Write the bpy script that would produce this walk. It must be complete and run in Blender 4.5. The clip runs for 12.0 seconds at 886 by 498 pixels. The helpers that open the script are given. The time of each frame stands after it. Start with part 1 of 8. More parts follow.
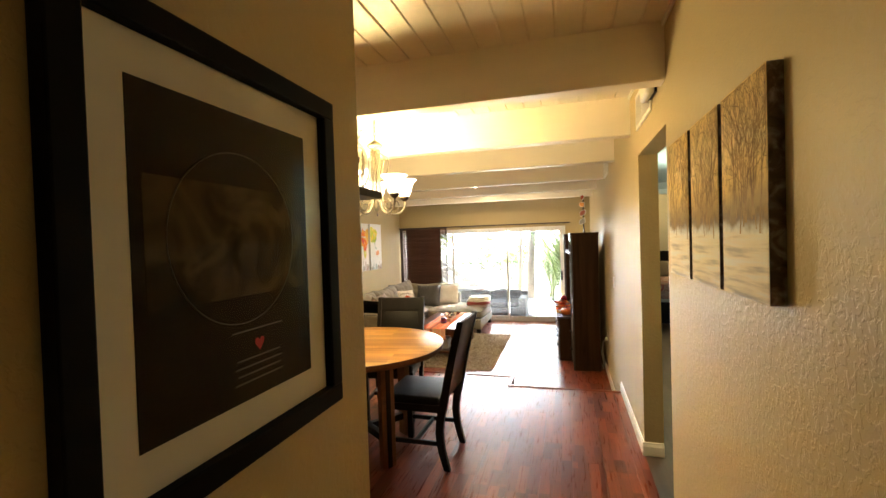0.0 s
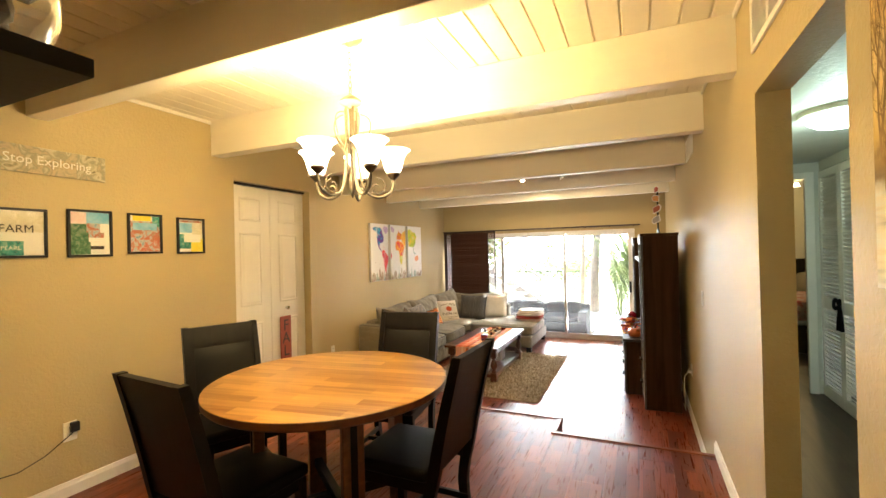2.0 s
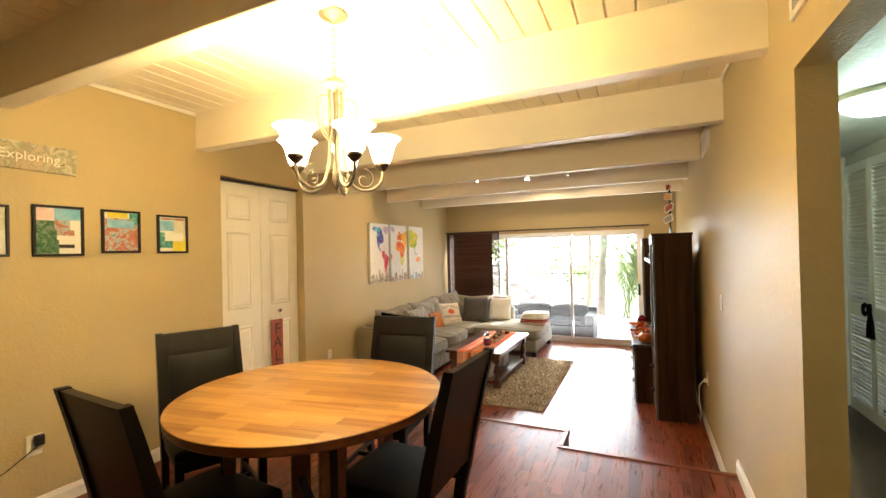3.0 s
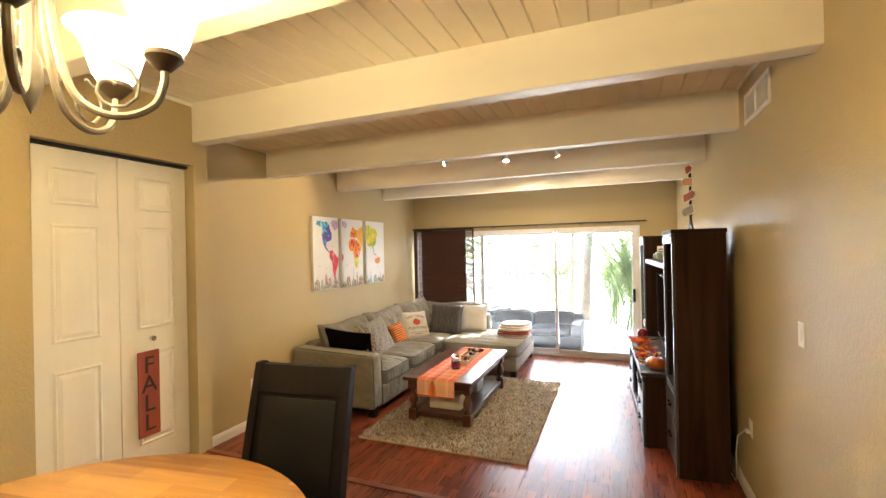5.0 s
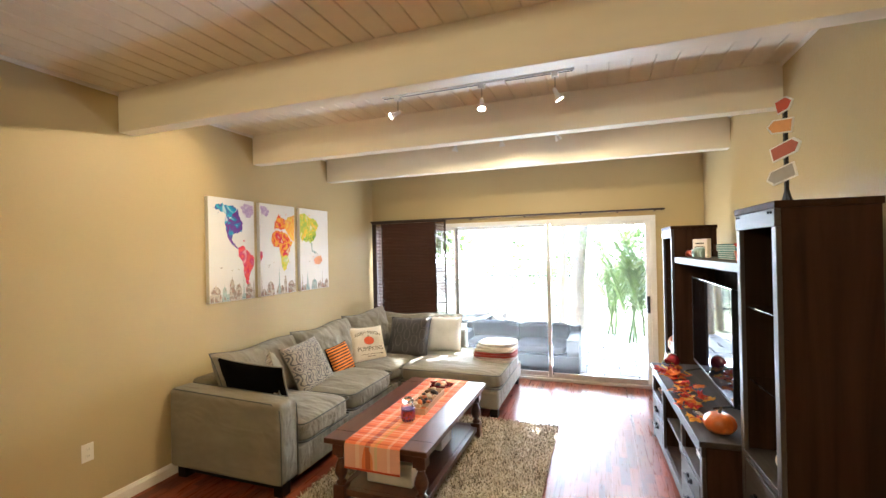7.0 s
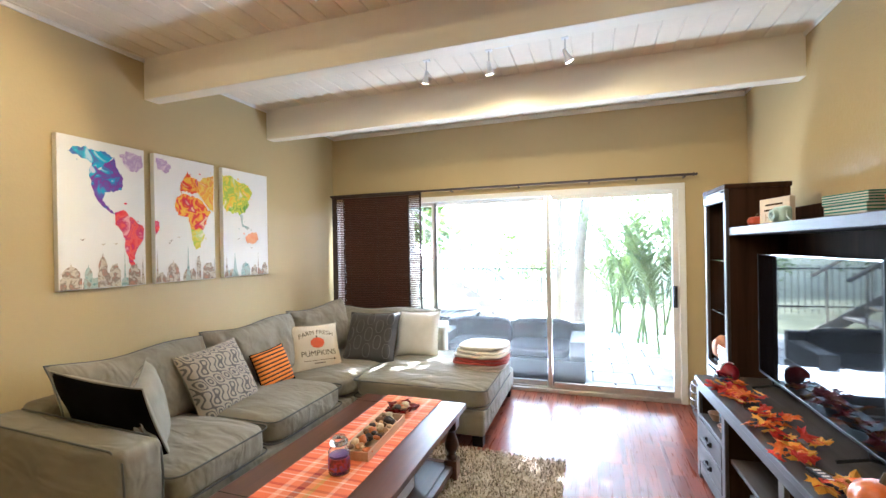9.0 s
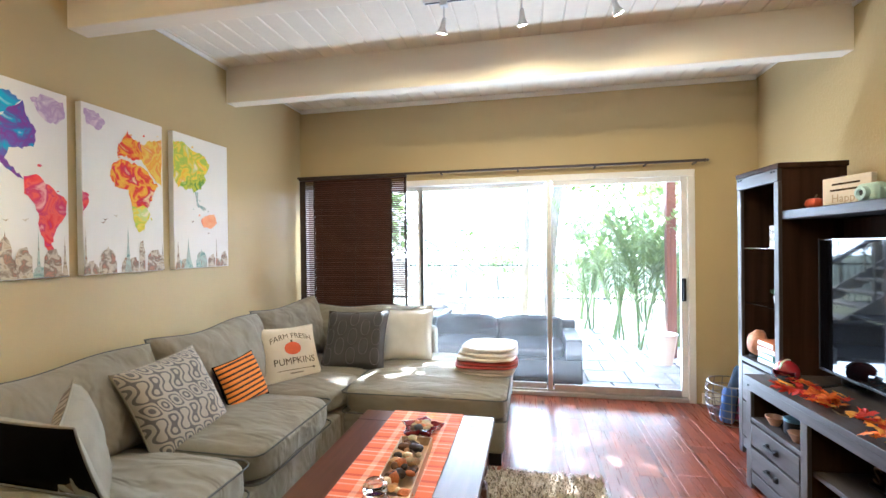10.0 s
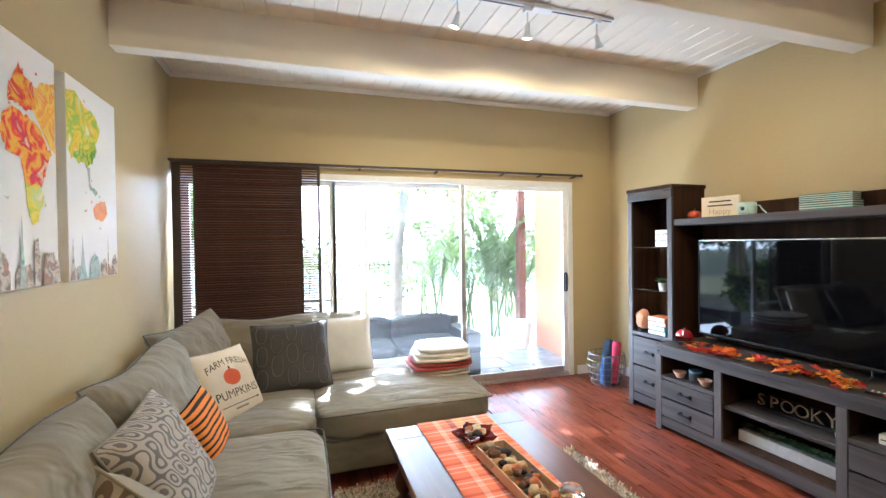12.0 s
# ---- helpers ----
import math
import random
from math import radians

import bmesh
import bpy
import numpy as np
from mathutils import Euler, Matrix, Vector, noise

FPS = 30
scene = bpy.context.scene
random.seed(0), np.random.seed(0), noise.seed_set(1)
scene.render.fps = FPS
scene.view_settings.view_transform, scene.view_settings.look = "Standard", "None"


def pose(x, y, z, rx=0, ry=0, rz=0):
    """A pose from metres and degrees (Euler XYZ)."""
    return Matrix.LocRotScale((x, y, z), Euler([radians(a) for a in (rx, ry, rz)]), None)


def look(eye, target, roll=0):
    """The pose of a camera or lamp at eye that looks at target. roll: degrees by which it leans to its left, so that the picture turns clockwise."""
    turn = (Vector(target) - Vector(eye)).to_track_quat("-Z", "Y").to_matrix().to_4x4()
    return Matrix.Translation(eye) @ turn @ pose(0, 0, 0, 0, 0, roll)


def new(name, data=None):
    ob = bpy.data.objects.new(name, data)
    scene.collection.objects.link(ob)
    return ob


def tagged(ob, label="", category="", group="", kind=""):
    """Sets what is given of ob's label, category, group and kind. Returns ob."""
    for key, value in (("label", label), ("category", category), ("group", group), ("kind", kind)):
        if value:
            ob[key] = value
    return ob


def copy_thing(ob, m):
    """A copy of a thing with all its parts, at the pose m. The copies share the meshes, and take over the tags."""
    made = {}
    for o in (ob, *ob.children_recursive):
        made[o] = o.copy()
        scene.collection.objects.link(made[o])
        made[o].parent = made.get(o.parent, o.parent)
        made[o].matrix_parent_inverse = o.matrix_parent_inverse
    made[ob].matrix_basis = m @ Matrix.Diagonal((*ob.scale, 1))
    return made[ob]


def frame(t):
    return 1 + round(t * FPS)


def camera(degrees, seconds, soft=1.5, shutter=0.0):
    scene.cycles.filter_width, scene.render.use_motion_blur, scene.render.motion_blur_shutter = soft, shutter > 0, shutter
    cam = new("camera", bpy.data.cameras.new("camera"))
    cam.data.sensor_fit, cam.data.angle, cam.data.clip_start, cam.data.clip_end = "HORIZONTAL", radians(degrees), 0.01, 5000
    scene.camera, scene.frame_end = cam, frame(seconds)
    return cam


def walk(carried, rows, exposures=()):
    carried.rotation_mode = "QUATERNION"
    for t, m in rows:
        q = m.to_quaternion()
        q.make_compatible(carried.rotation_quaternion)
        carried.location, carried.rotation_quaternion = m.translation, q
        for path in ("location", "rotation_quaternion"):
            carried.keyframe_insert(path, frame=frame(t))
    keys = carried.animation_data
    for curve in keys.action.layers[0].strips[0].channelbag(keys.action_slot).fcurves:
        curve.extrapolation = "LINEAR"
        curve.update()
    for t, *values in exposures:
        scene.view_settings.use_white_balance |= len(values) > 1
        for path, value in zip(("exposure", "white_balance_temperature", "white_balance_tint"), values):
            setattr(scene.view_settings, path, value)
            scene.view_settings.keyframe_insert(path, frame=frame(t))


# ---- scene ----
cam = camera(91.0, 12.0)
PATH = [
    (0, (0.534, 0.325, 1.797), (-0.013, 2.249, 1.76), -1.8),
    (0.5, (0.597, 0.704, 1.8), (0.024, 2.62, 1.767), -1.7),
    (1, (0.594, 1.021, 1.765), (-0.085, 2.902, 1.747), -1.6),
    (1.5, (0.577, 1.24, 1.727), (-0.196, 3.084, 1.728), -1.5),
    (2, (0.558, 1.356, 1.716), (-0.259, 3.182, 1.726), -1.4),
    (2.5, (0.548, 1.459, 1.702), (-0.3, 3.27, 1.721), -1.3),
    (4.5, (0.302, 2.334, 1.728), (-0.465, 4.181, 1.732), -1.2),
    (5, (0.22, 2.746, 1.734), (-0.529, 4.6, 1.738), -1.2),
    (5.5, (0.107, 3.122, 1.732), (-0.615, 4.987, 1.736), -1.1),
    (6, (0.036, 3.49, 1.725), (-0.671, 5.361, 1.73), -1.2),
    (6.5, (-0.039, 3.877, 1.692), (-0.738, 5.751, 1.702), -1.2),
    (7, (-0.089, 4.245, 1.672), (-0.772, 6.125, 1.681), -1.2),
    (9, (-0.311, 5.366, 1.476), (-0.955, 7.259, 1.473), -1.0),
    (9.5, (-0.608, 5.58, 1.391), (-1.121, 7.513, 1.382), -0.8),
    (10, (-0.906, 5.729, 1.396), (-1.293, 7.691, 1.384), -0.7),
    (10.5, (-1.246, 5.73, 1.412), (-1.468, 7.718, 1.396), -0.6),
    (11, (-1.585, 5.762, 1.404), (-1.557, 7.762, 1.385), -0.6),
    (11.5, (-1.932, 5.816, 1.409), (-1.623, 7.791, 1.387), -0.7),
    (12, (-2.217, 5.888, 1.409), (-1.603, 7.791, 1.386), -0.8),
]
EXPOSURES = [(0, 4.0, 6300, 10), (2.5, 3.95, 6300, 11), (4.5, 4.0, 6000, 11), (5.5, 4.15, 5750, 10),
             (7, 4.2, 5350, 9), (9, 4.1, 5000, 8), (12, 4.05, 5000, 8)]
walk(cam, [(t, look(eye, target, roll)) for t, eye, target, roll in PATH], EXPOSURES)

# ---- daylight ----
SUN_ELEV, SUN_TURN = 47.0, 4.0      # degrees above the horizon; turn from +y towards +x
world = bpy.data.worlds.new("sky")
scene.world = world
world.use_nodes = True
wn = world.node_tree.nodes
sky = wn.new("ShaderNodeTexSky")
sky.sky_type, sky.sun_disc = "NISHITA", False
sky.sun_elevation, sky.sun_rotation = radians(SUN_ELEV), radians(SUN_TURN)
wn["Background"].inputs["Strength"].default_value = 0.15
world.node_tree.links.new(sky.outputs[0], wn["Background"].inputs["Color"])


def lamp(name, kind, place, energy, colour=(1, 1, 1), size=0.05, target=None, **more):
    data = bpy.data.lights.new(name, kind)
    data.energy, data.color = energy, colour
    if kind in ("POINT", "SPOT"):
        data.shadow_soft_size = size
    if kind == "SPOT":
        data.spot_size, data.spot_blend = radians(more.get("cone", 60)), 0.6
    if kind == "AREA":
        data.shape, data.size, data.size_y = "RECTANGLE", size, more.get("size_y", size)
    ob = new(name, data)
    ob.matrix_world = look(place, target) if target else Matrix.Translation(place)
    return ob


el, tu = radians(SUN_ELEV), radians(SUN_TURN)
to_sun = Vector((math.sin(tu) * math.cos(el), math.cos(tu) * math.cos(el), math.sin(el)))
sun = lamp("sun", "SUN", to_sun * 30, 5.0, (1, 0.95, 0.86), target=(0, 0, 0))
sun.data.angle = radians(0.5)
# added lamp low outside the sliding door, aimed up as skylight and patio bounce
lamp("door_skylight", "AREA", (-0.75, 10.13, 0.24), 5.2, (0.95, 0.98, 1.0), 2.3, (-0.75, 8.9, 2.9), size_y=0.34)
WARM = (1.0, 0.72, 0.28)
CHANDELIER = 0.92                  # each bulb, through its glass
CHANDELIER_UP = 1.05                # each bulb, out of the open top of its shade
TRACK_SPOT = 1.1
HAZE = 3.0                           # glow of the far hazy sky
# ---- helpers for meshes and materials ----
def nodes_of(name):
    m = bpy.data.materials.new(name)
    m.use_nodes = True
    t = m.node_tree
    return m, t.nodes, t.links, t.nodes["Principled BSDF"]


def material(name, colour, rough=0.5, metal=0.0, var=0.12, scale=6.0, bump=0.0, fine=60.0, stretch=(1, 1, 1), colour2=None, emit=0.0, coat=0.0, detail=4.0, sheen=0.0):
    """A procedural surface: two scales of noise in colour, one in relief."""
    m, n, l, b = nodes_of(name)
    tc, mp = n.new("ShaderNodeTexCoord"), n.new("ShaderNodeMapping")
    mp.inputs["Scale"].default_value = stretch
    l.new(tc.outputs["Object"], mp.inputs["Vector"])
    a, f = n.new("ShaderNodeTexNoise"), n.new("ShaderNodeTexNoise")
    a.inputs["Scale"].default_value, f.inputs["Scale"].default_value = scale, fine
    a.inputs["Detail"].default_value, f.inputs["Detail"].default_value = detail, 3.0
    for q in (a, f):
        l.new(mp.outputs[0], q.inputs["Vector"])
    mid = n.new("ShaderNodeMath")
    mid.operation = "MULTIPLY_ADD"
    mid.inputs[1].default_value, mid.inputs[2].default_value = 0.35, 0.0
    l.new(f.outputs[0], mid.inputs[0])
    add = n.new("ShaderNodeMath")
    add.operation = "MULTIPLY_ADD"
    add.inputs[1].default_value = 0.65
    l.new(a.outputs[0], add.inputs[0])
    l.new(mid.outputs[0], add.inputs[2])
    ramp = n.new("ShaderNodeValToRGB")
    c1 = [max(0, c * (1 - var)) for c in colour]
    c2 = list(colour2) if colour2 else [min(1, c * (1 + var)) for c in colour]
    ramp.color_ramp.elements[0].position, ramp.color_ramp.elements[1].position = 0.3, 0.7
    ramp.color_ramp.elements[0].color, ramp.color_ramp.elements[1].color = (*c1, 1), (*c2, 1)
    l.new(add.outputs[0], ramp.inputs[0])
    l.new(ramp.outputs[0], b.inputs["Base Color"])
    b.inputs["Roughness"].default_value, b.inputs["Metallic"].default_value = rough, metal
    b.inputs["Coat Weight"].default_value = coat
    b.inputs["Sheen Weight"].default_value = sheen
    if emit:
        b.inputs["Emission Strength"].default_value = emit
        b.inputs["Emission Color"].default_value = (*colour, 1)
    if bump:
        bp = n.new("ShaderNodeBump")
        bp.inputs["Strength"].default_value, bp.inputs["Distance"].default_value = min(1, bump), 0.004
        l.new(f.outputs[0], bp.inputs["Height"])
        l.new(bp.outputs[0], b.inputs["Normal"])
    return m


def box(bm, x0, x1, y0, y1, z0, z1, bevel=0.0, segs=2):
    r = bmesh.ops.create_cube(bm, size=1, matrix=Matrix.LocRotScale(((x0 + x1) / 2, (y0 + y1) / 2, (z0 + z1) / 2), None, (x1 - x0, y1 - y0, z1 - z0)))
    if bevel:
        es = list({e for v in r["verts"] for e in v.link_edges})
        bmesh.ops.bevel(bm, geom=es, offset=bevel, segments=segs, affect="EDGES", profile=0.5)
    return bm


def lathe(bm, profile, segs=24, at=(0, 0, 0), m=None):
    """Turns (radius, height) pairs about z."""
    rings = []
    m = m or Matrix()
    for r, z in profile:
        rings.append([bm.verts.new(m @ Vector((at[0] + r * math.cos(i * math.tau / segs), at[1] + r * math.sin(i * math.tau / segs), at[2] + z))) for i in range(segs)])
    for a, b in zip(rings, rings[1:]):
        for i in range(segs):
            bm.faces.new((a[i], a[(i + 1) % segs], b[(i + 1) % segs], b[i]))
    if profile[0][0] > 1e-5:
        bm.faces.new(rings[0][::-1])
    if profile[-1][0] > 1e-5:
        bm.faces.new(rings[-1])
    return bm


def tube(bm, pts, r, segs=8, r2=None):
    """A round bar along a list of points, tapering from r to r2."""
    pts = [Vector(p) for p in pts]
    r2 = r if r2 is None else r2
    rings, up = [], Vector((0.13, 0.21, 0.97))
    for i, p in enumerate(pts):
        d = (pts[min(i + 1, len(pts) - 1)] - pts[max(i - 1, 0)]).normalized()
        if abs(d.dot(up)) > 0.97:
            up = Vector((1, 0, 0))
        a = d.cross(up).normalized()
        up = a.cross(d).normalized()
        k = r + (r2 - r) * i / max(1, len(pts) - 1)
        rings.append([bm.verts.new(p + k * (math.cos(j * math.tau / segs) * a + math.sin(j * math.tau / segs) * up)) for j in range(segs)])
    for a, b in zip(rings, rings[1:]):
        for j in range(segs):
            bm.faces.new((a[j], a[(j + 1) % segs], b[(j + 1) % segs], b[j]))
    bm.faces.new(rings[0][::-1]), bm.faces.new(rings[-1])
    return bm


def prism(bm, outline, depth, m=None):
    """A flat outline (x, y) pulled out to z = depth."""
    m = m or Matrix()
    lo = [bm.verts.new(m @ Vector((x, y, 0))) for x, y in outline]
    hi = [bm.verts.new(m @ Vector((x, y, depth))) for x, y in outline]
    k = len(outline)
    bm.faces.new(lo[::-1]), bm.faces.new(hi)
    for i in range(k):
        bm.faces.new((lo[i], lo[(i + 1) % k], hi[(i + 1) % k], hi[i]))
    return bm


def finish(name, bm, material, smooth=False):
    bmesh.ops.recalc_face_normals(bm, faces=bm.faces)
    me = bpy.data.meshes.new(name)
    bm.to_mesh(me)
    bm.free()
    for mt in (material if isinstance(material, (list, tuple)) else [material]):
        me.materials.append(mt)
    if smooth:
        me.shade_smooth()
        me.set_sharp_from_angle(angle=radians(40))
    return me


def part(name, bm, material, parent, label="", smooth=False, m=None):
    ob = new(name, finish(name, bm, material, smooth))
    ob.parent = parent
    if m is not None:
        ob.matrix_basis = m
    return tagged(ob, label)


def thing(name, m, label, category, group=""):
    ob = new(name)
    ob.empty_display_size = 0.05
    ob.matrix_basis = m
    return tagged(ob, label, category, group)


def single(name, bm, material, label, category, group="", smooth=False, m=None):
    ob = new(name, finish(name, bm, material, smooth))
    if m is not None:
        ob.matrix_basis = m
    return tagged(ob, label, category, group)


def pane(name, corners, parent, label="", glass=None):
    """A sheet of thin glass; the corners run counter-clockwise as seen from the room."""
    me = bpy.data.meshes.new(name)
    me.from_pydata(corners, [], [(0, 1, 2, 3)])
    me.materials.append(glass or window_glass)
    ob = new(name, me)
    ob.parent, ob.visible_shadow = parent, False
    return tagged(ob, label)


def setting(name, bm, material, label="", smooth=False):
    return tagged(new(name, finish(name, bm, material, smooth)), label, kind="structure")


def piece(name, me, parent, m):
    ob = new(name, me)
    ob.parent = parent
    ob.matrix_basis = m
    return ob


B = bmesh.new


def wall_material(name="wall_paint", relief=0.29):
    """Semi-gloss paint on hand-trowelled knock-down plaster."""
    m, n, l, b = nodes_of(name)
    tc = n.new("ShaderNodeTexCoord")
    big, mid, fine = n.new("ShaderNodeTexNoise"), n.new("ShaderNodeTexNoise"), n.new("ShaderNodeTexNoise")
    for q, sc, de in ((big, 1.3, 2), (mid, 52, 5), (fine, 160, 2)):
        q.inputs["Scale"].default_value, q.inputs["Detail"].default_value = sc, de
        l.new(tc.outputs["Object"], q.inputs["Vector"])
    mid.inputs["Distortion"].default_value = 0.5
    ramp = n.new("ShaderNodeValToRGB")
    ramp.color_ramp.elements[0].color, ramp.color_ramp.elements[1].color = (0.455, 0.36, 0.185, 1), (0.52, 0.415, 0.22, 1)
    l.new(big.outputs[0], ramp.inputs[0])
    l.new(ramp.outputs[0], b.inputs["Base Color"])
    step = n.new("ShaderNodeMapRange")
    step.inputs["From Min"].default_value, step.inputs["From Max"].default_value = 0.45, 0.58
    step.interpolation_type = "SMOOTHSTEP"
    l.new(mid.outputs[0], step.inputs["Value"])
    add = n.new("ShaderNodeMath")
    add.operation = "MULTIPLY_ADD"
    add.inputs[1].default_value = 0.25
    l.new(fine.outputs[0], add.inputs[0])
    l.new(step.outputs[0], add.inputs[2])
    bp = n.new("ShaderNodeBump")
    bp.inputs["Strength"].default_value, bp.inputs["Distance"].default_value = relief, 0.003
    l.new(add.outputs[0], bp.inputs["Height"])
    l.new(bp.outputs[0], b.inputs["Normal"])
    b.inputs["Roughness"].default_value = 0.45
    b.inputs["Specular IOR Level"].default_value = 0.3
    return m


def plank_material():
    """Cherry laminate: strips of varied tone within one board, with grain along y."""
    m, n, l, b = nodes_of("cherry_laminate")
    tc, oi = n.new("ShaderNodeTexCoord"), n.new("ShaderNodeObjectInfo")
    off = n.new("ShaderNodeVectorMath")
    off.operation = "MULTIPLY_ADD"
    off.inputs[1].default_value = (7.0, 11.0, 3.0)
    l.new(oi.outputs["Random"], off.inputs[0])
    l.new(tc.outputs["Object"], off.inputs[2])
    swap = n.new("ShaderNodeMapping")
    swap.inputs["Rotation"].default_value = (0, 0, radians(90))
    l.new(off.outputs[0], swap.inputs["Vector"])
    br = n.new("ShaderNodeTexBrick")
    br.inputs["Scale"].default_value = 1.0
    br.inputs["Brick Width"].default_value, br.inputs["Row Height"].default_value = 0.42, 0.065
    br.inputs["Mortar Size"].default_value = 0.0006
    br.inputs["Color1"].default_value, br.inputs["Color2"].default_value = (0.10, 0.018, 0.008, 1), (0.235, 0.058, 0.024, 1)
    br.inputs["Mortar"].default_value = (0.05, 0.01, 0.006, 1)
    br.offset = 0.37
    l.new(swap.outputs[0], br.inputs["Vector"])
    gm = n.new("ShaderNodeMapping")
    gm.inputs["Scale"].default_value = (60, 3, 1)
    l.new(off.outputs[0], gm.inputs["Vector"])
    gr = n.new("ShaderNodeTexNoise")
    gr.inputs["Scale"].default_value, gr.inputs["Detail"].default_value = 1.5, 6
    gr.inputs["Distortion"].default_value = 0.8
    l.new(gm.outputs[0], gr.inputs["Vector"])
    gv = n.new("ShaderNodeMapRange")
    gv.inputs["To Min"].default_value, gv.inputs["To Max"].default_value = 0.55, 1.45
    l.new(gr.outputs[0], gv.inputs["Value"])
    mul = n.new("ShaderNodeVectorMath")
    mul.operation = "SCALE"
    l.new(br.outputs["Color"], mul.inputs[0])
    l.new(gv.outputs[0], mul.inputs["Scale"])
    l.new(mul.outputs[0], b.inputs["Base Color"])
    rv = n.new("ShaderNodeMapRange")
    rv.inputs["To Min"].default_value, rv.inputs["To Max"].default_value = 0.22, 0.36
    l.new(gr.outputs[0], rv.inputs["Value"])
    l.new(rv.outputs[0], b.inputs["Roughness"])
    b.inputs["Specular IOR Level"].default_value = 0.25
    bp = n.new("ShaderNodeBump")
    bp.inputs["Strength"].default_value, bp.inputs["Distance"].default_value = 0.15, 0.001
    l.new(gr.outputs[0], bp.inputs["Height"])
    l.new(bp.outputs[0], b.inputs["Normal"])
    return m


def wood_material(name, dark, light, rough=0.4, axis=1, plank=0.0, length=0.5, grain=28.0):
    """Grained wood along an axis; plank > 0 adds glued staves of that width."""
    m, n, l, b = nodes_of(name)
    tc, mp = n.new("ShaderNodeTexCoord"), n.new("ShaderNodeMapping")
    sc = [grain, grain, grain]
    sc[axis] = grain * 0.06
    mp.inputs["Scale"].default_value = sc
    l.new(tc.outputs["Object"], mp.inputs["Vector"])
    g, k = n.new("ShaderNodeTexNoise"), n.new("ShaderNodeTexNoise")
    g.inputs["Scale"].default_value, g.inputs["Detail"].default_value, g.inputs["Distortion"].default_value = 1.0, 6, 1.0
    k.inputs["Scale"].default_value, k.inputs["Detail"].default_value = 0.16, 3
    for q in (g, k):
        l.new(mp.outputs[0], q.inputs["Vector"])
    s = n.new("ShaderNodeMath")
    s.operation = "MULTIPLY_ADD"
    s.inputs[1].default_value = 0.6
    l.new(g.outputs[0], s.inputs[0])
    s2 = n.new("ShaderNodeMath")
    s2.operation = "MULTIPLY"
    s2.inputs[1].default_value = 0.4
    l.new(k.outputs[0], s2.inputs[0])
    l.new(s2.outputs[0], s.inputs[2])
    last = s
    if plank:
        br = n.new("ShaderNodeTexBrick")
        br.inputs["Scale"].default_value, br.inputs["Mortar Size"].default_value = 1.0, 0.0
        br.inputs["Brick Width"].default_value, br.inputs["Row Height"].default_value = length, plank
        br.inputs["Color1"].default_value, br.inputs["Color2"].default_value = (0, 0, 0, 1), (1, 1, 1, 1)
        rot = n.new("ShaderNodeMapping")
        rot.inputs["Rotation"].default_value = (0, 0, radians(90 if axis == 1 else 0))
        l.new(tc.outputs["Object"], rot.inputs["Vector"])
        l.new(rot.outputs[0], br.inputs["Vector"])
        mx = n.new("ShaderNodeMath")
        mx.operation = "MULTIPLY_ADD"
        mx.inputs[1].default_value = 0.3
        l.new(br.outputs["Color"], mx.inputs[0])
        sub = n.new("ShaderNodeMath")
        sub.operation = "MULTIPLY_ADD"
        sub.inputs[1].default_value, sub.inputs[2].default_value = 0.8, -0.05
        l.new(s.outputs[0], sub.inputs[0])
        l.new(sub.outputs[0], mx.inputs[2])
        last = mx
    ramp = n.new("ShaderNodeValToRGB")
    ramp.color_ramp.elements[0].position, ramp.color_ramp.elements[1].position = 0.28, 0.72
    ramp.color_ramp.elements[0].color, ramp.color_ramp.elements[1].color = (*dark, 1), (*light, 1)
    l.new(last.outputs[0], ramp.inputs[0])
    l.new(ramp.outputs[0], b.inputs["Base Color"])
    b.inputs["Roughness"].default_value = rough
    bp = n.new("ShaderNodeBump")
    bp.inputs["Strength"].default_value, bp.inputs["Distance"].default_value = 0.25, 0.0015
    l.new(g.outputs[0], bp.inputs["Height"])
    l.new(bp.outputs[0], b.inputs["Normal"])
    return m


def stripes_material(name, c1, c2, axis, count, share=0.5, soft=0.02, rough=0.9):
    """Woven bands across one axis of the object's own box."""
    m, n, l, b = nodes_of(name)
    tc, sx = n.new("ShaderNodeTexCoord"), n.new("ShaderNodeSeparateXYZ")
    l.new(tc.outputs["Generated"], sx.inputs[0])
    mu = n.new("ShaderNodeMath")
    mu.operation = "MULTIPLY"
    mu.inputs[1].default_value = count
    l.new(sx.outputs[axis], mu.inputs[0])
    fr = n.new("ShaderNodeMath")
    fr.operation = "FRACT"
    l.new(mu.outputs[0], fr.inputs[0])
    mr = n.new("ShaderNodeMapRange")
    mr.inputs["From Min"].default_value, mr.inputs["From Max"].default_value = share - soft, share + soft
    l.new(fr.outputs[0], mr.inputs["Value"])
    mix = n.new("ShaderNodeMix")
    mix.data_type = "RGBA"
    mix.inputs["A"].default_value, mix.inputs["B"].default_value = (*c1, 1), (*c2, 1)
    l.new(mr.outputs[0], mix.inputs["Factor"])
    l.new(mix.outputs["Result"], b.inputs["Base Color"])
    ns = n.new("ShaderNodeTexNoise")
    ns.inputs["Scale"].default_value = 250
    l.new(tc.outputs["Object"], ns.inputs["Vector"])
    bp = n.new("ShaderNodeBump")
    bp.inputs["Strength"].default_value, bp.inputs["Distance"].default_value = 0.4, 0.002
    l.new(ns.outputs[0], bp.inputs["Height"])
    l.new(bp.outputs[0], b.inputs["Normal"])
    b.inputs["Roughness"].default_value = rough
    return m


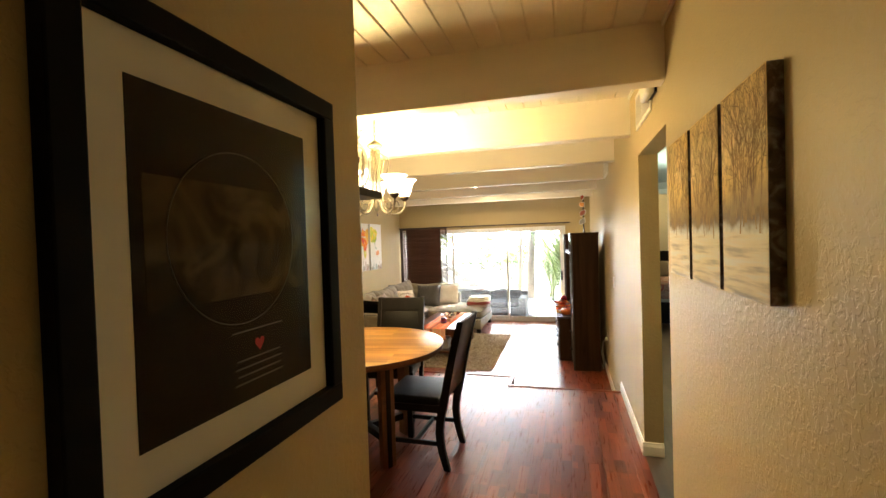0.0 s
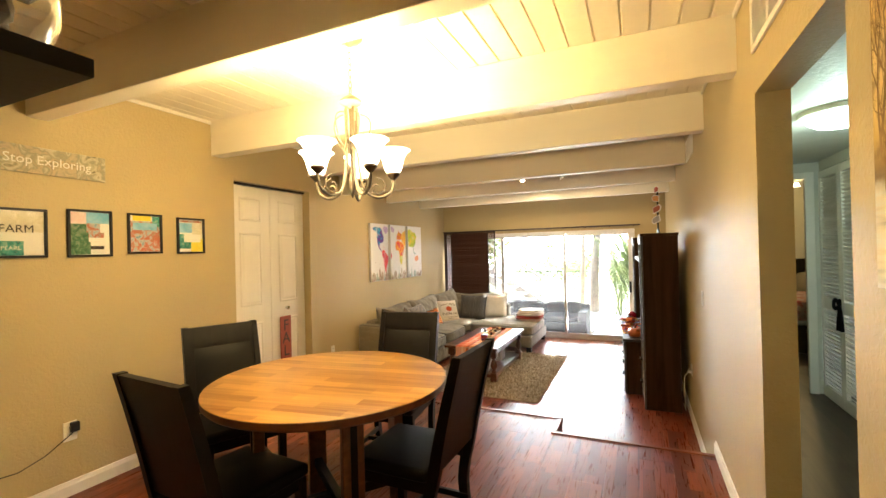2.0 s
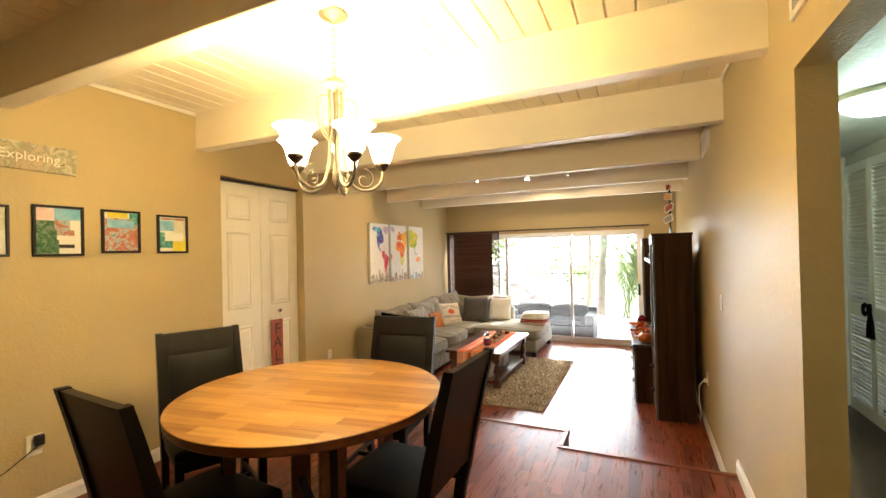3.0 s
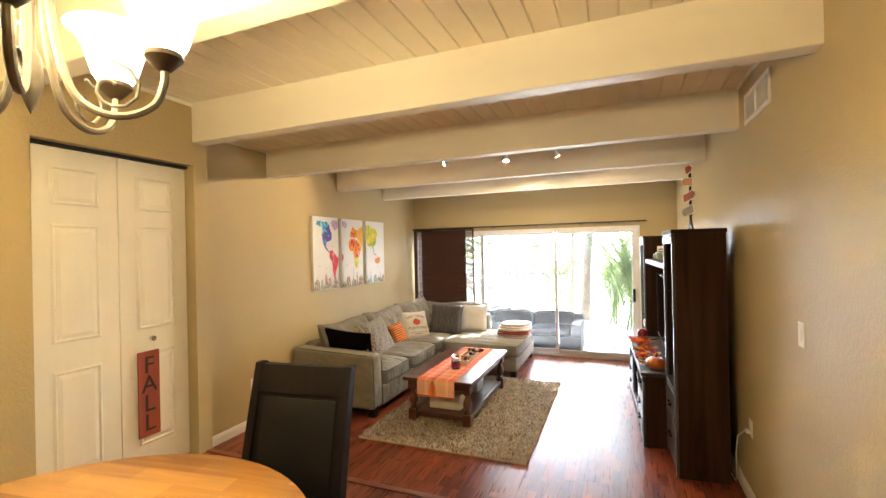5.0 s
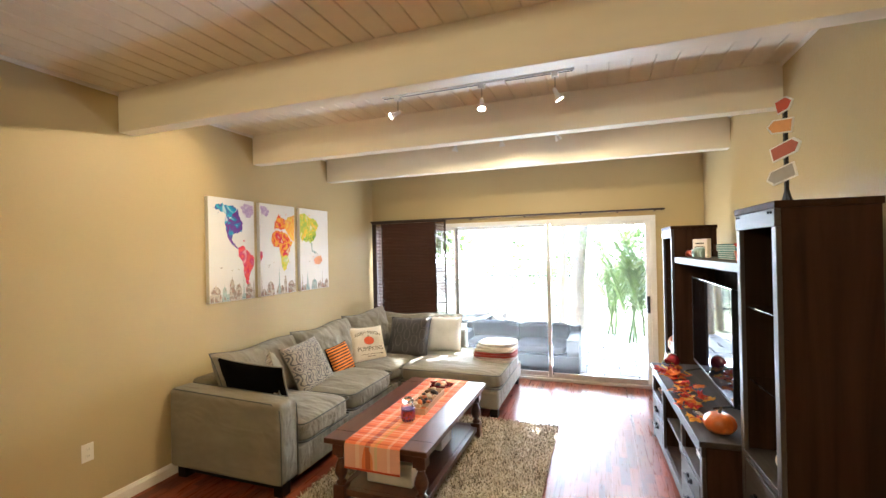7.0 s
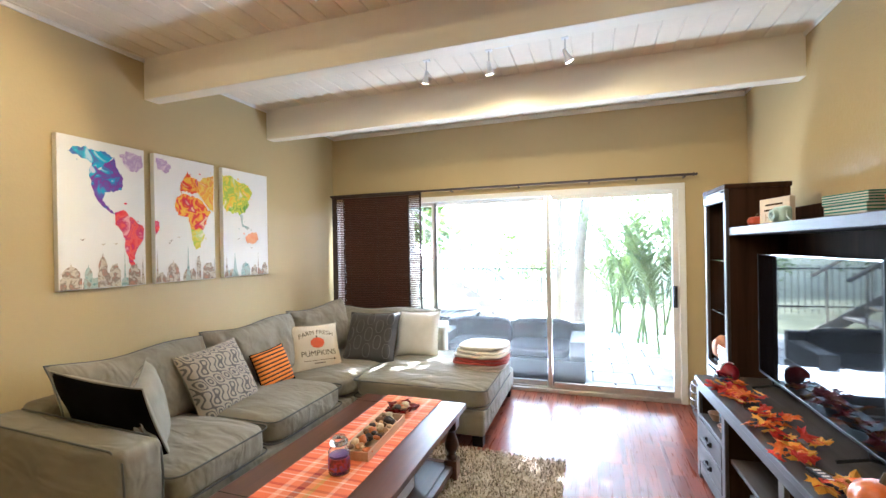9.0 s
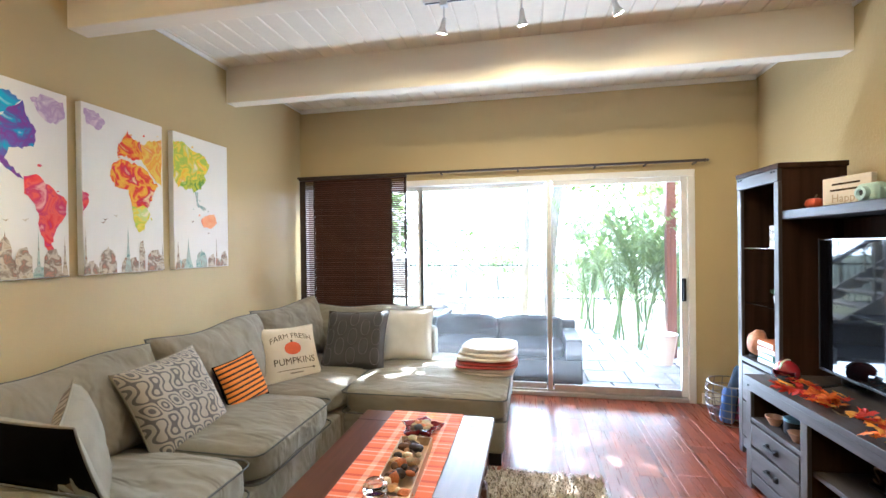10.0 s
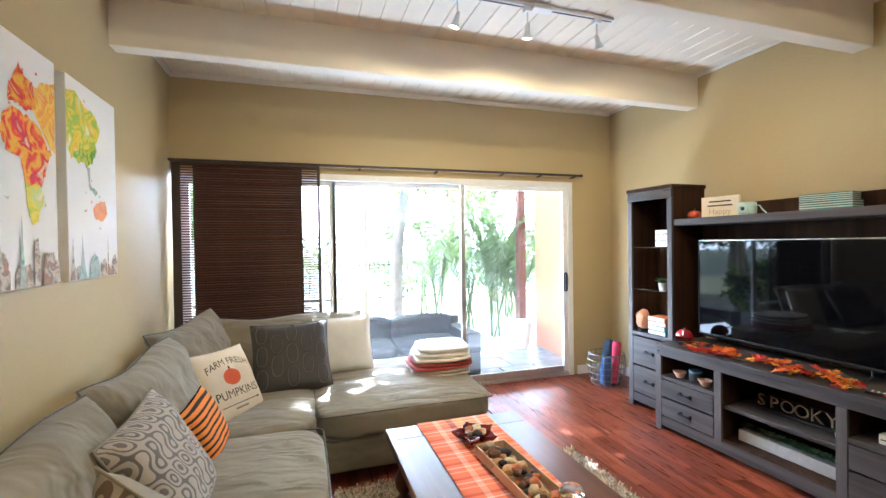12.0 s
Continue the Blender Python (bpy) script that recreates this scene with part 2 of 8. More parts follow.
def scroll_material(name, ground, line, pitch=0.105, rough=0.9):
    """A two-tone weave of linked scrolls: bands along the level lines of crossed waves."""
    m, n, l, b = nodes_of(name)
    tc, sx, weave = n.new("ShaderNodeTexCoord"), n.new("ShaderNodeSeparateXYZ"), n.new("ShaderNodeTexNoise")
    l.new(tc.outputs["Object"], sx.inputs[0])

    def calc(op, a, c):
        q = n.new("ShaderNodeMath")
        q.operation = op
        for k, v in enumerate((a, c)):
            if isinstance(v, (int, float)):
                q.inputs[k].default_value = v
            elif v is not None:
                l.new(v, q.inputs[k])
        return q.outputs[0]

    k = math.tau / pitch
    u, v = calc("MULTIPLY", sx.outputs[0], k), calc("MULTIPLY", sx.outputs[1], k * 0.62)
    first = calc("MULTIPLY", calc("COSINE", u, None), calc("COSINE", v, None))
    second = calc("COSINE", calc("ADD", u, calc("MULTIPLY", v, 2.0)), None)
    level = calc("ADD", calc("MULTIPLY", first, 0.95), calc("MULTIPLY", second, 0.42))
    band = calc("ABSOLUTE", calc("SUBTRACT", calc("FRACT", calc("MULTIPLY", calc("ADD", level, 4.1), 1.25), None), 0.5), None)
    edge = n.new("ShaderNodeMapRange")
    edge.inputs["From Min"].default_value, edge.inputs["From Max"].default_value = 0.17, 0.21
    l.new(band, edge.inputs["Value"])
    mix = n.new("ShaderNodeMix")
    mix.data_type = "RGBA"
    mix.inputs["A"].default_value, mix.inputs["B"].default_value = (*line, 1), (*ground, 1)
    l.new(edge.outputs[0], mix.inputs["Factor"])
    l.new(mix.outputs["Result"], b.inputs["Base Color"])
    weave.inputs["Scale"].default_value = 260
    l.new(tc.outputs["Object"], weave.inputs["Vector"])
    bp = n.new("ShaderNodeBump")
    bp.inputs["Strength"].default_value, bp.inputs["Distance"].default_value = 0.5, 0.002
    l.new(calc("ADD", edge.outputs[0], calc("MULTIPLY", weave.outputs[0], 0.6)), bp.inputs["Height"])
    l.new(bp.outputs[0], b.inputs["Normal"])
    b.inputs["Roughness"].default_value, b.inputs["Sheen Weight"].default_value = rough, 0.2
    return m


def wash_material(name, stops, scale=9.0, rough=0.85):
    """Blotted watercolour running through several colours."""
    m, n, l, b = nodes_of(name)
    tc, a = n.new("ShaderNodeTexCoord"), n.new("ShaderNodeTexNoise")
    a.inputs["Scale"].default_value, a.inputs["Detail"].default_value, a.inputs["Distortion"].default_value = scale, 5, 0.8
    l.new(tc.outputs["Object"], a.inputs["Vector"])
    ramp = n.new("ShaderNodeValToRGB")
    e = ramp.color_ramp.elements
    for i, c in enumerate(stops):
        pos = 0.3 + 0.4 * i / (len(stops) - 1)
        if i < 2:
            e[i].position, e[i].color = pos, (*c, 1)
        else:
            x = e.new(pos)
            x.color = (*c, 1)
    l.new(a.outputs[0], ramp.inputs[0])
    l.new(ramp.outputs[0], b.inputs["Base Color"])
    b.inputs["Roughness"].default_value = rough
    return m


def glass_material(name, tint=(1, 1, 1), rough=0.0):
    m, n, l, b = nodes_of(name)
    b.inputs["Base Color"].default_value = (*tint, 1)
    b.inputs["Transmission Weight"].default_value, b.inputs["Roughness"].default_value, b.inputs["IOR"].default_value = 1.0, rough, 1.45
    return m


def pane_material(name="window_glass", veil=0.0, ior=1.5):
    """Thin window glass: clear, with a faint mirror image and, if asked, a pale glare film."""
    m = bpy.data.materials.new(name)
    m.use_nodes = True
    n, l = m.node_tree.nodes, m.node_tree.links
    n.clear()
    out, tr, gl, mx, lw = (n.new("ShaderNode" + k) for k in ("OutputMaterial", "BsdfTransparent", "BsdfGlossy", "MixShader", "Fresnel"))
    gl.inputs["Roughness"].default_value = 0.01
    lw.inputs["IOR"].default_value = ior
    l.new(lw.outputs[0], mx.inputs[0])
    body = tr
    if veil:
        body, film = n.new("ShaderNodeMixShader"), n.new("ShaderNodeBsdfTranslucent")
        veil_noise, amount = n.new("ShaderNodeTexNoise"), n.new("ShaderNodeMapRange")
        veil_noise.inputs["Scale"].default_value, veil_noise.inputs["Detail"].default_value = 3.0, 6
        amount.inputs["To Min"].default_value, amount.inputs["To Max"].default_value = veil * 0.4, veil * 1.6
        film.inputs["Color"].default_value = (0.85, 0.85, 0.83, 1)
        l.new(veil_noise.outputs[0], amount.inputs["Value"])
        l.new(amount.outputs[0], body.inputs[0])
        l.new(tr.outputs[0], body.inputs[1])
        l.new(film.outputs[0], body.inputs[2])
    l.new(body.outputs[0], mx.inputs[1])
    l.new(gl.outputs[0], mx.inputs[2])
    l.new(mx.outputs[0], out.inputs["Surface"])
    return m


wall_paint = wall_material()
wall_smooth = wall_material("living_wall_paint", 0.09)
ceiling_paint = material("ceiling_paint", (0.82, 0.75, 0.62), 0.4, var=0.05, scale=3, bump=0.1, fine=30)
beam_paint = material("beam_paint", (0.84, 0.77, 0.63), 0.4, var=0.04, scale=2, bump=0.15, fine=18, stretch=(0.2, 1, 1))
trim_white = material("trim_white", (0.80, 0.77, 0.70), 0.35, var=0.04, scale=4, bump=0.05)
door_white = material("door_white", (0.80, 0.76, 0.68), 0.38, var=0.03, scale=4, bump=0.08, fine=90, stretch=(1, 4, 0.5))
frame_white = material("frame_white", (0.82, 0.82, 0.80), 0.35, var=0.04, scale=8)
aluminium = material("aluminium", (0.62, 0.62, 0.60), 0.4, metal=0.8, var=0.1, scale=20)
cherry = plank_material()
nosing_wood = wood_material("nosing_wood", (0.12, 0.03, 0.014), (0.26, 0.08, 0.035), 0.35, axis=0)
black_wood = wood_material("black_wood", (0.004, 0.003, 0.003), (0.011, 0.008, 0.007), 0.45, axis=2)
black_leather = material("black_leather", (0.007, 0.006, 0.006), 0.5, var=0.3, scale=5, bump=0.25, fine=220)
acacia = wood_material("acacia_top", (0.25, 0.10, 0.024), (0.62, 0.345, 0.105), 0.36, axis=0, plank=0.07, length=0.33)
acacia_edge = wood_material("acacia_edge", (0.10, 0.035, 0.012), (0.24, 0.10, 0.035), 0.4, axis=0)
table_brown = wood_material("table_brown", (0.055, 0.02, 0.011), (0.13, 0.048, 0.024), 0.3, axis=1)
unit_dark = wood_material("unit_dark", (0.010, 0.0048, 0.0027), (0.060, 0.029, 0.016), 0.55, axis=2, grain=14)
unit_grey = wood_material("unit_grey", (0.028, 0.023, 0.021), (0.095, 0.080, 0.072), 0.45, axis=1, grain=20)
unit_grey_up = wood_material("unit_grey_upright", (0.036, 0.030, 0.028), (0.11, 0.094, 0.086), 0.45, axis=2, grain=20)
sofa_cloth = material("sofa_cloth", (0.235, 0.210, 0.157), 0.95, var=0.14, scale=5, bump=0.4, fine=320, sheen=0.1)


def creased(m, scale=6.0, depth=0.045):
    """Adds long soft creases under the weave of a cloth."""
    n, l = m.node_tree.nodes, m.node_tree.links
    weave = next(q for q in n if q.bl_idname == "ShaderNodeBump")
    tc, mp, ns, bp = (n.new("ShaderNode" + k) for k in ("TexCoord", "Mapping", "TexNoise", "Bump"))
    mp.inputs["Scale"].default_value, mp.inputs["Rotation"].default_value = (0.55, 1.5, 1), (0.3, 0.2, 0.6)
    ns.inputs["Scale"].default_value, ns.inputs["Detail"].default_value, ns.inputs["Distortion"].default_value = scale, 2, 0.5
    l.new(tc.outputs["Object"], mp.inputs["Vector"])
    l.new(mp.outputs[0], ns.inputs["Vector"])
    bp.inputs["Strength"].default_value, bp.inputs["Distance"].default_value = 0.9, depth
    l.new(ns.outputs[0], bp.inputs["Height"])
    l.new(bp.outputs[0], weave.inputs["Normal"])
    return m


creased(sofa_cloth)
sofa_pipe = material("sofa_pipe", (0.10, 0.10, 0.095), 0.9, var=0.1, scale=30)
black_iron = material("black_iron", (0.012, 0.012, 0.012), 0.45, metal=0.6, var=0.2, scale=30)
brushed_brass = material("aged_silver", (0.17, 0.145, 0.11), 0.5, metal=0.75, var=0.2, scale=18)
bronze = material("bronze_cup", (0.07, 0.05, 0.032), 0.45, metal=0.7, var=0.2, scale=18)
chrome = material("chrome", (0.6, 0.6, 0.6), 0.2, metal=1.0, var=0.05, scale=30)
plastic_white = material("plastic_white", (0.80, 0.77, 0.68), 0.4, var=0.03, scale=10)
frame_black = material("frame_black", (0.004, 0.0035, 0.003), 0.5, var=0.2, scale=14)
plastic_black = material("plastic_black", (0.015, 0.015, 0.016), 0.35, var=0.1, scale=10)
screen_black = material("screen_black", (0.002, 0.002, 0.0025), 0.035, var=0.1, scale=3)
paper_white = material("paper_white", (0.78, 0.76, 0.72), 0.7, var=0.03, scale=9)
canvas_white = material("canvas_white", (0.80, 0.79, 0.77), 0.9, var=0.02, scale=4, bump=0.3, fine=500)
for dull in (black_wood, black_leather, unit_dark, unit_grey, unit_grey_up, plastic_black):
    dull.node_tree.nodes["Principled BSDF"].inputs["Specular IOR Level"].default_value = 0.22
screen_black.node_tree.nodes["Principled BSDF"].inputs["Specular IOR Level"].default_value = 0.2
unit_dark.node_tree.nodes["Principled BSDF"].inputs["Specular IOR Level"].default_value = 0.08
frame_black.node_tree.nodes["Principled BSDF"].inputs["Specular IOR Level"].default_value = 0.06
window_glass = pane_material()
picture_glass = pane_material("picture_glass", 0.0, 1.28)
# pale film in the door panes imitates the glare of the bright outdoors
glare_glass = pane_material("glare_door_glass", 0.021)
clear_glass = glass_material("clear_glass", (0.97, 0.98, 0.97))
# ---- the room: z = 0 is the living-room floor, the dining floor lies one step higher ----
STEP, CEIL, BEAM_Z = 0.30, 2.82, 2.54
XL, XR, XD, YF = -3.22, 1.01, -2.60, 9.874
YB = -1.3
BEAMS = (2.65, 3.83, 4.97, 6.32, 7.56, 8.76)


def walls():
    bm = B()
    box(bm, XR, XR + 0.12, YB, 2.66, 0, CEIL + 0.05)
    box(bm, XR, XR + 0.12, 3.51, YF + 0.15, 0, CEIL + 0.05)
    box(bm, XR, XR + 0.12, 2.66, 3.51, 2.33, CEIL + 0.05)
    box(bm, XR, XR + 0.12, 2.66, 3.51, 0, STEP - 0.02)
    setting("wall_east", bm, wall_paint, "beige knock-down textured plaster wall with a hall opening")
    bm = B()
    box(bm, XL - 0.12, XL, 5.08, YF + 0.15, 0, CEIL + 0.05)
    setting("wall_west", bm, wall_smooth, "beige plaster wall of the living room")
    bm = B()
    box(bm, XD - 0.11, XD, YB, 4.04, 0, CEIL + 0.05)
    box(bm, XD - 0.11, XD, 4.98, 5.09, 0, CEIL + 0.05)
    box(bm, XD - 0.11, XD, 4.04, 4.98, 2.375, CEIL + 0.05)
    setting("wall_dining", bm, wall_paint, "beige textured plaster wall with a closet opening")
    setting("wall_closet_1", box(B(), XL - 0.12, XD - 0.11, 4.99, 5.08, 0, CEIL + 0.05), wall_paint, "beige plaster end wall of the closet")
    setting("wall_closet_2", box(B(), XL - 0.12, XL, 3.9, 4.99, 0, CEIL + 0.05), wall_paint, "beige plaster back wall of the closet")
    setting("wall_closet_3", box(B(), XL, XD - 0.11, 3.9, 4.0, 0, CEIL + 0.05), wall_paint, "beige plaster side wall of the closet")
    bm = B()
    box(bm, XL, 0.51, YF, YF + 0.15, 2.04, CEIL + 0.05)
    box(bm, 0.51, XR, YF, YF + 0.15, 0, CEIL + 0.05)
    setting("wall_north", bm, wall_smooth, "beige plaster wall over and beside the sliding door")
    bm = B()
    box(bm, XD - 0.1, XR + 0.12, YB - 0.12, YB, 0, CEIL + 0.05)
    setting("wall_south", bm, wall_paint, "plain beige plaster wall behind the entry")
    bm = B()
    box(bm, -0.19, -0.05, YB, 1.505, STEP - 0.01, CEIL + 0.05, 0.008)
    setting("wall_entry", bm, wall_paint, "beige plaster partition beside the entry")


def ceiling():
    bm = B()
    w = 0.132
    x = XL - 0.1
    while x < XR + 0.1:
        box(bm, x + 0.004, x + w - 0.004, YB - 0.1, YF + 0.14, CEIL, CEIL + 0.03, 0.004, 1)
        x += w
    box(bm, XL - 0.12, XR + 0.12, YB - 0.12, YF + 0.15, CEIL + 0.009, CEIL + 0.1)
    setting("ceiling", bm, ceiling_paint, "cream-painted tongue-and-groove board ceiling")
    for y in BEAMS:
        bm = B()
        box(bm, (XD if y < 5 else XL) - 0.01, XR + 0.01, y, y + 0.11, BEAM_Z, CEIL + 0.005, 0.006)
        tagged(setting("ceiling_beam", bm, beam_paint, "cream-painted boxed ceiling beam"), group="ceiling beams")
    ends = [YB] + [v for y in BEAMS for v in (y, y + 0.11)] + [YF]
    for a, b in zip(ends[::2], ends[1::2]):
        left = XD if b < 5.05 else XL
        for x0, x1 in ((left, left + 0.014), (XR - 0.014, XR)):
            setting("ceiling_trim", box(B(), x0, x1, a + 0.002, b - 0.002, CEIL - 0.028, CEIL - 0.001, 0.004), trim_white, "narrow cream ceiling trim")
    setting("ceiling_trim", box(B(), XL + 0.015, XR - 0.015, YF - 0.016, YF, CEIL - 0.045, CEIL - 0.001, 0.004), trim_white, "narrow cream ceiling trim")


def base_run(x0, y0, x1, y1, z, nx, ny):
    """A baseboard with a rounded, stepped top along a wall; (nx, ny) points into the room."""
    d = Vector((x1 - x0, y1 - y0, 0))
    ln = d.length
    m = Matrix((( d.x / ln, nx, 0, x0), (d.y / ln, ny, 0, y0), (0, 0, 1, z), (0, 0, 0, 1)))
    prof = [(0, 0), (0.014, 0), (0.014, 0.062), (0.011, 0.07), (0.008, 0.078), (0.006, 0.088), (0, 0.09)]
    bm = B()
    a = [bm.verts.new(m @ Vector((0, p, q))) for p, q in prof]
    b = [bm.verts.new(m @ Vector((ln, p, q))) for p, q in prof]
    for i in range(len(prof)):
        j = (i + 1) % len(prof)
        bm.faces.new((a[i], a[j], b[j], b[i]))
    bm.faces.new(a[::-1]), bm.faces.new(b)
    setting("baseboard", bm, trim_white, "white moulded baseboard")


def baseboards():
    base_run(XR, 4.80, XR, YF, 0, -1, 0)
    base_run(XR, 3.51, XR, 4.79, STEP, -1, 0)
    base_run(XR, YB, XR, 2.66, STEP, -1, 0)
    base_run(XR - 0.013, 3.51, XR + 0.12, 3.51, STEP, 0, -1)
    base_run(XL, 5.095, XL, YF, 0, 1, 0)
    base_run(XD, 5.09, XL + 0.015, 5.09, 0.0, 0, 1)
    base_run(XD, YB, XD, 4.04, STEP, 1, 0)
    base_run(0.56, YF, XR, YF, 0, 0, -1)
    base_run(-0.05, YB, -0.05, 1.5, STEP, 1, 0)


def floor_part(name, rects, z, label, seed):
    bm = B()
    for x0, x1, y0, y1 in rects:
        box(bm, x0, x1, y0, y1, -0.12, z - 0.009)
    base = setting(name, bm, nosing_wood, label)
    rng = random.Random(seed)
    w, ln = 0.195, 1.22
    shared = {}
    for x0, x1, y0, y1 in rects:
        x = x0
        while x < x1 - 0.01:
            xe = min(x + w, x1)
            y = y0 - rng.uniform(0, ln)
            while y < y1:
                a, b = max(y, y0), min(y + ln, y1)
                if b - a > 0.02:
                    key = (round(xe - x, 3), round(b - a, 3))
                    if key not in shared:
                        bm = B()
                        hx, hy = key[0] / 2 - 0.0002, key[1] / 2 - 0.0002
                        box(bm, -hx, hx, -hy, hy, -0.008, 0, 0.0005, 1)
                        shared[key] = finish("plank", bm, cherry)
                    piece("plank", shared[key], base, Matrix.Translation(((x + xe) / 2, (a + b) / 2, z)))
                y += ln
            x = xe
    return base


def nosings():
    def run(x0, x1, y0, y1):
        bm = B()
        box(bm, x0, x1, y0, y1, STEP - 0.03, STEP + 0.008, 0.006)
        setting("step_nosing", bm, nosing_wood, "reddish wooden stair-nose edging of the step")
    run(XD, -0.045, 5.03, 5.075)
    run(-0.085, -0.045, 4.77, 5.03)
    run(-0.085, XR, 4.73, 4.77)


walls()
ceiling()
baseboards()
nosings()
# ---- shared shapes ----
def letters(body, size, depth=0.0):
    """Lettering in the built-in font, centred on the origin, as a flat bmesh in x and y."""
    cu = bpy.data.curves.new("letters", "FONT")
    cu.body, cu.size, cu.align_x, cu.align_y, cu.extrude, cu.resolution_u = body, size, "CENTER", "CENTER", depth, 3
    ob = bpy.data.objects.new("letters", cu)
    scene.collection.objects.link(ob)
    me = ob.evaluated_get(bpy.context.evaluated_depsgraph_get()).to_mesh()
    bm = B()
    bm.from_mesh(me)
    ob.evaluated_get(bpy.context.evaluated_depsgraph_get()).to_mesh_clear()
    bpy.data.objects.remove(ob)
    bpy.data.curves.remove(cu)
    return bm


def moved(bm, m):
    bmesh.ops.transform(bm, matrix=m, verts=bm.verts)
    return bm


# a thing hung on a wall: local x runs along the wall, local y up, local z out of the wall
def on_east(y, z, x=XR):
    return Matrix(((0, 0, -1, x), (-1, 0, 0, y), (0, 1, 0, z), (0, 0, 0, 1)))


def on_west(y, z, x):
    return Matrix(((0, 0, 1, x), (1, 0, 0, y), (0, 1, 0, z), (0, 0, 0, 1)))


def picture_frame(parent, w, h, bar, deep, mat):
    for nm, a in (("frame_bar", (-w / 2, w / 2, h / 2 - bar, h / 2)), ("frame_bar", (-w / 2, w / 2, -h / 2, -h / 2 + bar)),
                  ("frame_bar", (-w / 2, -w / 2 + bar, -h / 2 + bar, h / 2 - bar)), ("frame_bar", (w / 2 - bar, w / 2, -h / 2 + bar, h / 2 - bar))):
        part(nm, box(B(), *a, 0, deep, 0.003), mat, parent)


# ---- dining table ----
def dining_table():
    t = thing("dining_table", pose(-0.94, 3.21, STEP, 0, 0, 8), "round acacia-topped dining table on dark wooden legs", "table")
    r, h = 0.61, 0.765
    part("tabletop", lathe(B(), [(0.0, h), (r - 0.006, h), (r - 0.001, h - 0.003)], 72), acacia, t, "honey-coloured staved acacia top", True)
    part("edge_band", lathe(B(), [(0.0, h - 0.045), (r - 0.012, h - 0.045), (r - 0.002, h - 0.035), (r, h - 0.006), (r - 0.004, h - 0.0035), (0.0, h - 0.0035)], 72), acacia_edge, t, "darker bark-brown rim", True)
    for i in range(4):
        a = radians(45 + 90 * i)
        m = Matrix.Translation((0.36 * math.cos(a), 0.36 * math.sin(a), 0)) @ Matrix.Rotation(a, 4, "Z")
        part("leg", moved(box(B(), -0.025, 0.025, -0.05, 0.05, 0.0, h - 0.05, 0.004), m), acacia_edge, t)
        part("leg_edge_strip", moved(box(B(), 0.026, 0.034, -0.016, 0.016, 0.0, h - 0.05, 0.002), m), black_wood, t, "black strip on the leg")
    for a in (45, 135):
        part("stretcher", moved(box(B(), -0.34, 0.34, -0.022, 0.022, 0.10 + a * 0.0004, 0.15 + a * 0.0004, 0.004), Matrix.Rotation(radians(a), 4, "Z")), black_wood, t)
    part("apron", lathe(B(), [(0.40, h - 0.10), (0.42, h - 0.10), (0.42, h - 0.047), (0.40, h - 0.047), (0.40, h - 0.10)], 40), black_wood, t, "", True)


def chair_curve(s):
    """The side line of a rear post from floor (s = 0) to top (s = 1): y back, z up."""
    z = 0.975 * s
    y = 0.20 + 0.035 * math.sin(math.pi * min(1, s / 0.45)) * -1 + 0.13 * max(0, s - 0.42) ** 1.2 * 1.9 + 0.05 * max(0, 0.25 - s)
    return y, z


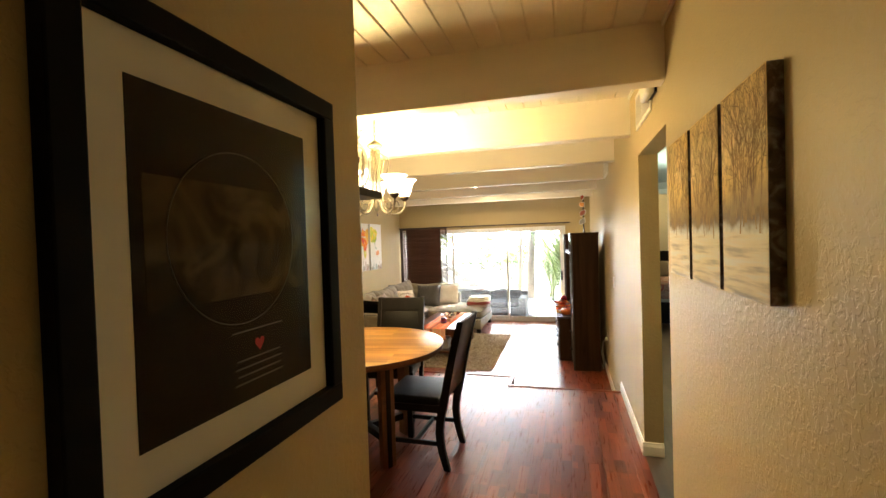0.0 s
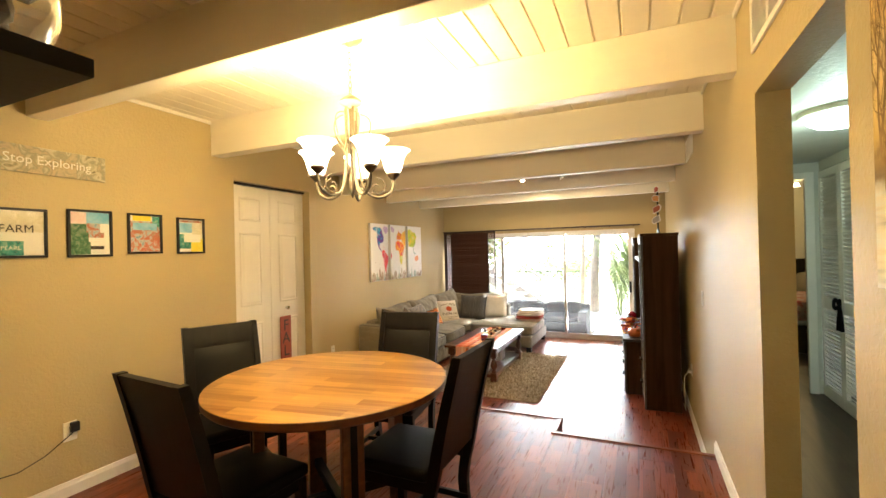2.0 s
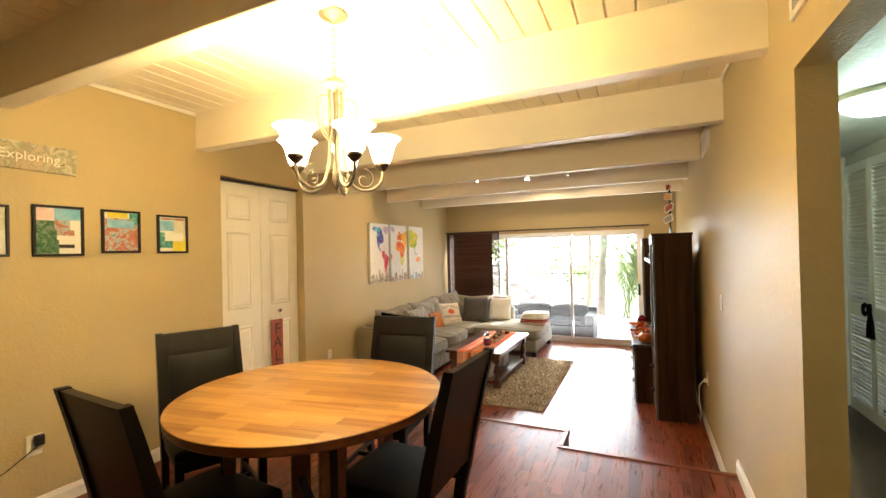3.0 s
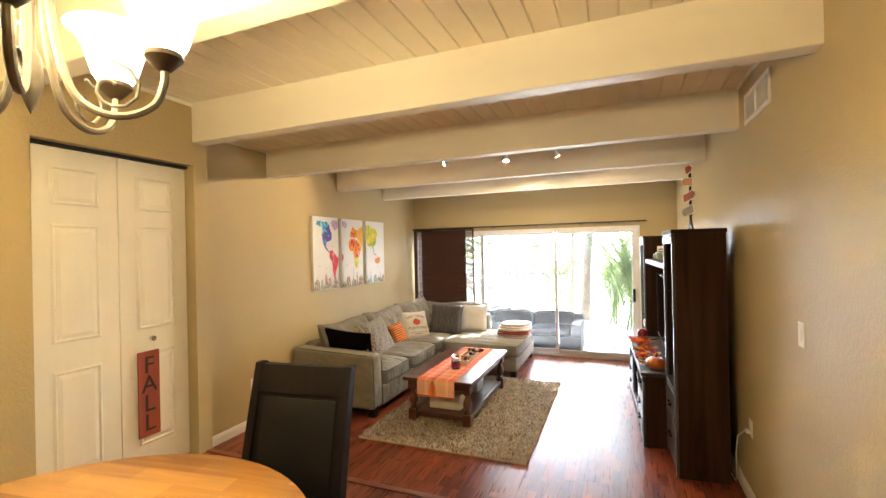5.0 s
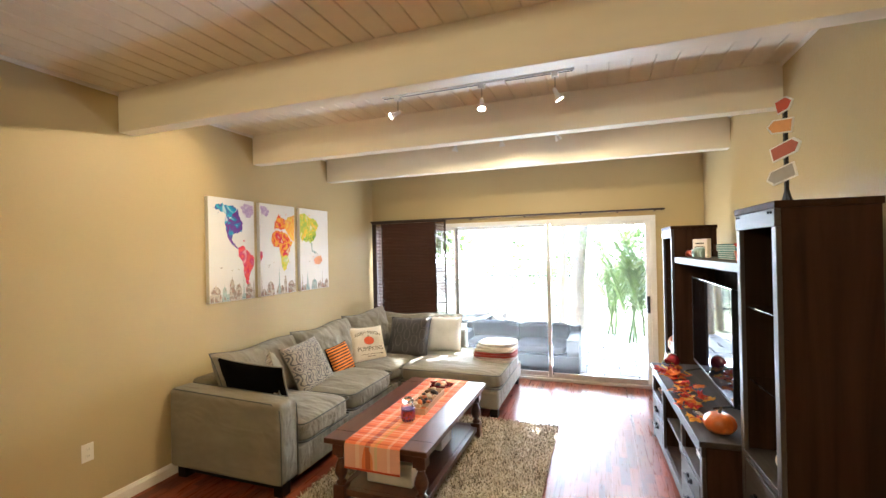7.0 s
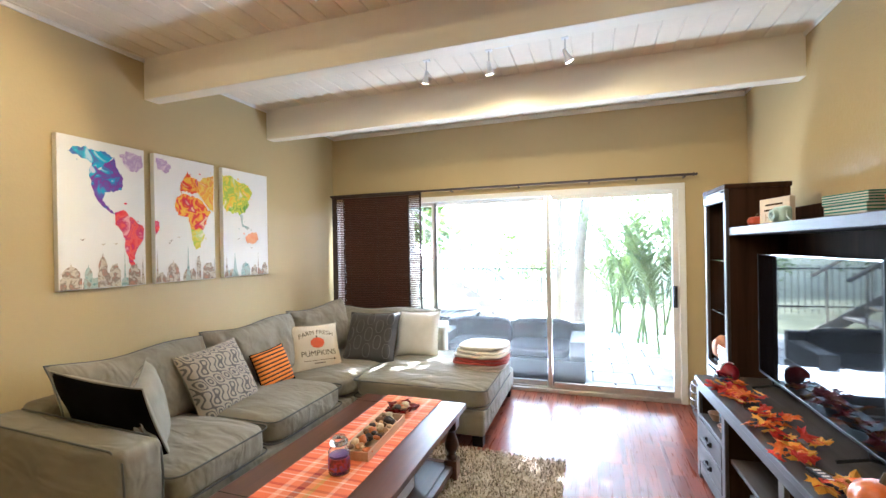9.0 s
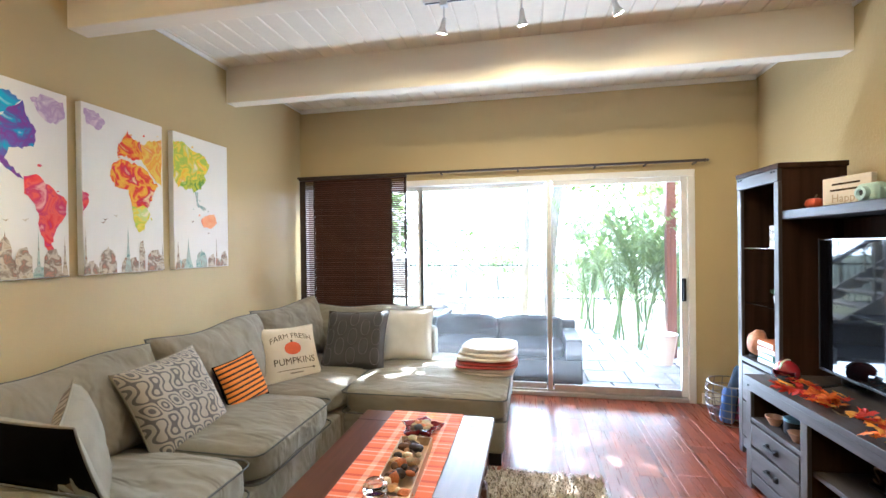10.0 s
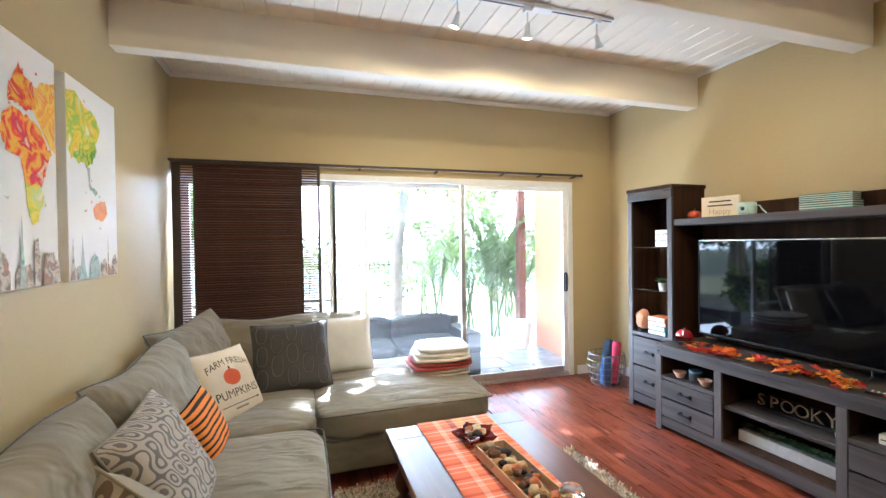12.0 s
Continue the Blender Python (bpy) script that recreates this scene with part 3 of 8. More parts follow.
def dining_chair(m):
    c = thing("dining_chair", m, "black wooden dining chair with padded leather seat and back", "chair", "chairs round the dining table")
    for sx in (-1, 1):
        bm = B()
        lo = None
        for i in range(17):
            y, z = chair_curve(i / 16)
            w, d = 0.034, 0.040 + 0.012 * math.sin(math.pi * i / 16)
            ring = [bm.verts.new((sx * 0.205 + a * w / 2, y + b * d / 2, z)) for a, b in ((-1, -1), (1, -1), (1, 1), (-1, 1))]
            if lo:
                for k in range(4):
                    bm.faces.new((lo[k], lo[(k + 1) % 4], ring[(k + 1) % 4], ring[k]))
            else:
                bm.faces.new(ring[::-1])
            lo = ring
        bm.faces.new(lo)
        part("rear_post", bm, black_wood, c, "", True)
        part("front_leg", box(B(), sx * 0.195 - 0.02, sx * 0.195 + 0.02, -0.215, -0.175, 0, 0.42, 0.004), black_wood, c)
        part("side_rail", box(B(), sx * 0.195 - 0.012, sx * 0.195 + 0.012, -0.176, 0.17, 0.37, 0.42, 0.003), black_wood, c)
        part("side_stretcher", box(B(), sx * 0.195 - 0.01, sx * 0.195 + 0.01, -0.176, 0.19, 0.15, 0.18, 0.003), black_wood, c)
    part("front_rail", box(B(), -0.176, 0.176, -0.207, -0.183, 0.36, 0.42, 0.003), black_wood, c)
    part("cross_stretcher", box(B(), -0.186, 0.186, -0.02, 0.0, 0.152, 0.178, 0.003), black_wood, c)
    bm = box(B(), -0.218, 0.218, -0.232, 0.175, 0.418, 0.475, 0.02, 4)
    for v in bm.verts:
        if v.co.z > 0.45:
            v.co.z += 0.016 * max(0, 1 - (v.co.x / 0.22) ** 2) * max(0, 1 - (v.co.y / 0.24) ** 2)
    part("seat", bm, black_leather, c, "black padded leather seat", True)

    def panel(s0, s1, half, front, back, mat, name, puff=0.0, label=""):
        bm = B()
        rows = []
        for i in range(11):
            y, z = chair_curve(s0 + (s1 - s0) * i / 10)
            ring = []
            for j in range(7):
                u = -1 + j / 3
                e = puff * (1 - u ** 4) * (1 - (2 * i / 10 - 1) ** 4)
                ring.append((bm.verts.new((u * half, y - front - e, z)), bm.verts.new((u * half, y + back, z))))
            rows.append(ring)
        for a, b in zip(rows, rows[1:]):
            for j in range(6):
                bm.faces.new((a[j][0], a[j + 1][0], b[j + 1][0], b[j][0]))
                bm.faces.new((a[j][1], b[j][1], b[j + 1][1], a[j + 1][1]))
            bm.faces.new((a[0][0], b[0][0], b[0][1], a[0][1]))
            bm.faces.new((a[6][0], a[6][1], b[6][1], b[6][0]))
        for r in (rows[0], rows[-1]):
            for j in range(6):
                bm.faces.new((r[j][0], r[j + 1][0], r[j + 1][1], r[j][1]))
        part(name, bm, mat, c, label, True)

    panel(0.885, 0.995, 0.19, 0.016, 0.016, black_wood, "top_rail")
    panel(0.48, 0.885, 0.188, 0.006, 0.014, black_wood, "back_panel")
    panel(0.52, 0.865, 0.165, 0.010, -0.008, black_leather, "back_pad", 0.016, "black padded leather back")
    return c


dining_table()
chair = dining_chair(pose(-0.458, 3.235, STEP, 0, 0, -91))
for x, y, a in ((-0.955, 3.875, 7), (-1.65, 3.22, 65), (-1.06, 2.695, 175)):
    copy_thing(chair, pose(x, y, STEP, 0, 0, a))


# ---- chandelier ----
def shade_material():
    m, n, l, b = nodes_of("lit_alabaster_glass")
    b.inputs["Base Color"].default_value = (0.9, 0.85, 0.72, 1)
    b.inputs["Roughness"].default_value = 0.4
    tc, ns = n.new("ShaderNodeTexCoord"), n.new("ShaderNodeTexNoise")
    ns.inputs["Scale"].default_value, ns.inputs["Distortion"].default_value = 14, 2.0
    l.new(tc.outputs["Object"], ns.inputs["Vector"])
    mr = n.new("ShaderNodeMapRange")
    mr.inputs["To Min"].default_value, mr.inputs["To Max"].default_value = 0.45, 0.95
    l.new(ns.outputs[0], mr.inputs["Value"])
    b.inputs["Emission Color"].default_value = (1.0, 0.85, 0.58, 1)
    l.new(mr.outputs[0], b.inputs["Emission Strength"])
    return m


shade_glow = shade_material()


def chandelier():
    cx, cy, zb = -0.765, 3.20, 2.03
    c = thing("chandelier", Matrix.Translation((cx, cy, CEIL)), "five-arm aged-silver chandelier with lit alabaster glass shades", "chandelier")
    z = lambda v: v - CEIL
    part("canopy", lathe(B(), [(0.0, 0.0), (0.066, 0.0), (0.068, -0.008), (0.055, -0.022), (0.022, -0.032), (0.012, -0.045), (0.0, -0.045)], 32), brushed_brass, c, "", True)
    links = 8
    top, bot = z(CEIL - 0.045), z(2.53)
    for i in range(links):
        zc = top + (bot - top) * (i + 0.5) / links
        pts = [(0.008 * math.cos(k * math.tau / 12), 0, zc + 0.019 * math.sin(k * math.tau / 12)) for k in range(13)]
        bm = tube(B(), pts, 0.0022, 5)
        if i % 2:
            bm = moved(bm, Matrix.Rotation(radians(90), 4, "Z"))
        part("chain_link", bm, brushed_brass, c, "", True)
    part("hub", lathe(B(), [(0.0, z(2.535)), (0.006, z(2.53)), (0.035, z(2.512)), (0.055, z(2.495)), (0.058, z(2.485)), (0.035, z(2.468)), (0.012, z(2.455)), (0.009, z(2.40)), (0.009, z(2.12)), (0.016, z(2.10)), (0.02, z(2.055)), (0.008, z(2.015)), (0.0, z(1.995))], 24), brushed_brass, c, "", True)
    for i in range(5):
        a = radians(41 + 72 * i)
        u = Vector((math.cos(a), math.sin(a), 0))
        at = lambda r, h: u * r + Vector((0, 0, z(h)))
        # the long rod from hub to arm, swinging down and out to the cup
        arm = [at(0.03, 2.46), at(0.028, 2.30), at(0.035, 2.16), at(0.06, 2.05), at(0.10, 2.01), at(0.15, 2.005), at(0.195, 2.03), at(0.212, 2.075), at(0.212, 2.105)]
        smooth = []
        for k in range(len(arm) - 1):
            p0, p1, p2, p3 = arm[max(0, k - 1)], arm[k], arm[k + 1], arm[min(len(arm) - 1, k + 2)]
            for s in range(4):
                q = s / 4
                smooth.append(0.5 * (2 * p1 + (p2 - p0) * q + (2 * p0 - 5 * p1 + 4 * p2 - p3) * q * q + (3 * p1 - p0 - 3 * p2 + p3) * q ** 3))
        smooth.append(arm[-1])
        am = part("arm", tube(B(), smooth, 0.0075, 8), brushed_brass, c, "", True)
        loop = [at(0.045 + 0.055 * math.sin(k * 0.36) * 1.0, 2.43 - 0.018 * k + 0.03 * math.sin(k * 0.5)) for k in range(10)]
        part("upper_scroll", tube(B(), loop, 0.0035, 6), brushed_brass, am, "", True)
        curl = [at(0.125 + (0.010 + 0.004 * k) * math.cos(k * 0.62 + 1), 2.055 + (0.010 + 0.004 * k) * math.sin(k * 0.62 + 1)) for k in range(12)]
        part("lower_scroll", tube(B(), curl, 0.0035, 6), brushed_brass, am, "", True)
        e = at(0.212, 0) - Vector((0, 0, z(0)))
        part("cup", lathe(B(), [(0.0, z(2.095)), (0.012, z(2.098)), (0.034, z(2.122)), (0.032, z(2.134)), (0.0, z(2.134))], 20, (e.x, e.y, 0)), bronze, am, "dark bronze cup", True)
        prof = [(0.031, 2.130), (0.043, 2.150), (0.052, 2.18), (0.060, 2.21), (0.073, 2.235), (0.092, 2.25)]
        sh = [(r, z(h)) for r, h in prof] + [(r - 0.004, z(h) + 0.003) for r, h in prof[::-1]]
        g = part("shade", lathe(B(), sh, 28, (e.x, e.y, 0)), shade_glow, am, "glowing frosted glass bell shade", True)
        g.visible_shadow = False
        lamp("chandelier_bulb", "POINT", (cx + e.x, cy + e.y, 2.20), CHANDELIER, WARM, 0.035)
        lamp("chandelier_upglow", "SPOT", (cx + e.x, cy + e.y, 2.215), CHANDELIER_UP, WARM, 0.03, (cx + e.x + 0.001, cy + e.y, 2.8), cone=125)


chandelier()


# ---- closet door, notice and wall things of the dining end ----
def panel_leaf(parent, y0, y1):
    x = -2.68
    lw = y1 - y0
    leaf = part("door_leaf", box(B(), x - 0.032, x, y0, y1, STEP + 0.012, 2.352, 0.003), door_white, parent, "white moulded door leaf")
    for z0, z1 in ((2.03, 2.25), (1.255, 1.925), (0.50, 1.10)):
        bm = B()
        a, b = y0 + 0.105, y1 - 0.105
        ring = []
        for d, o in ((0, 0.0015), (0.012, 0.009), (0.022, 0.002), (0.045, 0.008)):
            ring.append([bm.verts.new((x + o, yy, zz)) for yy, zz in ((a + d, z0 + d), (b - d, z0 + d), (b - d, z1 - d), (a + d, z1 - d))])
        base = [bm.verts.new((x - 0.004, yy, zz)) for yy, zz in ((a, z0), (b, z0), (b, z1), (a, z1))]
        ring.insert(0, base)
        for p, q in zip(ring, ring[1:]):
            for k in range(4):
                bm.faces.new((p[k], p[(k + 1) % 4], q[(k + 1) % 4], q[k]))
        bm.faces.new(ring[-1])
        part("raised_panel", bm, door_white, leaf)
    return leaf


def closet_door():
    d = tagged(new("door_1"), "white six-panel bifold closet door with a chrome knob", kind="structure")
    panel_leaf(d, 4.05, 4.508)
    leaf = panel_leaf(d, 4.512, 4.968)
    part("knob", moved(lathe(B(), [(0.0, 0.0), (0.012, 0.0), (0.009, 0.012), (0.019, 0.022), (0.017, 0.034), (0.0, 0.038)], 20), Matrix.Translation((-2.68, 4.70, 1.19)) @ Matrix.Rotation(radians(90), 4, "Y")), chrome, leaf, "round chrome knob", True)
    part("track", box(B(), -2.70, -2.66, 4.045, 4.975, 2.356, 2.373), plastic_black, d, "dark door track")


closet_door()
red_plank = wood_material("red_plank", (0.24, 0.045, 0.022), (0.36, 0.075, 0.04), 0.6, axis=1)
ink = material("ink", (0.03, 0.02, 0.018), 0.7, var=0.1)


def fall_sign():
    s = thing("hanging_sign", on_west(4.672, 0.84, -2.669), "narrow rust-red wooden sign lettered FALL hanging from a door knob", "sign")
    part("board", box(B(), -0.07, 0.07, -0.285, 0.27, 0.0, 0.010, 0.002), red_plank, s)
    for i, ch in enumerate("FALL"):
        part("letter", moved(letters(ch, 0.155, 0.001), Matrix.Translation((0.0, 0.175 - 0.125 * i, 0.0115))), ink, s, "dark painted letter")
    for sx in (-1, 1):
        part("string", tube(B(), [(sx * 0.045, 0.27, 0.005), (0.028, 0.345, 0.012)], 0.0012, 5), paper_white, s)


fall_sign()


def flyer_frame(y0, y1, z0, z1, sheets):
    w, h = y1 - y0, z1 - z0
    f = thing("picture_frame", on_west((y0 + y1) / 2, (z0 + z1) / 2, XD), "small black frame holding a colourful travel leaflet collage", "picture frame", "row of framed leaflets")
    picture_frame(f, w, h, 0.014, 0.02, plastic_black)
    part("backing", box(B(), -w / 2 + 0.013, w / 2 - 0.013, -h / 2 + 0.013, h / 2 - 0.013, 0.001, 0.006), paper_white, f)
    iw, ih = w - 0.03, h - 0.03
    for k, (a, b, c, d, mat) in enumerate(sheets):
        part("leaflet", box(B(), -iw / 2 + a * iw, -iw / 2 + b * iw, -ih / 2 + c * ih, -ih / 2 + d * ih, 0.0062, 0.0072 + 0.0004 * k), mat, f)
    a, b = w / 2 - 0.013, h / 2 - 0.013
    pane("glass", [(-a, -b, 0.0135), (a, -b, 0.0135), (a, b, 0.0135), (-a, b, 0.0135)], f)
    return f


teal = wash_material("teal_print", [(0.02, 0.12, 0.12), (0.05, 0.32, 0.28), (0.35, 0.5, 0.4)], 40)
photo = wash_material("photo_print", [(0.10, 0.25, 0.40), (0.45, 0.5, 0.5), (0.5, 0.12, 0.06), (0.35, 0.3, 0.22)], 30)
sky_print = wash_material("sky_print", [(0.10, 0.38, 0.6), (0.4, 0.62, 0.75)], 12)
yellow_print = wash_material("yellow_print", [(0.75, 0.6, 0.03), (0.8, 0.7, 0.1)], 20)
cream_print = wash_material("cream_print", [(0.6, 0.55, 0.4), (0.75, 0.7, 0.6)], 30)
green_print = wash_material("green_print", [(0.02, 0.09, 0.04), (0.08, 0.2, 0.1), (0.3, 0.34, 0.25)], 40)
pink_print = wash_material("pink_print", [(0.75, 0.5, 0.5), (0.8, 0.7, 0.68)], 20)
words = flyer_frame(2.50, 2.735, 1.735, 2.015, [(0, 1, 0.52, 1, cream_print), (0, 0.55, 0, 0.32, teal), (0.6, 1, 0, 0.3, paper_white)])
part("lettering", moved(letters("FARM", 0.062, 0.0004), Matrix.Translation((-0.02, 0.022, 0.0095))), ink, words, "dark printed word")
part("lettering", moved(letters("PEARL", 0.032, 0.0004), Matrix.Translation((-0.045, -0.085, 0.0095))), paper_white, words, "pale printed word")
flyer_frame(2.833, 3.079, 1.735, 2.03, [(0, 0.4, 0.72, 1, pink_print), (0.4, 1, 0.74, 1, sky_print), (0, 0.45, 0.3, 0.72, green_print), (0.4, 0.75, 0.52, 0.74, photo), (0, 0.5, 0, 0.3, green_print), (0.45, 0.85, 0.4, 0.52, photo), (0.5, 0.85, 0.12, 0.2, ink)])
flyer_frame(3.175, 3.407, 1.75, 2.028, [(0, 1, 0.3, 0.85, photo), (0.1, 0.7, 0.86, 1, yellow_print), (0.75, 1, 0.7, 1, teal), (0, 1, 0, 0.3, photo), (0.1, 0.9, 0.6, 0.8, sky_print)])
flyer_frame(3.521, 3.745, 1.745, 2.018, [(0, 0.55, 0.6, 0.9, sky_print), (0.55, 1, 0.35, 1, cream_print), (0.05, 0.95, 0.92, 0.98, photo), (0, 0.5, 0.1, 0.55, teal), (0.5, 1, 0, 0.4, yellow_print), (0.2, 0.9, 0.3, 0.55, paper_white)])
old_board = wash_material("weathered_sign_paint", [(0.20, 0.18, 0.11), (0.55, 0.50, 0.36), (0.30, 0.29, 0.20), (0.50, 0.40, 0.26), (0.26, 0.24, 0.17)], 16, 0.8)


def exploring_sign():
    s = thing("wall_sign", on_west(2.66, 2.295, XD), "weathered green-grey wooden sign lettered Never Stop Exploring", "sign")
    part("board", moved(box(B(), -0.385, 0.385, -0.078, 0.078, 0.0, 0.016, 0.004), Matrix.Rotation(radians(-0.5), 4, "Z")), old_board, s)
    for word, dx in (("Never", -0.235), ("Stop", -0.055), ("Exploring", 0.165)):
        part("lettering", moved(letters(word, 0.072, 0.0008), Matrix.Translation((dx, -0.002, 0.0172)) @ Matrix.Rotation(radians(-0.5), 4, "Z")), paper_white, s, "pale hand-painted word")


exploring_sign()


def outlet_plate(name, m, kind, label):
    o = thing(name, m, label, "wall plate")
    part("plate", box(B(), -0.036, 0.036, -0.058, 0.058, 0, 0.006, 0.003), plastic_white, o)
    if kind == "switch":
        part("rocker", box(B(), -0.016, 0.016, -0.033, 0.033, 0.006, 0.010, 0.002), plastic_white, o)
    else:
        for s in (-0.022, 0.022):
            sk = part("socket", box(B(), -0.016, 0.016, s - 0.015, s + 0.015, 0.006, 0.009, 0.002), plastic_white, o)
            for k in (-0.006, 0.006):
                part("slot", box(B(), k - 0.0012, k + 0.0012, s - 0.004, s + 0.006, 0.0088, 0.0094), plastic_black, sk)
    return o


outlet_plate("power_outlet", on_west(2.83, 0.685, XD), "outlet", "white double power outlet on a beige wall")
outlet_plate("power_outlet", on_west(6.09, 0.425, XL), "outlet", "white double power outlet on a beige wall")
outlet_plate("power_outlet", on_east(6.18, 0.51), "outlet", "white power outlet with a white cord plugged in")
outlet_plate("light_switch", on_east(5.27, 1.30), "switch", "white rocker light switch on a beige wall")
plug = thing("power_plug", on_west(2.845, 0.71, XD), "black plug with a thin cord running along the wall", "plug")
part("body", box(B(), -0.022, 0.022, -0.028, 0.03, 0.0095, 0.04, 0.006), plastic_black, plug)
part("cord", tube(B(), [(0, -0.02, 0.03), (-0.05, -0.06, 0.02), (-0.14, -0.12, 0.012), (-0.26, -0.16, 0.01), (-0.40, -0.15, 0.01), (-0.60, -0.30, 0.01), (-0.62, -0.40, 0.02)], 0.003, 6), plastic_black, plug)
tvcord = thing("extension_lead", Matrix.Identity(4), "white power cord looping from a wall outlet", "cord")
part("cord", tube(B(), [(XR - 0.02, 6.18, 0.49), (XR - 0.035, 6.20, 0.48), (XR - 0.06, 6.26, 0.42), (XR - 0.06, 6.32, 0.28), (XR - 0.05, 6.36, 0.12), (XR - 0.04, 6.45, 0.02), (XR - 0.04, 6.7, 0.008)], 0.004, 6), plastic_white, tvcord)
part("plug", box(B(), XR - 0.035, XR - 0.008, 6.165, 6.195, 0.475, 0.505, 0.004), plastic_white, tvcord)


def air_vent(y0, y1, z0, z1):
    w, h = y1 - y0, z1 - z0
    v = thing("air_vent", on_east((y0 + y1) / 2, (z0 + z1) / 2), "cream-painted metal air vent grille high on the wall", "vent", "wall vents")
    picture_frame(v, w, h, 0.026, 0.012, trim_white)
    part("backing", box(B(), -w / 2 + 0.02, w / 2 - 0.02, -h / 2 + 0.02, h / 2 - 0.02, 0.0005, 0.002), plastic_black, v)
    n = int((w - 0.05) / 0.02)
    sl = moved(box(B(), -0.001, 0.001, -h / 2 + 0.026, h / 2 - 0.026, -0.005, 0.005), Matrix.Rotation(radians(35), 4, "Y"))
    me = finish("slat", sl, trim_white)
    for i in range(n):
        piece("slat", me, v, Matrix.Translation((-w / 2 + 0.03 + 0.02 * i, 0, 0.007)))
    part("bar", box(B(), -0.012, 0.012, -h / 2 + 0.026, h / 2 - 0.026, 0.009, 0.013, 0.002), trim_white, v)


air_vent(2.99, 3.50, 2.49, 2.715)
air_vent(5.63, 6.135, 2.505, 2.70)
alarm = thing("door_chime", on_east(2.93, 2.60), "cream plastic door chime box with dark base", "chime")
part("cover", box(B(), -0.10, 0.10, -0.065, 0.10, 0.012, 0.06, 0.022, 4), plastic_white, alarm, "", True)
part("base", box(B(), -0.085, 0.085, -0.055, 0.09, 0.0, 0.014, 0.003), plastic_black, alarm)


# ---- entry: framed print, tree triptych, shelf with jar ----
brown_print = material("brown_print", (0.020, 0.010, 0.004), 0.7, var=0.2, scale=7)
canvas_reflection = wash_material("canvas_reflection", [(0.010, 0.006, 0.003), (0.04, 0.024, 0.010), (0.10, 0.065, 0.028), (0.035, 0.022, 0.01)], 9)
mat_white = material("mat_white", (0.88, 0.83, 0.74), 0.9, var=0.02, scale=9)
for ink in (brown_print, canvas_reflection):
    ink.node_tree.nodes["Principled BSDF"].inputs["Specular IOR Level"].default_value = 0.05
faded_ink = material("faded_ink", (0.16, 0.13, 0.09), 0.8, var=0.2)
red_ink = material("red_ink", (0.55, 0.03, 0.02), 0.6, var=0.1)


def entry_print():
    w, h = 0.632, 0.742
    f = thing("framed_print", on_west(0.992, 1.777, -0.05), "large black-framed dark brown print with white mat behind glass", "picture frame")
    picture_frame(f, w, h, 0.043, 0.03, frame_black)
    part("mat_board", box(B(), -w / 2 + 0.042, w / 2 - 0.042, -h / 2 + 0.042, h / 2 - 0.042, 0.001, 0.008), mat_white, f, "white mat")
    iw, ih = 0.210, 0.264
    pr = part("print", box(B(), -iw, iw, -ih, ih, 0.008, 0.0092), brown_print, f, "dark brown sheet")
    # painted reflection of the tree canvases that hang on the opposite wall
    part("photo_strip", box(B(), -iw + 0.02, iw - 0.02, -0.07, 0.13, 0.0094, 0.0098), canvas_reflection, pr)
    part("circle_line", moved(tube(B(), [(0.155 * math.cos(k * math.tau / 48), 0.155 * math.sin(k * math.tau / 48), 0) for k in range(49)], 0.0009, 4), Matrix.Translation((0, 0.035, 0.0105))), faded_ink, pr)
    part("heart", prism(B(), [(0, -0.013), (0.012, 0.001), (0.012, 0.009), (0.006, 0.012), (0, 0.007), (-0.006, 0.012), (-0.012, 0.009), (-0.012, 0.001)], 0.0006, Matrix.Translation((0.04, -0.165, 0.0095))), red_ink, pr)
    for i, (hw, yy) in enumerate(((0.07, -0.135), (0.06, -0.188), (0.066, -0.202), (0.06, -0.216), (0.066, -0.230))):
        part("text_line", box(B(), 0.04 - hw, 0.04 + hw, yy - 0.0014, yy + 0.0014, 0.0095, 0.0099), faded_ink, pr)
    a, b = w / 2 - 0.042, h / 2 - 0.042
    pane("glass", [(-a, -b, 0.017), (a, -b, 0.017), (a, b, 0.017), (-a, b, 0.017)], f, "", picture_glass)


entry_print()


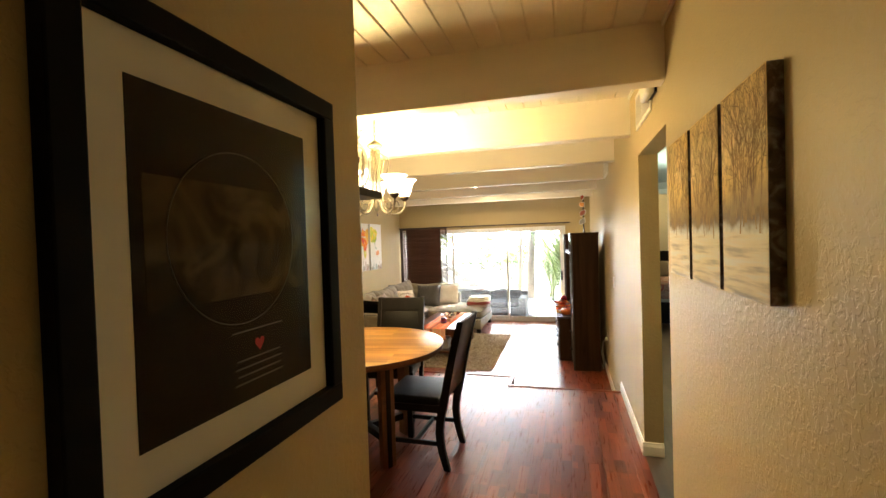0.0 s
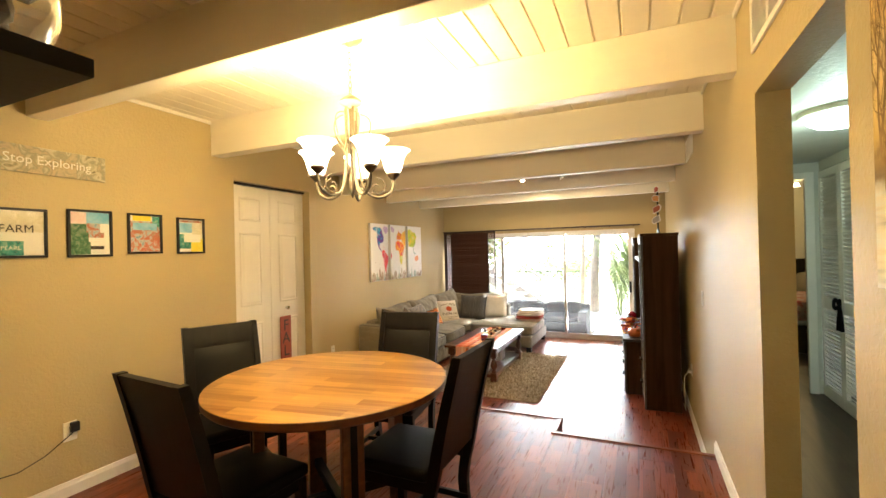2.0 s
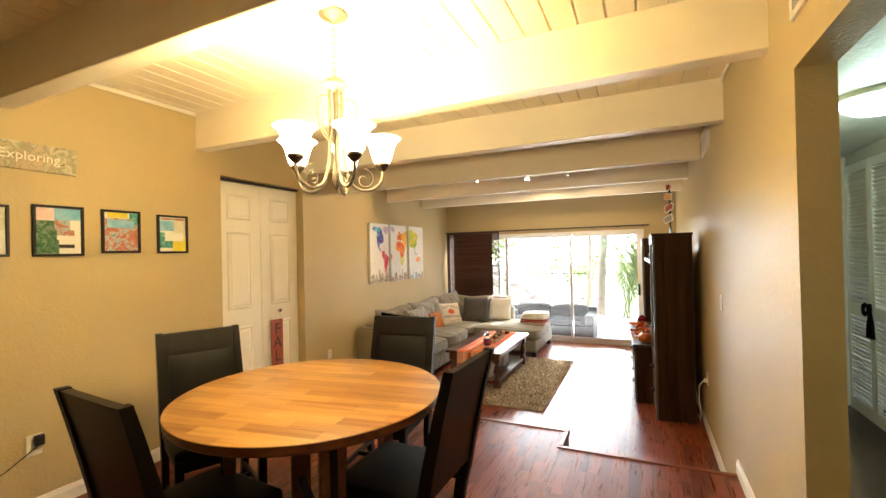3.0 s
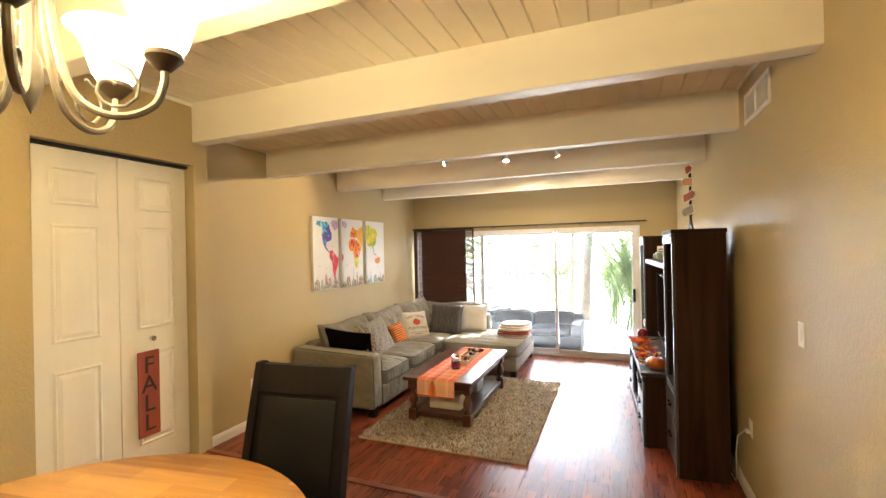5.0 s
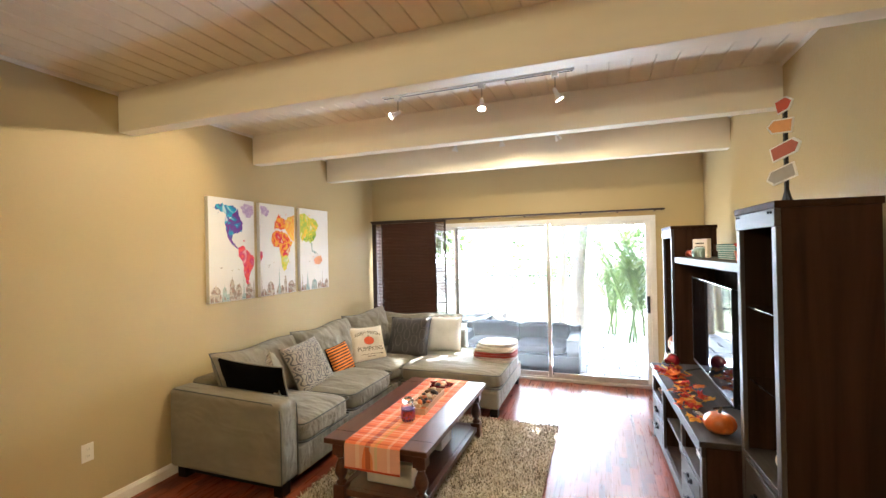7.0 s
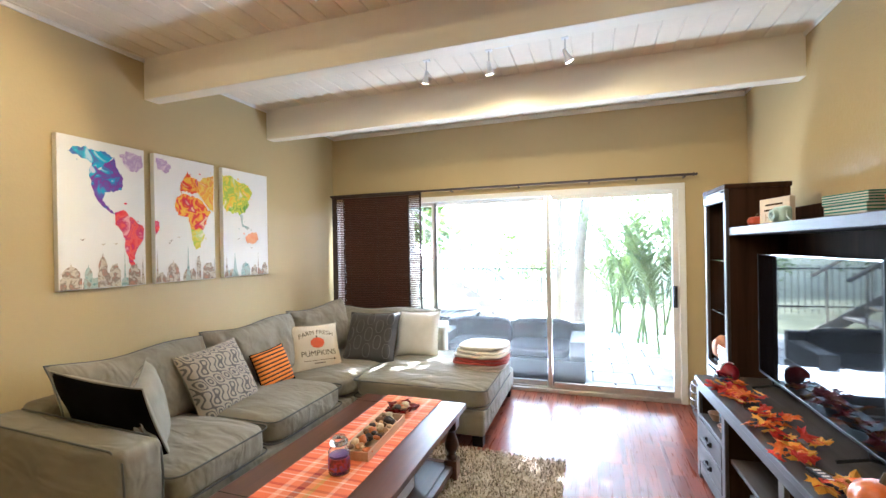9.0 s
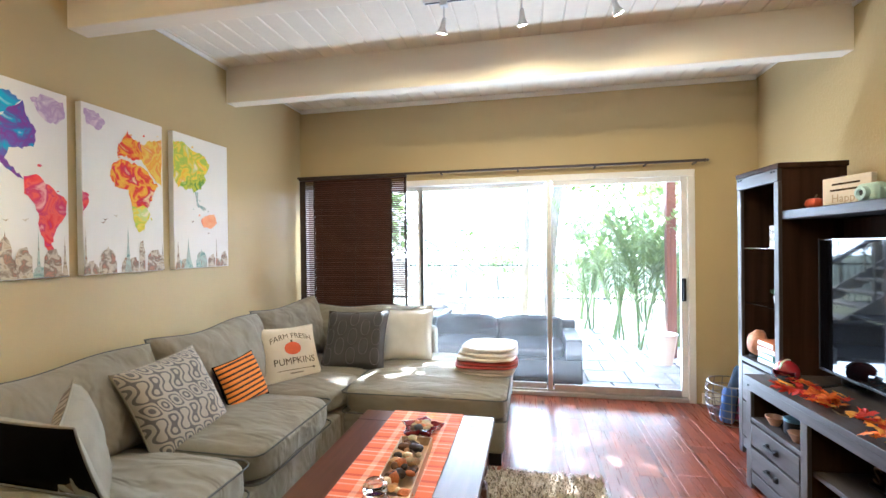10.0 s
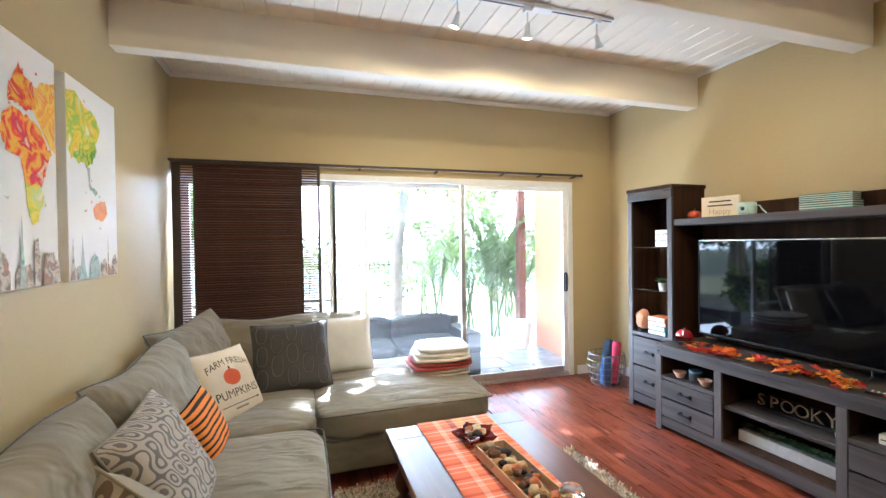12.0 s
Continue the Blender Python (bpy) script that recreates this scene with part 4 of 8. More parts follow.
def winter_canvas():
    """Golden haze and brushwood over streaked pale snow, blended up the canvas."""
    m, n, l, b = nodes_of("winter_canvas")
    tc, sx = n.new("ShaderNodeTexCoord"), n.new("ShaderNodeSeparateXYZ")
    l.new(tc.outputs["Generated"], sx.inputs[0])

    def noise(stretch, scale, detail):
        mp, ns = n.new("ShaderNodeMapping"), n.new("ShaderNodeTexNoise")
        mp.inputs["Scale"].default_value = stretch
        ns.inputs["Scale"].default_value, ns.inputs["Detail"].default_value = scale, detail
        l.new(tc.outputs["Object"], mp.inputs[0])
        l.new(mp.outputs[0], ns.inputs["Vector"])
        return ns.outputs[0]

    def ramp_of(socket, stops):
        ramp = n.new("ShaderNodeValToRGB")
        e = ramp.color_ramp.elements
        (e[0].position, e[0].color), (e[1].position, e[1].color) = stops[0], stops[-1]
        for p, c in stops[1:-1]:
            e.new(p).color = c
        l.new(socket, ramp.inputs[0])
        return ramp.outputs[0]

    def blend(fac, a, c):
        mx = n.new("ShaderNodeMix")
        mx.data_type = "RGBA"
        l.new(fac, mx.inputs[0])
        l.new(a, mx.inputs[6])
        if isinstance(c, tuple):
            mx.inputs[7].default_value = c
        else:
            l.new(c, mx.inputs[7])
        return mx.outputs[2]

    ad = n.new("ShaderNodeMath")
    ad.operation = "MULTIPLY_ADD"
    ad.inputs[1].default_value = 0.14
    l.new(noise((1, 1, 1), 20, 9), ad.inputs[0])
    l.new(sx.outputs[1], ad.inputs[2])
    height = ad.outputs[0]
    black, white = (0, 0, 0, 1), (1, 1, 1, 1)
    sky = ramp_of(height, [(0.45, (0.60, 0.40, 0.10, 1)), (0.62, (0.78, 0.55, 0.16, 1)), (0.82, (0.86, 0.68, 0.30, 1)), (1.0, (0.78, 0.56, 0.19, 1))])
    twigs = ramp_of(noise((1.6, 0.9, 1), 26, 8), [(0.50, black), (0.68, (0.7, 0.7, 0.7, 1))])
    sky = blend(twigs, sky, (0.26, 0.16, 0.05, 1))
    snow = ramp_of(noise((0.22, 2.6, 1), 14, 5), [(0.36, (0.40, 0.38, 0.34, 1)), (0.48, (0.68, 0.62, 0.48, 1)), (0.62, (0.66, 0.68, 0.64, 1))])
    whole = blend(ramp_of(height, [(0.40, black), (0.47, white)]), snow, sky)
    brush = ramp_of(height, [(0.37, black), (0.44, (0.8, 0.8, 0.8, 1)), (0.50, (0.62, 0.62, 0.62, 1)), (0.68, black)])
    whole = blend(brush, whole, (0.11, 0.065, 0.025, 1))
    l.new(whole, b.inputs["Base Color"])
    b.inputs["Roughness"].default_value = 0.75
    return m


winter = winter_canvas()
bark_ink = material("bark_ink", (0.29, 0.18, 0.058), 0.8, var=0.4, scale=20)
canvas_side = wash_material("canvas_side", [(0.03, 0.02, 0.015), (0.10, 0.07, 0.05), (0.3, 0.28, 0.26)], 25)


def limbs(rng, x, y, ang, ln, r, deep, w, h, out):
    n = 4
    pts = [(x, y)]
    for i in range(n):
        ang += rng.uniform(-0.16, 0.16)
        x, y = x + math.cos(ang) * ln / n, y + math.sin(ang) * ln / n
        x, y = max(-w, min(w, x)), min(h, y)
        pts.append((x, y))
    out.append((pts, r))
    if deep:
        for k in range(rng.choice((2, 3))):
            p = pts[rng.randint(2, n)]
            limbs(rng, p[0], p[1], ang + rng.choice((-1, 1)) * rng.uniform(0.3, 0.8), ln * rng.uniform(0.5, 0.75), r * 0.55, deep - 1, w, h, out)


def flat_limb(bm, pts, r, z):
    k = len(pts) - 1
    rows = []
    for i, (x, y) in enumerate(pts):
        a, b = pts[max(0, i - 1)], pts[min(k, i + 1)]
        d = Vector((b[0] - a[0], b[1] - a[1]))
        d = d.normalized() if d.length > 1e-6 else Vector((0, 1))
        s = r * (1 - 0.6 * i / k)
        rows.append((bm.verts.new((x - d.y * s, y + d.x * s, z)), bm.verts.new((x + d.y * s, y - d.x * s, z))))
    for a, b in zip(rows, rows[1:]):
        bm.faces.new((a[0], a[1], b[1], b[0]))


def tree_canvas(y0, y1, seed):
    w, h = (y1 - y0) / 2, 0.277
    c = thing("canvas_print", on_east((y0 + y1) / 2, 1.902), "canvas panel of bare winter trees in golden haze", "canvas print", "winter tree triptych")
    part("wrap", box(B(), -w, w, -h, h, 0.0, 0.034, 0.002), canvas_side, c, "dark wrapped canvas edge")
    part("picture", box(B(), -w + 0.001, w - 0.001, -h + 0.001, h - 0.001, 0.034, 0.0352), winter, c)
    rng = random.Random(seed)
    bm = B()
    out = []
    for i in range(22):
        limbs(rng, rng.uniform(-w * 0.9, w * 0.9), rng.uniform(-0.13, 0.03), 1.57 + rng.uniform(-0.2, 0.2), rng.uniform(0.14, 0.26), rng.uniform(0.0016, 0.0048), 4, w * 0.97, h * 0.98, out)
    for k, (pts, r) in enumerate(out):
        flat_limb(bm, pts, r, 0.0356 + 0.00002 * (k % 20))
    part("painted_grove", bm, bark_ink, c, "painted bare branches")


tree_canvas(1.475, 1.775, 11)
tree_canvas(1.807, 2.105, 12)
tree_canvas(2.140, 2.455, 15)

shelf = thing("wall_shelf", pose(-0.19, 1.505, 1.955), "small black floating wall shelf", "shelf")
part("board", box(B(), -0.30, 0.133, 0.0, 0.172, -0.012, 0.012, 0.002), black_wood, shelf)
part("bracket", box(B(), 0.0, 0.03, 0.0, 0.06, -0.07, -0.012, 0.004), black_wood, shelf)
jar_things = thing("glass_jar", Matrix.Translation((-0.15, 1.60, 1.968)) @ Matrix.Scale(1.15, 4), "round clear glass jar filled with dark pine cones", "jar")
prof = [(0.035, 0.0), (0.055, 0.006), (0.068, 0.04), (0.07, 0.08), (0.06, 0.115), (0.042, 0.135), (0.04, 0.145), (0.05, 0.16), (0.056, 0.165)]
g = part("glass", lathe(B(), prof + [(r - 0.003, z + 0.002) for r, z in prof[::-1]], 32), clear_glass, jar_things, "", True)
g.visible_shadow = False
cone_brown = material("cone_brown", (0.06, 0.035, 0.02), 0.8, var=0.4, scale=30, bump=0.5)
rng = random.Random(4)
for i in range(9):
    a, r = rng.uniform(0, 6.28), rng.uniform(0, 0.035)
    bm = B()
    bmesh.ops.create_icosphere(bm, subdivisions=2, radius=0.022)
    for v in bm.verts:
        v.co *= 1 + 0.25 * noise.noise(v.co * 140 + Vector((i, 0, 0)))
    part("pine_cone", moved(bm, Matrix.Translation((r * math.cos(a), r * math.sin(a), 0.03 + 0.008 * i))), cone_brown, jar_things)
# ---- sliding door, rod and blind ----
def sliding_door():
    w = tagged(new("window_1"), "three-panel white aluminium sliding patio door", kind="structure")
    y0, y1 = YF - 0.012, YF + 0.10
    part("casing", box(B(), 0.455, 0.512, y0 - 0.004, y1, 0.0, 1.985, 0.004), frame_white, w)
    part("casing", box(B(), -3.205, -3.15, y0 - 0.004, y1, 0.0, 1.985, 0.004), frame_white, w)
    part("head_casing", box(B(), -3.205, 0.512, y0 - 0.004, y1, 1.985, 2.042, 0.004), frame_white, w)
    part("sill", box(B(), -3.15, 0.455, y0, y1 + 0.02, 0.0, 0.035, 0.004), aluminium, w)
    part("sill_track", box(B(), -3.15, 0.455, YF + 0.02, YF + 0.03, 0.035, 0.05), aluminium, w)
    for x0, x1, y, slide in ((-3.15, -1.93, 0.035, False), (-1.985, -0.70, 0.035, False), (-0.745, 0.455, 0.0, True)):
        pn = part("panel", box(B(), x0, x0 + (0.045 if slide else 0.06), YF + y, YF + y + 0.03, 0.05, 1.985, 0.004), aluminium if slide else frame_white, w, "framed glass panel")
        part("stile", box(B(), x1 - (0.055 if slide else 0.03), x1, YF + y, YF + y + 0.03, 0.05, 1.985, 0.004), frame_white if slide else aluminium, pn)
        part("top_rail", box(B(), x0 + 0.06, x1 - 0.055, YF + y + 0.001, YF + y + 0.029, 1.94, 1.984, 0.003), frame_white, pn)
        part("bottom_rail", box(B(), x0 + 0.06, x1 - 0.055, YF + y + 0.001, YF + y + 0.029, 0.051, 0.105, 0.003), aluminium, pn)
        yy = YF + y + 0.014
        pane("pane", [(x0 + 0.03, yy, 0.09), (x1 - 0.028, yy, 0.09), (x1 - 0.028, yy, 1.96), (x0 + 0.03, yy, 1.96)], pn, "", glare_glass)
        if slide:
            hd = part("pull_handle", box(B(), x1 - 0.045, x1 - 0.022, YF - 0.035, YF - 0.012, 0.90, 1.08, 0.006), plastic_black, pn, "black pull handle")
            part("handle_base", box(B(), x1 - 0.052, x1 - 0.016, YF - 0.012, YF + 0.002, 0.89, 1.09, 0.003), plastic_black, hd)


sliding_door()
rod_brown = material("rod_brown", (0.035, 0.02, 0.014), 0.45, var=0.3, scale=20)
# darker copy of the bamboo: shade behind the front slats put into its colour
bamboo_shade = wood_material("shaded_bamboo", (0.012, 0.004, 0.003), (0.035, 0.012, 0.007), 0.6, axis=0, grain=40)
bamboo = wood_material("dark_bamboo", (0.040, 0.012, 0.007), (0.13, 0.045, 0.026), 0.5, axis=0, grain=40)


def curtain_rod():
    r = thing("curtain_rod", Matrix.Translation((0, YF - 0.07, 2.105)), "long dark wooden curtain rod with finial over the door", "curtain rod")
    part("pole", tube(B(), [(XL + 0.01, 0, 0), (0.57, 0, 0)], 0.012, 12), rod_brown, r, "", True)
    part("finial", moved(lathe(B(), [(0.0, 0.0), (0.014, 0.0), (0.017, 0.012), (0.008, 0.02), (0.014, 0.03), (0.0, 0.045)], 14), Matrix.Translation((0.565, 0, 0)) @ Matrix.Rotation(radians(90), 4, "Y")), rod_brown, r, "", True)
    for x in (-3.0, -1.72, -1.0, -0.32, 0.1, 0.50):
        part("bracket", box(B(), x - 0.008, x + 0.008, -0.014, 0.070, -0.024, -0.011, 0.003), rod_brown, r)


curtain_rod()


def bamboo_blind():
    b = thing("bamboo_blind", Matrix.Translation((0, YF - 0.065, 0)), "dark brown bamboo slat blind covering one door panel", "blind")
    x0, x1, zt, zb = -3.19, -2.065, 2.085, 0.50
    part("head_rail", box(B(), x0, x1, -0.026, 0.02, zt - 0.01, zt + 0.012, 0.004), rod_brown, b, "dark head rail")
    n = 76
    me = finish("slat", box(B(), x0, x1, -0.0025, 0.0025, -0.0058, 0.0058, 0.0015, 1), bamboo)
    rng = random.Random(2)
    for i in range(n):
        z = zt - 0.018 - (zt - zb - 0.03) * i / n
        piece("slat", me, b, pose(rng.uniform(-0.003, 0.003), 0, z, rng.uniform(-25, 25), 0.0, 0))
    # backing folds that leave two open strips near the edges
    me2 = finish("slat", box(B(), -0.41, 0.41, -0.0015, 0.0015, -0.0125, 0.0125, 0.001, 1), bamboo_shade)
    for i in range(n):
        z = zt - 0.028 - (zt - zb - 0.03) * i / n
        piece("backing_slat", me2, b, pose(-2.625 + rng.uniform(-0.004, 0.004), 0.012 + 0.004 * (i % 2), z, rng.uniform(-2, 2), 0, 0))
    for xa, xe in ((x0, -3.128), (-2.088, x1), (-2.232, -2.214), (-3.040, -3.026)):
        part("edge_tape", box(B(), xa, xe, -0.0065, -0.0035, zb, zt - 0.012), rod_brown, b)
    for x in (-2.95, -2.6, -2.36):
        part("cord", tube(B(), [(x, -0.006, zt - 0.01), (x, -0.006, zb)], 0.0015, 5), rod_brown, b)
    part("bottom_rail", box(B(), x0, x1, -0.008, 0.016, zb - 0.02, zb, 0.004), rod_brown, b)


bamboo_blind()


# ---- sectional sofa ----
def cushion(sx, sy, sz, puff=0.0, k=7.0, wrinkle=0.0, seed=0, cuts=9):
    """A stuffed block of the given full size centred on the origin, with soft corners and a swollen top."""
    bm = B()
    bmesh.ops.create_cube(bm, size=2)
    bmesh.ops.subdivide_edges(bm, edges=bm.edges, cuts=cuts, use_grid_fill=True)
    for v in bm.verts:
        x, y, z = v.co
        n = (abs(x) ** k + abs(y) ** k + abs(z) ** k) ** (1 / k)
        x, y, z = x / n, y / n, z / n
        f = (1 - x * x) * (1 - y * y)
        z += puff * f * (1 if z > 0 else 0.2) * (1 if abs(z) > 0.1 else 0)
        p = Vector((x * sx / 2, y * sy / 2, z * sz / 2))
        if wrinkle:
            q = Vector((p.x * 9 + seed, p.y * 9, p.z * 5))
            p += Vector((0, 0, 1)) * wrinkle * noise.noise(q) + Vector((0.6, 0.6, 0)) * wrinkle * noise.noise(q + Vector((9, 9, 9)))
        v.co = p
    return bm


def piping(parent, loop, r=0.0045):
    part("piping", tube(B(), loop, r, 6), sofa_pipe, parent, "dark grey piping", True)


def rounded_loop(x0, x1, y0, y1, z, r=0.04, crown=0.0):
    pts = []
    for cx, cy, a0 in ((x1 - r, y1 - r, 0), (x0 + r, y1 - r, 90), (x0 + r, y0 + r, 180), (x1 - r, y0 + r, 270)):
        for i in range(5):
            a = radians(a0 + 22.5 * i)
            pts.append((cx + r * math.cos(a), cy + r * math.sin(a), z))
    pts.append(pts[0])
    out = []
    for a, b in zip(pts, pts[1:]):
        steps = max(1, int((Vector(b) - Vector(a)).length / 0.08))
        for i in range(steps):
            t = i / steps
            p = Vector(a).lerp(Vector(b), t)
            out.append((p.x, p.y, p.z))
    out.append(pts[-1])
    return out


def pillow_surface(u, v, w, h, t):
    """One side of a throw pillow: u, v in -1..1 to x, y and the swell."""
    x = u * w / 2 * (1 - 0.07 * (1 - v * v) * abs(u) ** 3)
    y = v * h / 2 * (1 - 0.07 * (1 - u * u) * abs(v) ** 3)
    return x, y, t / 2 * max(0.0, (1 - u ** 4) * (1 - v ** 4)) ** 0.55


def pillow_pose(place, normal, roll=0):
    z = Vector(normal).normalized()
    x = Vector((0, 0, 1)).cross(z).normalized()
    y = z.cross(x)
    return Matrix(((x.x, y.x, z.x, place[0]), (x.y, y.y, z.y, place[1]), (x.z, y.z, z.z, place[2]), (0, 0, 0, 1))) @ Matrix.Rotation(radians(roll), 4, "Z")


def sofa():
    s = thing("sectional_sofa", Matrix.Identity(4), "pale grey-beige fabric sectional sofa with chaise and dark piping", "sofa")
    xb, xf = XL + 0.03, -2.15
    ya, yb = 6.625, 9.74
    # frame along the wall, its outer arm, and the chaise frame
    part("base", box(B(), xb, xf, ya + 0.19, 8.45, 0.085, 0.285, 0.02, 3), sofa_cloth, s, "", True)
    part("corner_base", box(B(), xb, xf, 8.452, yb, 0.085, 0.285, 0.02, 3), sofa_cloth, s, "", True)
    part("chaise_base", box(B(), xf + 0.002, -1.07, 8.455, yb, 0.085, 0.275, 0.03, 3), sofa_cloth, s, "", True)
    bm = box(B(), xb, xf - 0.005, ya, ya + 0.20, 0.085, 0.655, 0.04, 4)
    bmesh.ops.subdivide_edges(bm, edges=[e for e in bm.edges if abs(e.verts[0].co.x - e.verts[1].co.x) > 0.3], cuts=8)
    for v in bm.verts:
        t = (v.co.x - xb) / (xf - xb)
        if v.co.z > 0.4:
            v.co.z += 0.022 * (1 - t) ** 1.5 - 0.008 * t ** 3
        v.co.y -= 0.012 * math.sin(math.pi * min(1, max(0, (v.co.z - 0.085) / 0.52))) if v.co.y < ya + 0.1 else 0
    arm = part("arm", bm, sofa_cloth, s, "sloping padded arm", True)
    for yy in (ya + 0.014, ya + 0.186):
        piping(arm, [(xb + 0.04 + (xf - xb - 0.06) * i / 14, yy, 0.651 + 0.022 * (1 - i / 14 - 0.03 if i < 13 else 0) ** 1.5 - 0.008 * (i / 14) ** 3) if i < 14 else (xf - 0.016, yy, 0.605) for i in range(15)] + [(xf - 0.006, yy, 0.5), (xf - 0.006, yy, 0.3), (xf - 0.006, yy, 0.1)], 0.0045)
    part("back_frame", box(B(), xb, xb + 0.17, ya + 0.192, yb, 0.287, 0.70, 0.04, 4), sofa_cloth, s, "", True)
    part("window_back_frame", box(B(), xb + 0.172, -1.75, yb - 0.16, yb, 0.287, 0.66, 0.04, 4), sofa_cloth, s, "", True)
    for i, (y0, y1) in enumerate(((6.835, 7.49), (7.50, 8.305))):
        c = part("seat_cushion", moved(cushion(0.92, y1 - y0, 0.175, 0.30, 6, 0.010, i * 5, 15), Matrix.Translation((-2.58, (y0 + y1) / 2, 0.372))), sofa_cloth, s, "", True)
        for z in (0.438, 0.305):
            piping(c, rounded_loop(-3.03, -2.128, y0 + 0.012, y1 - 0.012, z, 0.06))
    c = part("corner_cushion", moved(cushion(0.90, 1.25, 0.165, 0.15, 6, 0.006, 12), Matrix.Translation((-2.60, 8.945, 0.372))), sofa_cloth, s, "", True)
    c = part("chaise_cushion", moved(cushion(1.12, 1.16, 0.17, 0.18, 8, 0.009, 19, 17), Matrix.Translation((-1.605, 9.02, 0.362))), sofa_cloth, s, "", True)
    for z in (0.425, 0.293):
        piping(c, rounded_loop(-2.16, -1.05, 8.45, 9.59, z, 0.05))
    # loose knife-edge back cushions leaning on the frames
    def back_cushion(place, normal, w, h, t, roll, seed):
        m = pillow_pose(place, normal, roll)
        bm = B()
        n = 32
        loops = {}
        for side in (1, -1):
            for i in range(n + 1):
                for j in range(n + 1):
                    u, v = -1 + 2 * i / n, -1 + 2 * j / n
                    x, y, z = pillow_surface(u, v, w, h, t)
                    rim = (1 - u ** 6) * (1 - v ** 6)
                    z += rim * (0.026 * noise.noise(Vector((x * 6 + seed, y * 7, side))) - 0.020 * abs(noise.noise(Vector((x * 5 + y * 9 + seed, y * 3 - x * 2, side + 4)))) + 0.010 * noise.noise(Vector((x * 20 + seed, y * 9, side))))
                    y -= 0.02 * rim + 0.012 * math.sin(x * 9 + seed) * (v > 0) * v
                    if side < 0 and (i in (0, n) or j in (0, n)):
                        loops[side, i, j] = loops[1, i, j]
                    else:
                        loops[side, i, j] = bm.verts.new(m @ Vector((x, y, side * z)))
            for i in range(n):
                for j in range(n):
                    bm.faces.new([loops[side, i + a, j + b] for a, b in ((0, 0), (1, 0), (1, 1), (0, 1))])
        rim = [(k, 0) for k in range(n)] + [(n, k) for k in range(n)] + [(n - k, n) for k in range(n)] + [(0, n - k) for k in range(n + 1)]
        line = [loops[1, i, j].co.copy() for i, j in rim]
        bc = part("back_cushion", bm, sofa_cloth, s, "", True)
        piping(bc, line)

    back_cushion((-2.90, 7.30, 0.655), (0.93, -0.02, 0.34), 0.95, 0.50, 0.27, 0, 3)
    back_cushion((-2.885, 8.24, 0.665), (0.93, -0.04, 0.34), 0.95, 0.50, 0.27, 1.5, 9)
    back_cushion((-2.90, 9.16, 0.675), (0.88, -0.40, 0.36), 0.66, 0.52, 0.24, 6, 15)
    back_cushion((-2.38, 9.45, 0.645), (0.04, -0.94, 0.30), 1.24, 0.48, 0.24, 0, 22)
    for x, y in ((xb + 0.08, ya + 0.08), (xf - 0.06, ya + 0.08), (xf - 0.06, 8.36), (-1.13, 8.53), (-1.13, yb - 0.08), (xb + 0.08, yb - 0.08)):
        part("foot", box(B(), x - 0.04, x + 0.04, y - 0.04, y + 0.04, 0.0, 0.086, 0.004), black_wood, s, "dark wooden block foot")
    # this plinth is a dark slab added as the shade beneath the base
    part("plinth", box(B(), xb + 0.05, xf - 0.08, ya + 0.08, 8.45, 0.03, 0.085), black_wood, s, "dark slab in place of the shade under the sofa")


sofa()


def throw_pillow(place, normal, w, h, t, front, back, label, roll=0, seed=1, edge=None):
    p = thing("throw_pillow", pillow_pose(place, normal, roll), label, "pillow", "")
    n = 18
    for side, mat, nm in ((1, front, "front_cover"), (-1, back, "back_cover")):
        bm = B()
        grid = []
        for i in range(n + 1):
            row = []
            for j in range(n + 1):
                u, v = -1 + 2 * i / n, -1 + 2 * j / n
                x, y, z = pillow_surface(u, v, w, h, t)
                z += 0.006 * noise.noise(Vector((x * 12 + seed, y * 12, side))) * (1 - u ** 8) * (1 - v ** 8)
                row.append(bm.verts.new((x, y, side * z)))
            grid.append(row)
        for i in range(n):
            for j in range(n):
                bm.faces.new((grid[i][j], grid[i + 1][j], grid[i + 1][j + 1], grid[i][j + 1]))
        part(nm, bm, mat, p, "", True)
    loop = []
    for k in range(4 * n + 1):
        q, r = divmod(k % (4 * n), n)
        e = -1 + 2 * r / n
        u, v = ((e, -1), (1, e), (-e, 1), (-1, -e))[q]
        x, y, z = pillow_surface(u, v, w, h, t)
        loop.append((x, y, 0))
    part("seam", tube(B(), loop, 0.004, 6), edge or back, p, "", True)
    return p


linen = material("linen", (0.62, 0.54, 0.40), 0.95, var=0.1, scale=6, bump=0.5, fine=300)
grey_velvet = material("grey_velvet", (0.055, 0.050, 0.048), 0.85, var=0.25, scale=7, bump=0.3, fine=260, sheen=0.15)
black_velvet = material("black_velvet", (0.004, 0.0035, 0.0035), 0.95, var=0.3, scale=6, bump=0.3, fine=240, sheen=0.0)
black_velvet.node_tree.nodes["Principled BSDF"].inputs["Specular IOR Level"].default_value = 0.05
pale_weave = material("pale_weave", (0.25, 0.225, 0.17), 0.95, var=0.15, scale=8, bump=0.4, fine=260)
pale_cotton = material("pale_cotton", (0.62, 0.60, 0.55), 0.95, var=0.1, scale=8, bump=0.4, fine=260)
geo_weave = scroll_material("geo_weave", (0.34, 0.295, 0.235), (0.105, 0.095, 0.09), 0.125)
leaf_weave = scroll_material("leaf_weave", (0.38, 0.32, 0.24), (0.13, 0.085, 0.055), 0.17)
halloween = stripes_material("orange_black_stripes", (0.02, 0.014, 0.012), (0.72, 0.22, 0.02), 1, 10, 0.38)


